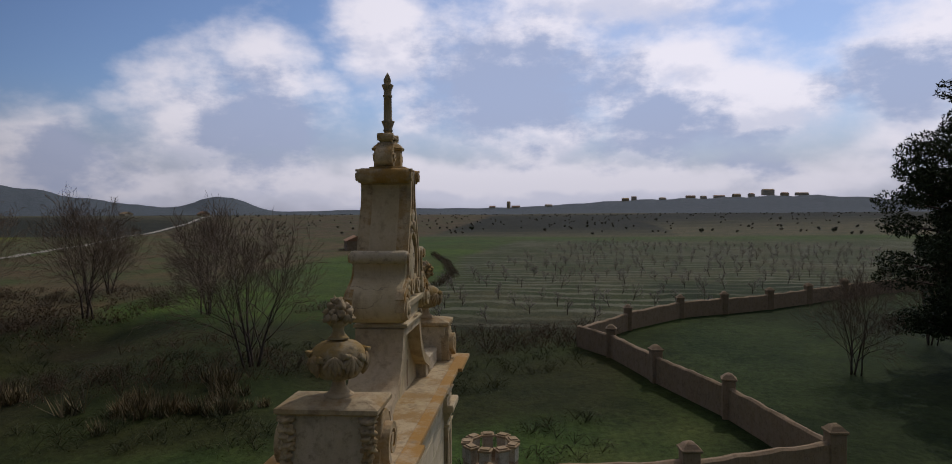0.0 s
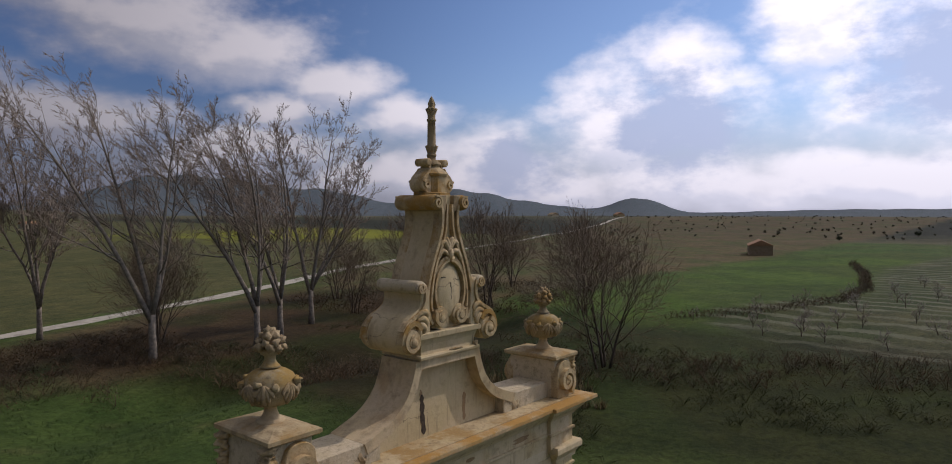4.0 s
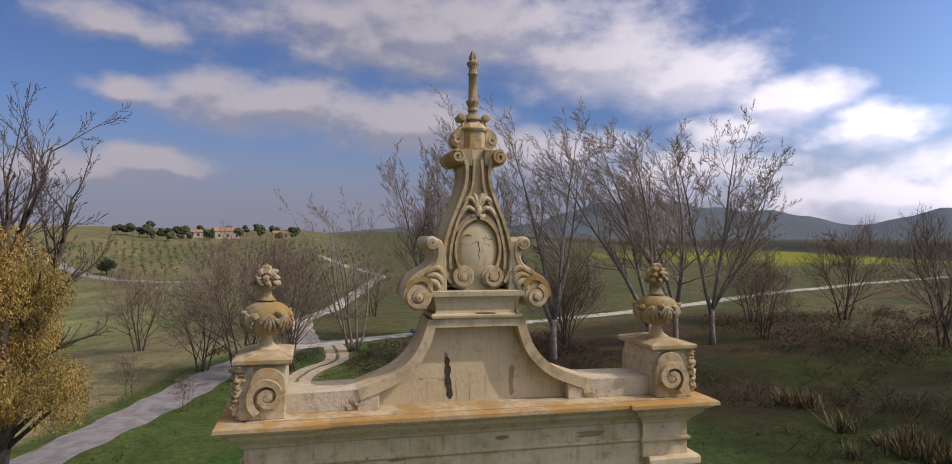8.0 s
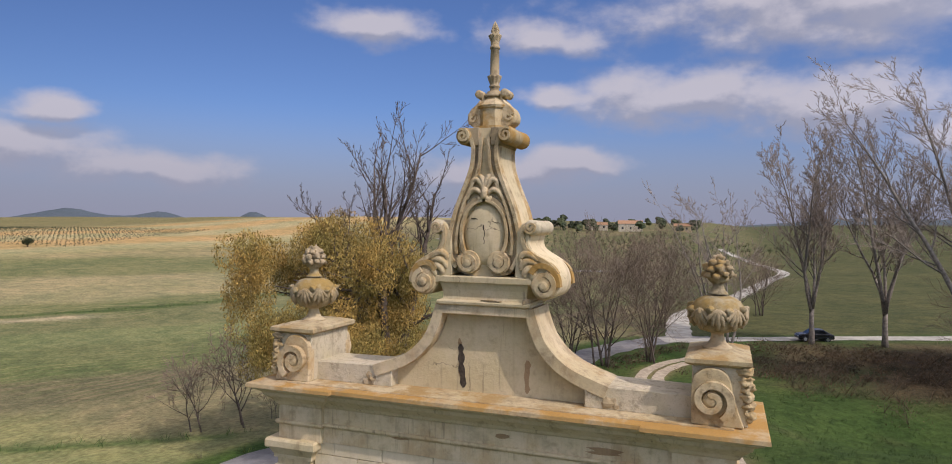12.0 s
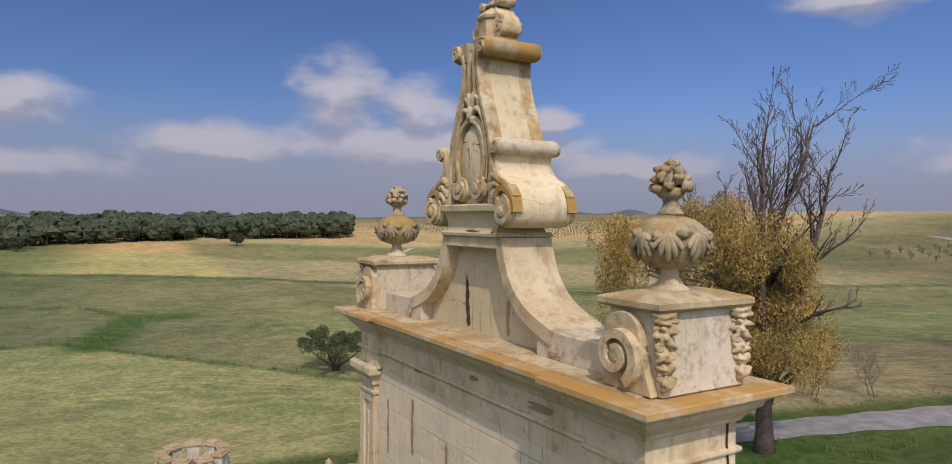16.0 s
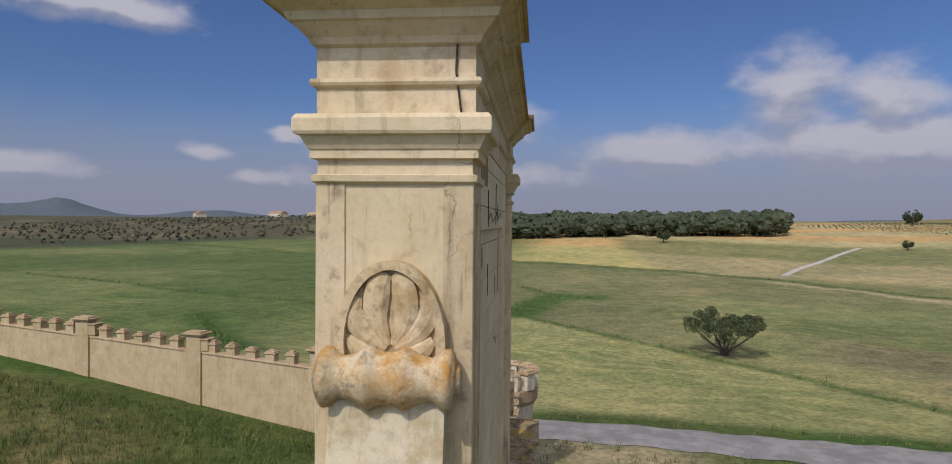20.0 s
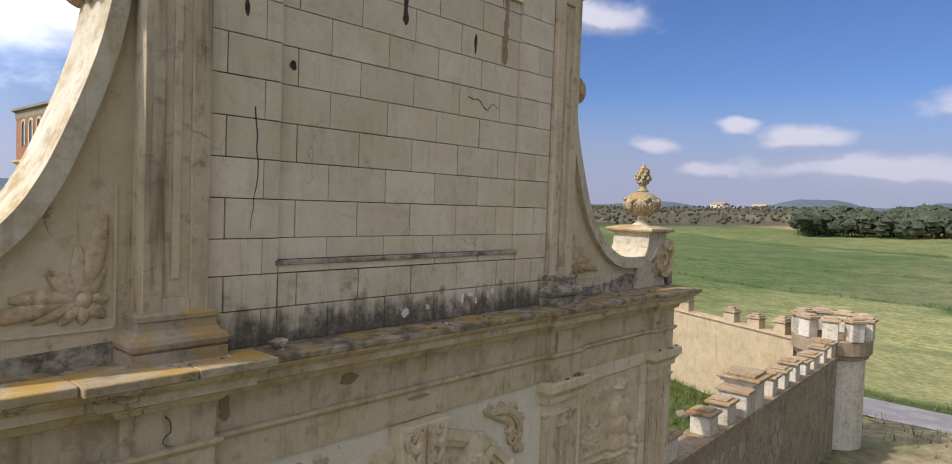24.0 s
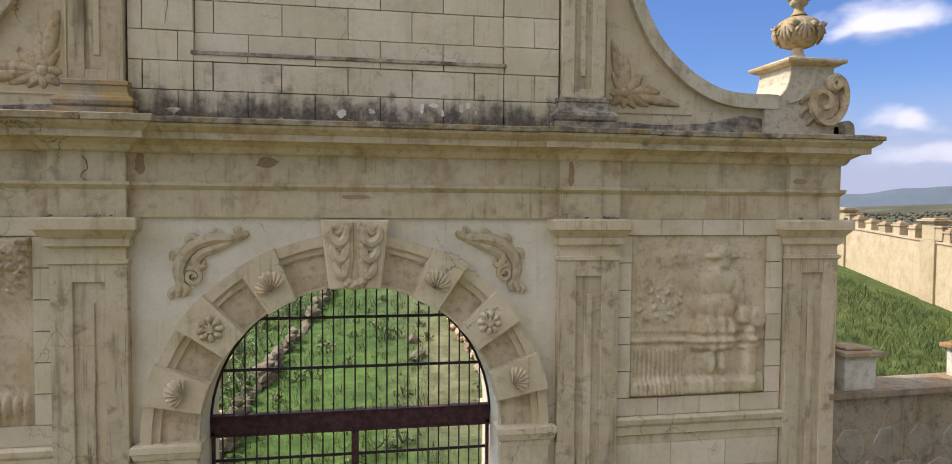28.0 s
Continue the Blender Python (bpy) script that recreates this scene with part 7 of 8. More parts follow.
for i, (x, y) in enumerate(((-1.7, -11.4), (-1.7, -10.1), (-17.5, -4.2), (-16.6, -4.8), (-14.2, 4.6), (-15.5, 8.2), (-13.0, 6.4), (-18.0, 5.0))):
    rock = tagged(new("field_stone", ROCKS[i % 5]), "loose field stone lying in the grass", "stone", "loose stones in the grass")
    rock.matrix_world = pose(x, y, ground_z(x, y) + 0.06, 0, 0, 50 * i)


# rounded facing stones let into the lower part of the wall by the gate
front = bpy.data.objects["wall_front_west"]
HEX_STONE = stone("dark_facing_stone", (0.34, 0.305, 0.24), (0.13, 0.115, 0.085), grime=0.6, grey=0.5, pits=0.6)
HEXES = []
for q in range(4):
    rr = random.Random(q)
    pts = [((0.25 + rr.uniform(-0.03, 0.03)) * math.cos(math.pi * (i + 0.5) / 3.5), (0.23 + rr.uniform(-0.03, 0.03)) * math.sin(math.pi * (i + 0.5) / 3.5)) for i in range(7)]
    HEXES.append(mesh_of(prism(pts, -0.03, 0.014, 0.01), HEX_STONE))
rr = random.Random(77)
for j in range(5):
    for i in range(13):
        x = -6.55 - 0.56 * i - (0.28 if j % 2 else 0.0)
        o = part("facing_stone", HEXES[rr.randrange(4)], None, front)
        o.matrix_basis = pose(x, 0.3 + 0.0298 * (x + 6.15) + 0.275, 2.32 - 0.47 * j, 0, rr.uniform(0, 360), 1.7)

# ---------------------------------------------------------------- trees
BARK_PALE = plain("pale_bark", (0.245, 0.21, 0.165), 0.3, 3.0, 0.9, 0.15, bump=0.5)
BARK_DARK = plain("dark_bark", (0.115, 0.088, 0.065), 0.3, 4.0, 0.9, 0.15, bump=0.5)
TWIG = plain("budding_twigs", (0.30, 0.24, 0.18), 0.25, 2.0, 0.9, 0.1)
ORCHARD_TWIG = plain("pale_orchard_twigs", (0.34, 0.29, 0.25), 0.25, 2.0, 0.9, 0.1)
DRY_TWIG = plain("grey_dry_twigs", (0.2, 0.15, 0.105), 0.25, 2.0, 0.9, 0.1)


def leaf_material(name, base, vary=0.5):
    m, n, s = material(name, 0.75, 0.25)
    r = n("ShaderNodeNewGeometry", out=8)
    pos = n("ShaderNodeNewGeometry")
    c = n.mix(r, rgb(*(v * (1 - vary) for v in base)), rgb(*(v * (1 + vary) for v in base)))
    c = n.tint(0.8, c, n.mix(n.band(n.noise(pos, 0.5, 3.0), 0.35, 0.65), rgb(0.7, 0.8, 0.7), rgb(1.25, 1.1, 0.9)))
    finish(n, s, c)
    s.inputs["Subsurface Weight"].default_value = 0.0
    return m


GOLD_LEAF = leaf_material("yellowing_leaves", (0.31, 0.215, 0.06), 0.45)
OLIVE_LEAF = leaf_material("olive_leaves", (0.075, 0.09, 0.04))
PINE_LEAF = leaf_material("pine_needles", (0.035, 0.05, 0.02))
WOOD_LEAF = leaf_material("pine_wood_needles", (0.045, 0.056, 0.03), 0.3)
DARK_LEAF = leaf_material("dark_foliage", (0.045, 0.055, 0.025))
SCRUB_LEAF = leaf_material("bramble_scrub", (0.098, 0.07, 0.042), 0.35)
VALE_LEAF = leaf_material("valley_trees", (0.07, 0.066, 0.042))
DITCH_LEAF = leaf_material("ditch_grass", (0.062, 0.068, 0.026), 0.35)
GRASS_LEAF = leaf_material("grass_blades", (0.085, 0.118, 0.028))
LAWN_LEAF = leaf_material("lawn_blades", (0.05, 0.082, 0.022), 0.4)
STRAW_LEAF = leaf_material("straw_tussock", (0.15, 0.12, 0.06))


def grow(r, heap, fine, p, d, length, radius, level, o):
    """Adds a branch and its side branches. o: the tree's habit."""
    k = 7 if level == 0 else 5 if level < 2 else 3 if level == 2 else 2
    pts, rad = [p.copy()], [radius]
    step = length / k
    for i in range(k):
        d = (d + Vector((r.gauss(0, 1), r.gauss(0, 1), r.gauss(0, 1))) * o["wander"] * (0.6 if level == 0 else 1) + Vector((0, 0, 1)) * o["up"] * (0.5 + 0.3 * level) * 0.3 + o["wind"] * 0.06 * (1 + level)).normalized()
        p = p + d * step
        pts.append(p.copy())
        rad.append(max(radius * (1 - (i + 1) / k * (0.86 if level == 0 else 0.82)), o["tip"]))
    v, f = sweep_tube(pts, rad, 8 if level == 0 else 5 if level == 1 else 3)
    (heap if level < 2 else fine).add(v, f)
    if level >= o["levels"]:
        return
    count, low = o["kids"][level], o["from"][min(level, 2)]
    for i in range(count):
        t = low + (1 - low) * (i + r.uniform(0.2, 0.9)) / count
        j = min(int(t * k), k - 1)
        q = pts[j].lerp(pts[j + 1], t * k - j)
        axis = (pts[j + 1] - pts[j]).normalized()
        side = axis.orthogonal().normalized()
        side.rotate(Matrix.Rotation(r.uniform(0, 6.283) + i * 2.4, 3, axis))
        a = radians(r.uniform(*o["angle"]))
        nd = axis * math.cos(a) + side * math.sin(a)
        grow(r, heap, fine, q, nd, length * r.uniform(*o["ratio"]) * (1.15 - 0.45 * t), max(rad[j] * o.get("thin", 0.62), o["tip"]), level + 1, o)


def bare_tree(seed, height, trunk_r, habit, bark, twig, name, label, group, stems=1):
    r = random.Random(seed)
    heap, fine = Heap(), Heap()
    for s in range(stems):
        d = Vector((r.uniform(-1, 1), r.uniform(-1, 1), 0)) * (0.0 if stems == 1 else 0.28) + Vector((0, 0, 1)) + habit["wind"] * 0.12
        base = Vector((r.uniform(-0.6, 0.6), r.uniform(-0.6, 0.6), -0.3)) if stems > 1 else Vector((0, 0, -0.3))
        grow(r, heap, fine, base, d.normalized(), height * (0.72 if stems == 1 else r.uniform(0.5, 0.64)), trunk_r * (1 if stems == 1 else r.uniform(0.55, 0.8)), 0, habit)
    t = thing(name, label, "tree", group=group)
    part("trunk", heap.mesh(bark, True), None, t)
    part("branchwork", fine.mesh(twig), None, t)
    return t


def forked_tree(seed, height, trunk_r, habit, leaders, bark, twig, name, label, group):
    """A short bole that forks into long leaders, all swept by the wind; leaders: lean along the wind, lean across it, length."""
    r = random.Random(seed)
    heap, fine = Heap(), Heap()
    along = habit["wind"].normalized()
    across = Vector((-along.y, along.x, 0))
    fork = height * 0.17
    bole = [Vector((0, 0, -0.3)), Vector((0.02, 0, fork * 0.35)), Vector((-0.05, 0.03, fork * 0.7)), Vector((0, 0, fork))]
    v, f = sweep_tube(bole, [trunk_r * 1.35, trunk_r, trunk_r * 0.9, trunk_r * 0.85], 9)
    heap.add(v, f)
    for i, (la, lc, length) in enumerate(leaders):
        d = (Vector((0, 0, 1)) + along * la + across * lc).normalized()
        start = bole[2].lerp(bole[3], 0.4 + 0.6 * i / max(1, len(leaders) - 1))
        grow(r, heap, fine, start, d, height * length, trunk_r * (0.8 - 0.06 * i), 0, habit)
    t = thing(name, label, "tree", group=group)
    part("trunk", heap.mesh(bark, True), None, t)
    part("branchwork", fine.mesh(twig), None, t)
    return t


WIND = Vector((-0.85, 0.35, 0.0))
TALL = dict(wander=0.12, up=0.42, wind=WIND * 0.4, tip=0.015, levels=4, kids=[15, 8, 7, 5], thin=0.42, **{"from": [0.2, 0.15, 0.1, 0.1]}, angle=(24, 60), ratio=(0.26, 0.42))
ROUND = dict(wander=0.1, up=0.15, wind=WIND * 0.05, tip=0.01, thin=0.5, levels=4, kids=[10, 6, 4, 3], **{"from": [0.12, 0.2, 0.15, 0.1]}, angle=(22, 50), ratio=(0.5, 0.7))
SMALL = dict(wander=0.12, up=0.25, wind=WIND * 0.05, tip=0.014, levels=3, kids=[6, 4, 3], **{"from": [0.25, 0.2, 0.2]}, angle=(28, 60), ratio=(0.5, 0.75))
DEAD = dict(wander=0.14, up=0.3, wind=Vector((0.3, 0.1, 0)) * 0.2, tip=0.02, levels=3, kids=[7, 5, 4], **{"from": [0.35, 0.2, 0.2]}, angle=(20, 50), ratio=(0.45, 0.72))


def stand(ob, x, y, yaw=0.0, size=1.0):
    ob.matrix_world = pose(x, y, ground_z(x, y), 0, 0, yaw) @ Matrix.Scale(size, 4)


def again(ob, x, y, yaw=0.0, size=1.0):
    c = copy_thing(ob, Matrix())
    stand(c, x, y, yaw, size)
    return c


G = "bare trees along the stream"
tall_a = forked_tree(11, 31.0, 0.4, TALL | dict(wind=WIND * 0.75), [(0.34, 0.05, 0.82), (0.12, -0.1, 0.8), (-0.12, 0.12, 0.72), (-0.3, -0.15, 0.6)], BARK_PALE, TWIG, "plane_tree", "tall pale-barked bare tree bent by the wind", G)
stand(tall_a, 23.0, 59.5, 0, 0.9)
tall_b = forked_tree(12, 28.0, 0.38, TALL | dict(wind=WIND * 0.8), [(0.3, 0.1, 0.8), (0.12, -0.12, 0.8), (0.0, 0.2, 0.72), (-0.22, -0.05, 0.62)], BARK_PALE, TWIG, "plane_tree", "tall pale-barked bare tree with budding twigs", G)
stand(tall_b, 33.2, 57.4, 0, 0.92)
again(tall_b, 38.4, 60.8, 24, 0.88)
tall_c = forked_tree(13, 25.0, 0.3, TALL | dict(wind=WIND * 0.25, up=0.7), [(0.1, 0.0, 0.84), (0.22, 0.14, 0.74), (-0.2, -0.1, 0.76), (0.0, -0.26, 0.66), (-0.3, 0.2, 0.6)], BARK_PALE, TWIG, "plane_tree", "slender pale-barked bare tree with budding twigs", G)
stand(tall_c, 12.6, 82.4)
again(tall_c, 20.4, 82.5, 80, 1.02)
tall_d = forked_tree(18, 26.0, 0.34, TALL | dict(wind=WIND * 0.1, up=0.35, wander=0.1), [(0.25, 0.0, 0.78), (-0.12, 0.15, 0.8), (-0.5, -0.1, 0.72), (-0.85, 0.1, 0.62)], BARK_PALE, TWIG, "plane_tree", "pale bare tree spreading wide over the lane", G)
stand(tall_d, 45.5, 64.5)
multi = bare_tree(14, 30.0, 0.3, TALL | dict(kids=[8, 5, 5, 4], wind=WIND * 0.3), BARK_PALE, TWIG, "plane_tree", "cluster of pale bare stems with a broad crown of twigs", G, 6)
stand(multi, 2.6, 75.5)
round_a = bare_tree(21, 15.5, 0.17, ROUND, BARK_DARK, DRY_TWIG, "bare_tree", "dark rounded bare tree in rough grass", "dark bare trees in the scrub", 4)
stand(round_a, 46.5, 23.0, 0, 1.15)
again(round_a, 69, 54, 100, 1.25)
again(round_a, 76, 76.5, 210, 1.2)
again(round_a, 71, 39.5, 300, 1.05)
again(round_a, -9.2, 61.0, 40, 1.2)
again(round_a, -4.6, 64.6, 150, 1.05)
again(round_a, -13.5, 66.5, 250, 0.9)
again(round_a, 88, 64, 60, 1.0)
again(round_a, 30, 74, 300, 1.05)
again(round_a, 62, 80, 20, 1.0)
again(round_a, 54, 66, 170, 0.8)
again(round_a, 27.5, 68, 80, 0.85)
again(round_a, -6, 92, 20, 1.2)
again(round_a, 8, 112, 20, 0.9)
again(round_a, -24, 84, 75, 0.9)
thin = bare_tree(31, 7.0, 0.11, SMALL | dict(levels=4, kids=[7, 4, 3, 2]), BARK_DARK, DRY_TWIG, "sapling", "thin bare sapling beside the road", "bare saplings by the road", 2)
stand(thin, -31.0, 32.5, 0, 1.35)
for x, y, a, k in ((-33.4, 30.2, 50, 1.05), (-28.2, 37.6, 120, 1.0), (-24.4, 45.5, 200, 0.7), (-30.0, 35.0, 300, 0.5), (-22.5, 50.0, 20, 0.7), (-18.5, 57, 80, 0.7), (-12.5, 50, 80, 0.55)):
    again(thin, x, y, a, k)

# shrubs and undergrowth round the stems
def leaf_cloud(r, heap, c, size, count, leaf, droop=0.0):
    """Loose leaf blades scattered through an ellipsoid, denser towards its skin."""
    for _ in range(count):
        v = Vector((r.gauss(0, 1), r.gauss(0, 1), r.gauss(0, 1))).normalized() * r.uniform(0.35, 1.0) ** 0.5
        p = Vector((c[0] + v.x * size[0], c[1] + v.y * size[1], c[2] + v.z * size[2]))
        a = Vector((r.gauss(0, 1), r.gauss(0, 1), r.gauss(0, 1) - droop)).normalized()
        b = a.orthogonal().normalized()
        b.rotate(Matrix.Rotation(r.uniform(0, 6.28), 3, a))
        l, w = leaf[0] * r.uniform(0.6, 1.3), leaf[1] * r.uniform(0.6, 1.3)
        heap.add([p - a * l / 2, p + b * w / 2, p + a * l / 2, p - b * w / 2], [(0, 1, 2, 3)])


# the big tree by the road: yellowing foliage below, dead crown above
r = random.Random(7)
road_tree = forked_tree(41, 19.5, 0.5, DEAD | dict(kids=[12, 7, 5, 2], levels=4, tip=0.013, wind=Vector((0.1, 0.04, 0)), thin=0.5, ratio=(0.24, 0.44), wander=0.1, up=0.45, angle=(22, 55)), [(0.3, 0.15, 0.72), (0.05, -0.25, 0.74), (-0.25, 0.2, 0.84), (-0.05, 0.35, 0.8), (-0.4, -0.1, 0.6)], BARK_DARK, BARK_DARK, "roadside_tree", "large tree with yellowing foliage and dead bare top", "")
crown = Heap()
lobes = [(r.uniform(0, 6.283), r.uniform(1.5, 5.8), r.uniform(5.5, 13.4), r.uniform(1.6, 2.8)) for _ in range(32)] + [(i * 1.05, 5.6, 6.2 + (i % 3), 2.0) for i in range(6)]
for a, reach, h, size in lobes:
    for _ in range(7):
        d = Vector((r.gauss(0, 1), r.gauss(0, 1), r.gauss(0, 0.8))).normalized() * size * r.uniform(0.2, 0.9)
        leaf_cloud(r, crown, (reach * math.cos(a) + d.x - 2.2, reach * math.sin(a) + d.y - 1.6, h + d.z), (0.95, 0.95, 1.25), 600, (0.2, 0.056), 1.5)
part("foliage", crown.mesh(GOLD_LEAF), None, road_tree, "drooping yellow-green leaves")
stand(road_tree, -17.8, 30.1, 0)
for i in range(14):
    a = i * 0.45
    v, f = sweep_tube([(0, 0, 3 + 0.5 * i), (2.2 * math.cos(a), 2.2 * math.sin(a), 5 + 0.5 * i), (5.0 * math.cos(a) - 1.6, 5.0 * math.sin(a) - 1.2, 6 + 0.5 * i)], [0.16, 0.1, 0.03], 5)
    part("limb", from_lists(v, f, BARK_DARK, True), None, road_tree)

olive = thing("olive_tree", "small round olive tree alone in a field", "tree")
trunk, crown = Heap(), Heap()
for i in range(7):
    a = i * 0.9 + 0.2
    reach = 1.6 + 1.5 * ((i * 3) % 4) / 3
    v, f = sweep_tube([(0.15 * math.cos(a), 0.15 * math.sin(a), -0.2), (0.35 * math.cos(a), 0.35 * math.sin(a), 0.5), (0.55 * reach * math.cos(a), 0.55 * reach * math.sin(a), 1.5), (reach * math.cos(a), reach * math.sin(a), 2.7)], [0.17, 0.13, 0.09, 0.04], 6)
    trunk.add(v, f)
for i in range(92):
    a, q = r.uniform(0, 6.283), r.uniform(0, 1) ** 0.5
    leaf_cloud(r, crown, (4.1 * q * math.cos(a), 3.7 * q * math.sin(a), 2.75 + 0.4 * math.sin(2 * a) + 1.35 * r.uniform(-0.75, 1) * math.sqrt(1.05 - q * q)), (r.uniform(0.4, 0.75), r.uniform(0.4, 0.75), r.uniform(0.3, 0.5)), 170, (0.24, 0.09))
part("trunk", trunk.mesh(BARK_DARK, True), None, olive)
part("crown", crown.mesh(OLIVE_LEAF), None, olive)
stand(olive, -60.5, 19.2)

pine = thing("pine_tree", "tall dark pine standing in the paddock", "tree")
r = random.Random(77)
trunk, crown = Heap(), Heap()
v, f = sweep_tube([(0, 0, -0.5), (0.3, 0.2, 6), (0.1, 0.5, 13), (0.4, 0.2, 21)], [0.5, 0.42, 0.3, 0.08], 9)
trunk.add(v, f)
for i in range(210):
    h = r.uniform(3.0, 22.0)
    a = r.uniform(0, 6.283)
    reach = 6.8 * math.sin(math.pi * min(1.0, (h + 3.5) / 27)) ** 0.8 * r.uniform(0.15, 1.0)
    e = Vector((reach * math.cos(a), reach * math.sin(a), h))
    v, f = sweep_tube([(0.2, 0.2, h - 1.2), e * 0.6 + Vector((0, 0, h * 0.4 - 0.4)), e], [0.12, 0.08, 0.02], 4)
    trunk.add(v, f)
    leaf_cloud(r, crown, e, (1.6, 1.6, 1.0), 420, (0.4, 0.13))
part("trunk", trunk.mesh(BARK_DARK, True), None, pine)
part("crown", crown.mesh(PINE_LEAF), None, pine)
stand(pine, 48.3, -38.6, 0, 1.08)
for x, y, k in ((58, -40, 0.3), (47, -28, 0.28)):
    again(round_a, x, y, 30 + x, 0.7)

# round field trees far off
field_tree = thing("field_tree", "dark round tree standing alone in the fields", "tree", group="lone field trees")
crown = Heap()
for i in range(30):
    d = Vector((r.gauss(0, 1), r.gauss(0, 1), r.gauss(0, 0.8))).normalized()
    leaf_cloud(r, crown, (d.x * 1.9, d.y * 1.9, 3.2 + d.z * 1.6), (1.0, 1.0, 0.9), 60, (0.5, 0.28))
v, f = sweep_tube([(0, 0, -0.3), (0.05, 0, 1.5), (0, 0.1, 3.2)], [0.25, 0.2, 0.12], 7)
part("trunk", from_lists(v, f, BARK_DARK, True), None, field_tree)
part("crown", crown.mesh(DARK_LEAF), None, field_tree)
stand(field_tree, -69, 234, 0, 1.15)
for x, y, k in ((-304, 164, 1.4), (-243, 46, 0.95), (-203, 110, 0.6), (-225, 155, 0.7), (-255, -20, 0.9), (-330, 200, 1.0), (95, 330, 1.0), (330, 60, 0.5), (360, -90, 0.5), (340, -150, 0.5), (420, 40, 0.6)):
    again(field_tree, x, y, x * 3.0, k)

# orchard of small leafless trees
orchard = bare_tree(51, 2.9, 0.08, SMALL, BARK_DARK, ORCHARD_TWIG, "orchard_tree", "small vase-shaped bare orchard tree", "orchard trees in rows")
stand(orchard, 70.0, 12.0)
orchard_b = bare_tree(52, 2.6, 0.08, SMALL, BARK_DARK, ORCHARD_TWIG, "orchard_tree", "small vase-shaped bare orchard tree", "orchard trees in rows")
stand(orchard_b, 77.0, 10.0)
count = 0
for i in range(24):
    for j in range(16):
        x = 68 + 5.25 * i * (1 + 0.02 * i) + r.uniform(-0.5, 0.5)
        y = 22 - 6.2 * j - 0.25 * (x - 70) + (3.1 if i % 2 else 0.0) + r.uniform(-0.9, 0.9)
        inside_paddock = y < -0.9 * (x - 56) - 6 + 0 and x < 98
        if r.random() < 0.12 or inside_paddock or count > 280 or (i + j) == 0:
            continue
        again(orchard if (i * 5 + j) % 2 else orchard_b, x, y, r.uniform(0, 360), r.uniform(0.65, 1.0))
        count += 1

# pine wood and scrub belts far to the west: countless, so each is one mesh
def wood(name, spots, size, mat, label, seed, per=3):
    r = random.Random(seed)
    heap = Heap()
    tmpl = []
    for q in range(5):
        bm = lump((0, 0, 0), (1, 1, 0.85), 100 + q + seed, 0.45, 2)
        tmpl.append(([v.co.copy() for v in bm.verts], [tuple(v.index for v in f.verts) for f in bm.faces]))
        bm.free()
    for x, y in spots:
        g = ground_z(x, y)
        h = size * r.uniform(0.75, 1.2)
        for _ in range(per):
            vs, fs = tmpl[r.randrange(5)]
            c = Vector((x + r.uniform(-0.22, 0.22) * h, y + r.uniform(-0.22, 0.22) * h, g + h * r.uniform(0.35, 0.78)))
            k = h * r.uniform(0.2, 0.32)
            heap.add([c + v * k for v in vs], fs)
            leaf_cloud(r, heap, c, (k * 1.15, k * 1.15, k), 16, (k * 0.5, k * 0.3))
        v, f = sweep_tube([(x, y, g - 0.5), (x, y, g + h * 0.6)], [0.02 * h, 0.012 * h], 4)
        heap.add(v, f)
    return tagged(new(name, heap.mesh(mat)), label, "trees", kind="stuff")


def spread(yaw0, yaw1, d0, d1, k, seed):
    r = random.Random(seed)
    out = []
    for _ in range(k):
        a, d = radians(r.uniform(yaw0, yaw1)), r.uniform(d0, d1)
        out.append((-d * math.sin(a), d * math.cos(a)))
    return out


wood("pine_wood", spread(70, 94, 270, 345, 620, 3) + spread(94, 105.5, 262, 335, 250, 4), 7.8, WOOD_LEAF, "dense dark pine wood along the ridge", 3)
wood("valley_trees", spread(104, 152, 335, 760, 1200, 5), 2.7, VALE_LEAF, "dark scattered trees in the far valley", 5, 2)
wood("hill_trees", spread(2, 16, 352, 410, 38, 6), 6.5, DARK_LEAF, "dark trees round a farm on the hill", 6)
wood("plain_trees", spread(-118, -62, 340, 1150, 520, 8), 2.1, VALE_LEAF, "scattered trees and hedges across the plain", 8, 2)

# undergrowth: brambles in the ditch, tussocks, grass
def clumps(name, spots, mat, label, blades, size, seed, flat=0.5):
    r = random.Random(seed)
    heap = Heap()
    for x, y, k in spots:
        g = ground_z(x, y)
        for _ in range(blades):
            a = r.uniform(0, 6.283)
            q = r.uniform(0, 1) ** 0.5 * 0.5 * size * k
            p = Vector((x + q * math.cos(a), y + q * math.sin(a), g - 0.03))
            lean = Vector((r.gauss(0, flat), r.gauss(0, flat), 1)).normalized() * size * k * r.uniform(0.5, 1.1)
            w = Vector((-lean.y, lean.x, 0.1)).normalized() * size * k * 0.03
            heap.add([p - w, p + w, p + lean * 0.6 + w * 0.8, p + lean], [(0, 1, 2, 3)])
    return tagged(new(name, heap.mesh(mat)), label, "undergrowth", kind="stuff")


def scatter(k, x0, x1, y0, y1, seed, test=None, lo=0.6, hi=1.3):
    r = random.Random(seed)
    out = []
    for _ in range(k):
        x, y = r.uniform(x0, x1), r.uniform(y0, y1)
        if test is None or test(x, y):
            out.append((x, y, r.uniform(lo, hi)))
    return out


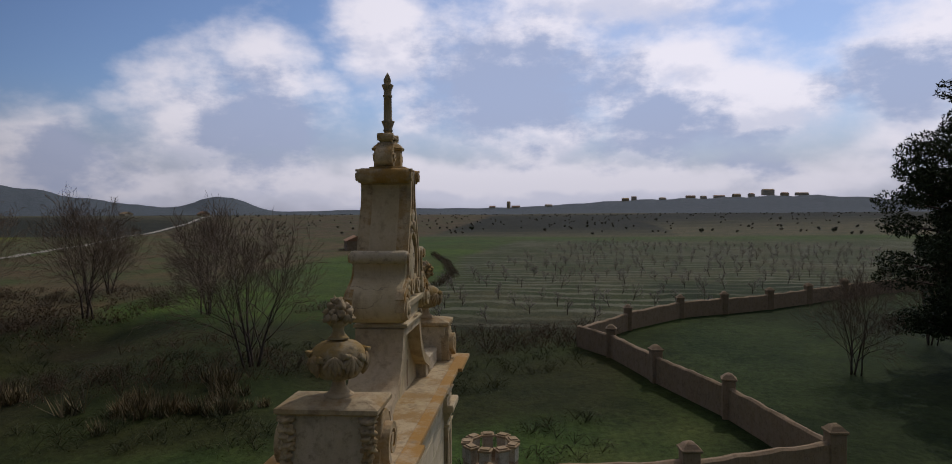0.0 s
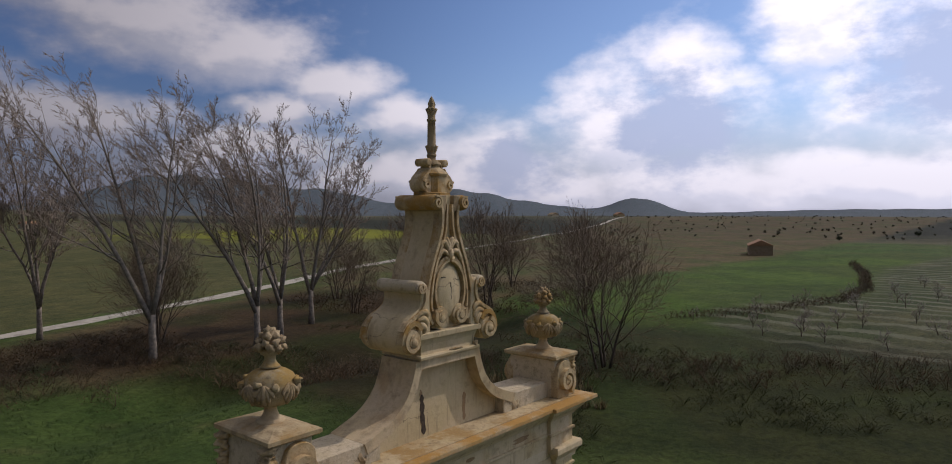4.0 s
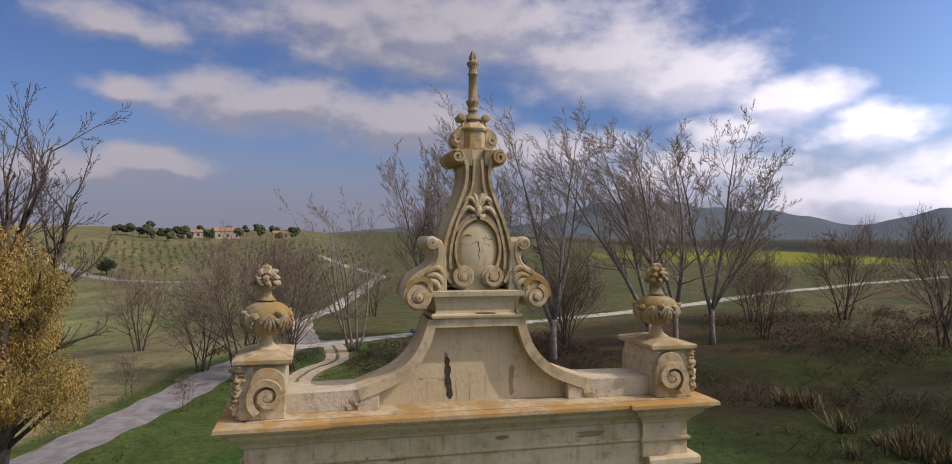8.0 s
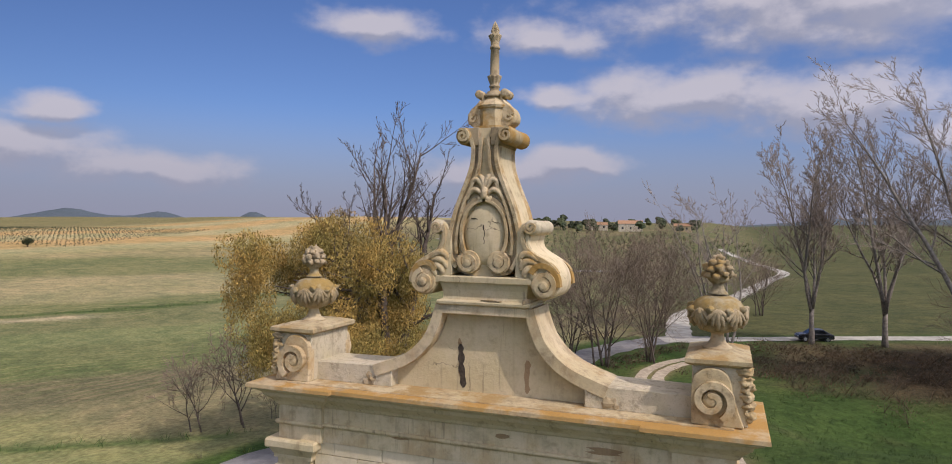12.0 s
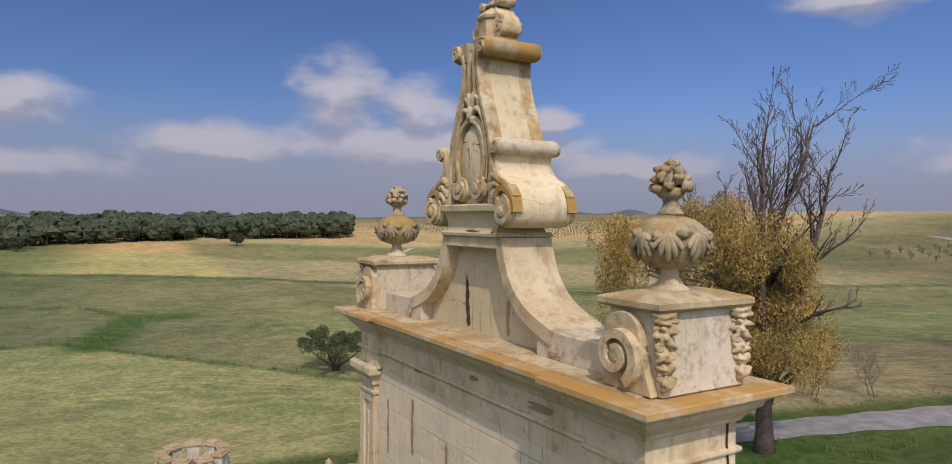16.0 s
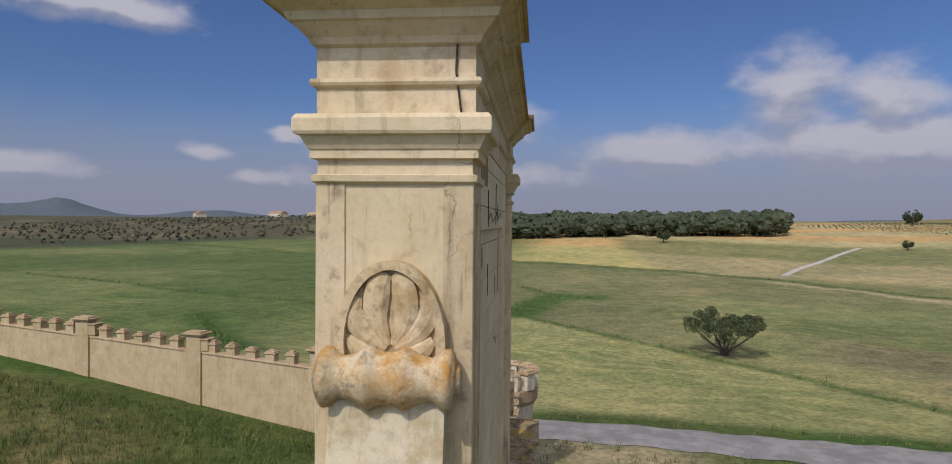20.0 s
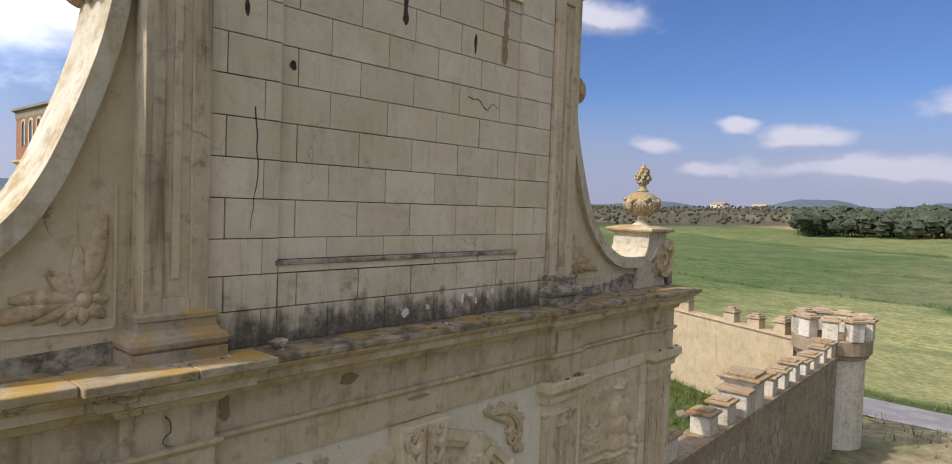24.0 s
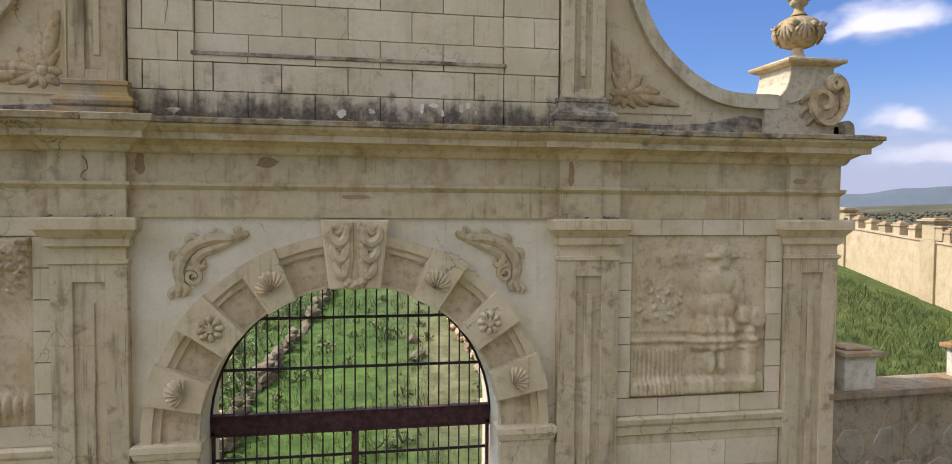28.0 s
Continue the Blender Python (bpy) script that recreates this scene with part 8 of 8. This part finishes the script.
LANE_Y = lambda x: float(np.interp(x, [q[0] for q in LANE], [q[1] for q in LANE]))  # noqa: E731
rd = lambda x, y: float(near_line(np.array([x]), np.array([y]), ROAD)[0])  # noqa: E731
def mounds(name, spots, mat, label, size, count, leaf, seed):
    """Low tangled bushes: thin bent canes with small leaves, laid over the ground."""
    r = random.Random(seed)
    heap = Heap()
    for x, y, k in spots:
        g = ground_z(x, y)
        leaf_cloud(r, heap, (x, y, g + 0.25 * size[1] * k), (size[0] * k, size[0] * k, size[1] * k), count, leaf)
        for _ in range(5):
            a, b = r.uniform(0, 6.283), r.uniform(0.5, 1.1) * size[0] * k
            v, f = sweep_tube([(x, y, g), (x + 0.5 * b * math.cos(a), y + 0.5 * b * math.sin(a), g + size[1] * k * r.uniform(0.9, 1.5)), (x + b * math.cos(a), y + b * math.sin(a), g + size[1] * k * r.uniform(0.7, 1.6))], [0.02, 0.015, 0.008], 3)
            heap.add(v, f)
    return tagged(new(name, heap.mesh(mat)), label, "undergrowth", kind="stuff")


SCRUB_LINE = [(60, -2), (57, 4), (49, 17), (47, 25), (41, 33), (33, 47), (24, 52), (12, 58)]
sd = lambda x, y: float(near_line(np.array([x]), np.array([y]), SCRUB_LINE)[0])  # noqa: E731
mounds("bramble_scrub", scatter(2400, 8, 68, -10, 66, 1, lambda x, y: sd(x, y) + 4 * math.sin(x * 0.4 + y * 0.23) < 8 and not (x < 24 and y < 53 + 3 * math.sin(x * 0.7))), SCRUB_LEAF, "dark brown bramble scrub along the ditch", (1.5, 0.75), 110, (0.17, 0.05), 1)
mounds("rough_bushes", scatter(1700, 8, 56, -12, 60, 11, lambda x, y: math.sin(x * 0.3 + 1.5 * math.sin(y * 0.21)) > 0.1 and not (x > 24 and y < -6) and not (x < 27 and 12 < y < 54)), DITCH_LEAF, "dark green rough grass and low bushes", (1.1, 0.45), 80, (0.19, 0.035), 12)
mounds("stream_bushes", scatter(300, 52, 92, 48, 84, 13, lambda x, y: y < LANE_Y(x) - 5), SCRUB_LEAF, "brown bushes between bare trees", (1.6, 0.9), 50, (0.32, 0.12), 14)
MEADOW_HEDGE = [(73, 28), (78, 24), (85, 19), (100, 14), (118, 14), (158, 21), (190, 29)]
mounds("meadow_hedge", [(x + 0.6 * math.sin(i * 3.1), y, 0.8 + 0.4 * math.sin(i * 1.7) ** 2) for i, (x, y) in enumerate(dense(MEADOW_HEDGE, 0.9))], SCRUB_LEAF, "dark hedge bank curving across the meadow", (1.3, 0.8), 60, (0.3, 0.1), 33)
clumps("straw_tussocks", scatter(120, 26, 44, 14, 38, 2, lambda x, y: math.sin(x * 0.4) + math.sin(y * 0.33) > 0.1), STRAW_LEAF, "pale straw grass tussocks", 70, 1.5, 2, 0.55)
mounds("stream_scrub", scatter(420, -14, 30, 60, 80, 6, lambda x, y: rd(x, y) > 4 and float(near_line(np.array([x]), np.array([y]), TRACK)[0]) > 2.5), SCRUB_LEAF, "brown undergrowth between bare trunks", (1.2, 0.6), 44, (0.3, 0.1), 6)
clumps("yard_grass", scatter(8000, -22, -4, -26, -1.5, 3), GRASS_LEAF, "rank green grass and weeds in the yard", 8, 0.36, 3)
clumps("path_grass", scatter(4200, -7, 7, -34, -2.0, 4, lambda x, y: abs(x + 2.6) > 0.7), GRASS_LEAF, "weeds and grass on the overgrown path", 8, 0.3, 4)
clumps("lawn_grass", scatter(5200, 2, 26, 14, 55, 15, lambda x, y: rd(x, y) > 4 and math.sin(x * 0.9 + 2 * math.sin(y * 0.3)) + math.sin(y * 0.7) > -0.9), LAWN_LEAF, "short green grass with rank tufts behind the gate", 7, 0.34, 15, 0.8)
clumps("verge_grass", scatter(1500, -27, 2, -2, 60, 5, lambda x, y: 2.6 < rd(x, y) < 6.5), GRASS_LEAF, "grass along the road verges", 9, 0.5, 5)
clumps("field_edge_weeds", scatter(500, -38, -28, -30, 40, 9, lambda x, y: 2.5 < rd(x, y) < 4.5), STRAW_LEAF, "dry weeds along the field edge", 10, 0.5, 9)


bank = [(x + w, y + w, k) for line, step in ((HEDGE, 0.5), (BALK, 0.7), (CURL, 0.6), (HOLLOW, 0.25), (DELL, 0.25)) for i, (x, y) in enumerate(dense(line, step)) if -200 < x < -30 and -120 < y < 100 for w, k in ((1.4 * math.sin(i * 5.1), 0.7 + 0.5 * math.sin(i * 2.3) ** 2),)]
clumps("bank_weeds", bank, leaf_material("bank_weeds", (0.075, 0.12, 0.03)), "rank green weeds on the banks between fields", 7, 0.7, 31, 0.6)

# rows of vines on the ochre slope
def vineyard(seed):
    r = random.Random(seed)
    heap = Heap()
    for i in range(34):
        for j in range(46):
            x, y = -216 - 3.4 * i * 0.93 - 2.9 * j * 0.36 + r.uniform(-0.3, 0.3), 122 - 3.4 * i * 0.36 + 2.9 * j * 0.93 + 40 + r.uniform(-0.3, 0.3)
            if r.random() < 0.07 or x > -196:
                continue
            leaf_cloud(r, heap, (x, y, ground_z(x, y) + 0.45), (0.45, 0.45, 0.4), 7, (0.5, 0.28))
    return tagged(new("vineyard", heap.mesh(WOOD_LEAF)), "rows of low dark vines on an ochre slope", "vineyard", kind="stuff")


vineyard(3)
WEED_LEAF = leaf_material("flowering_weeds", (0.14, 0.17, 0.075))
mounds("path_weeds", scatter(240, 2.0, 7, -24, -3, 21, lambda x, y: x > 2.6 + 0.09 * (y + 7.8)) + scatter(90, -6.5, -3.2, -20, -3, 22) + scatter(46, -2.5, 2.0, -24, -3, 23, None, 0.3, 0.6), WEED_LEAF, "flowering weeds and low bushes beside the path", (0.55, 0.4), 42, (0.13, 0.055), 24)


def grove(seed):
    """Rows of small olive trees on the northern rise."""
    r = random.Random(seed)
    heap = Heap()
    for i in range(20):
        for j in range(15):
            x, y = -118 + 6.4 * i + 1.6 * j + r.uniform(-0.6, 0.6), 226 + 7.0 * j + 0.5 * i + r.uniform(-0.6, 0.6)
            if r.random() < 0.1:
                continue
            v, f = sweep_tube([(x, y, ground_z(x, y) - 0.2), (x, y, ground_z(x, y) + 1.2)], [0.14, 0.1], 4)
            heap.add(v, f)
            for _ in range(3):
                leaf_cloud(r, heap, (x + r.uniform(-0.5, 0.5), y + r.uniform(-0.5, 0.5), ground_z(x, y) + r.uniform(1.1, 1.9)), (0.8, 0.8, 0.7), 14, (0.5, 0.26))
    return tagged(new("olive_grove", heap.mesh(OLIVE_LEAF)), "rows of small grey-green olive trees on a rise", "grove", kind="stuff")


grove(9)

# ---------------------------------------------------------------- buildings
ROOF_TILE = stone("clay_roof", (0.36, 0.22, 0.14), (0.2, 0.13, 0.09), grime=0.5, grey=0.3)
PALE_ROOF = plain("pale_roof_sheet", (0.62, 0.64, 0.66), 0.15, 1.0, 0.7)
OLD_BRICK = stone("old_brickwork", (0.34, 0.17, 0.095), (0.2, 0.11, 0.07), grime=0.5, grey=0.25)
WIN_DARK = plain("dark_window", (0.03, 0.03, 0.032), 0.2, 4.0, 0.25, 0.5)


def house(x, y, w, d, h, yaw, label, wall=None, roof=None, rows=1):
    t = thing("farmhouse", label, "house", pose(x, y, ground_z(x, y), 0, 0, yaw), "far houses")
    part("wall", box(-w / 2, w / 2, -d / 2, d / 2, -1, h), wall or WHITEWASH, t)
    gable_roof = moved(prism([(-d / 2 - 0.3, h), (d / 2 + 0.3, h), (0, h + d * 0.25)], -w / 2 - 0.3, w / 2 + 0.3), pose(0, 0, 0, 0, 0, 90))
    part("roof", gable_roof, roof or ROOF_TILE, t)
    for s in (-1, 1):
        for i in range(max(2, int(w / 4))):
            px = -w / 2 + (i + 0.5) * w / max(2, int(w / 4))
            for q in range(rows):
                part("window", box(px - 0.5, px + 0.5, s * d / 2 - 0.05, s * d / 2 + 0.03, 1.0 + 3 * q, 2.3 + 3 * q), WIN_DARK, t)
    return t


house(-48, 372, 13, 8, 4.0, 10, "pale farmhouse among trees on the hill", rows=1)
house(-66, 376, 9, 6, 3, 15, "white farm building on the hill")
house(-20, 372, 9, 6, 3, 0, "pale stone farm building on the hill", PLASTER)
house(222, 62, 14, 7, 3.2, 20, "roofless-looking stone barn beside the orchard", RUBBLE)
house(150, 520, 11, 7, 3.2, 5, "white farmhouse far out on the plain")
for i, (a, d, w, h) in enumerate(((-97.4, 2600, 26, 12), (-98.1, 2610, 18, 17), (-100.4, 2640, 24, 9), (-102.6, 2650, 34, 10), (-103.6, 2630, 20, 13), (-104.8, 2660, 40, 9), (-106.1, 2640, 28, 12), (-107.2, 2620, 22, 15), (-108.4, 2650, 44, 26), (-109.6, 2640, 30, 12), (-110.8, 2660, 46, 10), (-88.2, 2400, 30, 9), (-87.6, 2400, 9, 30), (-86.2, 2420, 22, 8), (-91, 2380, 24, 8), (-62.5, 1100, 12, 7), (-57, 1150, 14, 7), (112, 1100, 34, 9), (109, 1150, 24, 8), (118, 1000, 14, 7))):
    house(-d * math.sin(radians(a)), d * math.cos(radians(a)), w, 14, 0.72 * h, -a + (i * 17) % 40 - 20, "distant pale village building", PLASTER if i % 3 == 0 else None, None if i % 2 else TILECAP, rows=1)

# the manor house south of the yard
PAL = pose(-14.6, -57.0, ground_z(-14.6, -57.0) - 2.7)
manor = thing("manor_house", "large cream manor house with a brick arched top storey", "house", PAL)
W, D, H1, H2 = 26.0, 20.0, 9.0, 14.2
part("wall", box(-W, 0, -D, 0, -1, H1), STUCCO, manor)
part("cornice", moulding([(-W, -D), (0, -D), (0, 0), (-W, 0)], [(0, H1 - 0.3), (0.3, H1 - 0.05), (0.35, H1 + 0.15), (0.1, H1 + 0.2)]), STUCCO, manor)
part("top_storey", box(-W, 0, -D, 0, H1 + 0.15, H2), OLD_BRICK, manor, "brick top storey with arches")
part("eave_moulding", moulding([(-W, -D), (0, -D), (0, 0), (-W, 0)], [(0.02, H2 - 0.9), (0.08, H2 - 0.7), (0.12, H2 - 0.1), (0.4, H2), (0.4, H2 + 0.15), (0.0, H2 + 0.2)]), WALLSTONE, manor)
part("roof", moulding([(-W, -D), (0, -D), (0, 0), (-W, 0)], [(0.35, H2 + 0.2), (-3.5, H2 + 0.9), (-7.0, H2 + 1.3)]), PALE_ROOF, manor)


def opening(cx, z0, w, h, face, k=10, rim=0.18, glass=True):
    pts = [(cx - w / 2, z0)] + [(cx - w / 2 * math.cos(math.pi * i / k), z0 + h - w / 2 + w / 2 * math.sin(math.pi * i / k)) for i in range(k + 1)] + [(cx + w / 2, z0)]
    m = Matrix() if face == "north" else pose(0, 0, 0, 0, 0, -90)
    win = part("window", moved(prism(pts, -0.1, 0.04), m), WIN_DARK, manor, "dark arched window")
    arch = [(cx - (w / 2 + rim / 2) * math.cos(math.pi * i / k), z0 + h - w / 2 + (w / 2 + rim / 2) * math.sin(math.pi * i / k)) for i in range(k + 1)]
    part("surround", moved(strip([(cx - w / 2 - rim / 2, z0)] + arch + [(cx + w / 2 + rim / 2, z0)], rim, -0.1, 0.12), m), STUCCO, win)


for i in range(11):
    opening(-1.7 - 2.25 * i, 11.2, 1.35, 1.75, "north")
    part("pier", box(-0.75 - 2.25 * i, -0.4 - 2.25 * i, -0.1, 0.1, H1 + 0.2, H2 - 0.8), STUCCO, manor)
for i in range(7):
    opening(1.5 + 2.6 * i, 10.6, 1.1, 2.5, "east")
    opening(1.5 + 2.6 * i, 5.2, 1.1, 2.6, "east")
    opening(1.5 + 2.6 * i, 0.8, 1.2, 2.6, "east")
for i in range(6):
    opening(-2.6 - 4.2 * i, 4.6, 1.5, 2.9, "north")
    opening(-2.6 - 4.2 * i, 0.4, 1.5, 2.9, "north")
    part("balcony", box(-3.7 - 4.2 * i, -1.5 - 4.2 * i, 0.0, 0.7, 4.35, 4.5), STUCCO, manor)
part("string_course", moulding([(-W, -D), (0, -D), (0, 0), (-W, 0)], [(0, 3.9), (0.12, 4.0), (0.12, 4.2), (0, 4.25)]), STUCCO, manor)

# parked car by the lane
CAR_PAINT = plain("black_car_paint", (0.012, 0.013, 0.015), 0.1, 2.0, 0.25, 0.6, bump=0.0)
GLASS = plain("car_glass", (0.02, 0.025, 0.03), 0.1, 2.0, 0.08, 0.6, bump=0.0)
TYRE = plain("tyre_rubber", (0.02, 0.02, 0.02), 0.2, 20.0, 0.9)
CHROME = plain("wheel_metal", (0.5, 0.5, 0.5), 0.1, 9.0, 0.35, 0.5, metal=0.8)
car = thing("parked_car", "black hatchback parked beside the gravel lane", "car", pose(13.2, 85.2, ground_z(13.2, 85.2) + 0.02, 0, 0, 14))
side = [(-2.1, 0.3), (-2.15, 0.6), (-2.05, 0.85), (-1.1, 0.98), (1.75, 1.0), (2.1, 0.85), (2.15, 0.4), (2.05, 0.3)]
part("body", prism(side, -0.85, 0.85, 0.08), CAR_PAINT, car)
part("cabin", prism([(-1.2, 0.95), (-0.5, 1.42), (0.9, 1.46), (1.7, 0.98)], -0.72, 0.72, 0.06), GLASS, car, "dark tinted windows")
part("roof", prism([(-0.5, 1.42), (0.9, 1.46), (0.85, 1.5), (-0.45, 1.47)], -0.68, 0.68, 0.02), CAR_PAINT, car)
for x in (-1.35, 1.3):
    for s in (-1, 1):
        w = part("wheel", moved(lathe([(0.2, -0.1), (0.32, -0.1), (0.33, 0), (0.32, 0.1), (0.2, 0.1)], 18), pose(x, s * 0.8, 0.31, 90, 0, 0)), TYRE, car)
        part("rim", moved(lathe([(0.19, -0.11), (0.2, 0.11)], 14), pose(x, s * 0.8, 0.31, 90, 0, 0)), CHROME, w)
for s in (-1, 1):
    part("headlight", box(-2.14, -2.0, s * 0.55 - 0.15, s * 0.55 + 0.15, 0.62, 0.76, 0.02), CHROME, car)
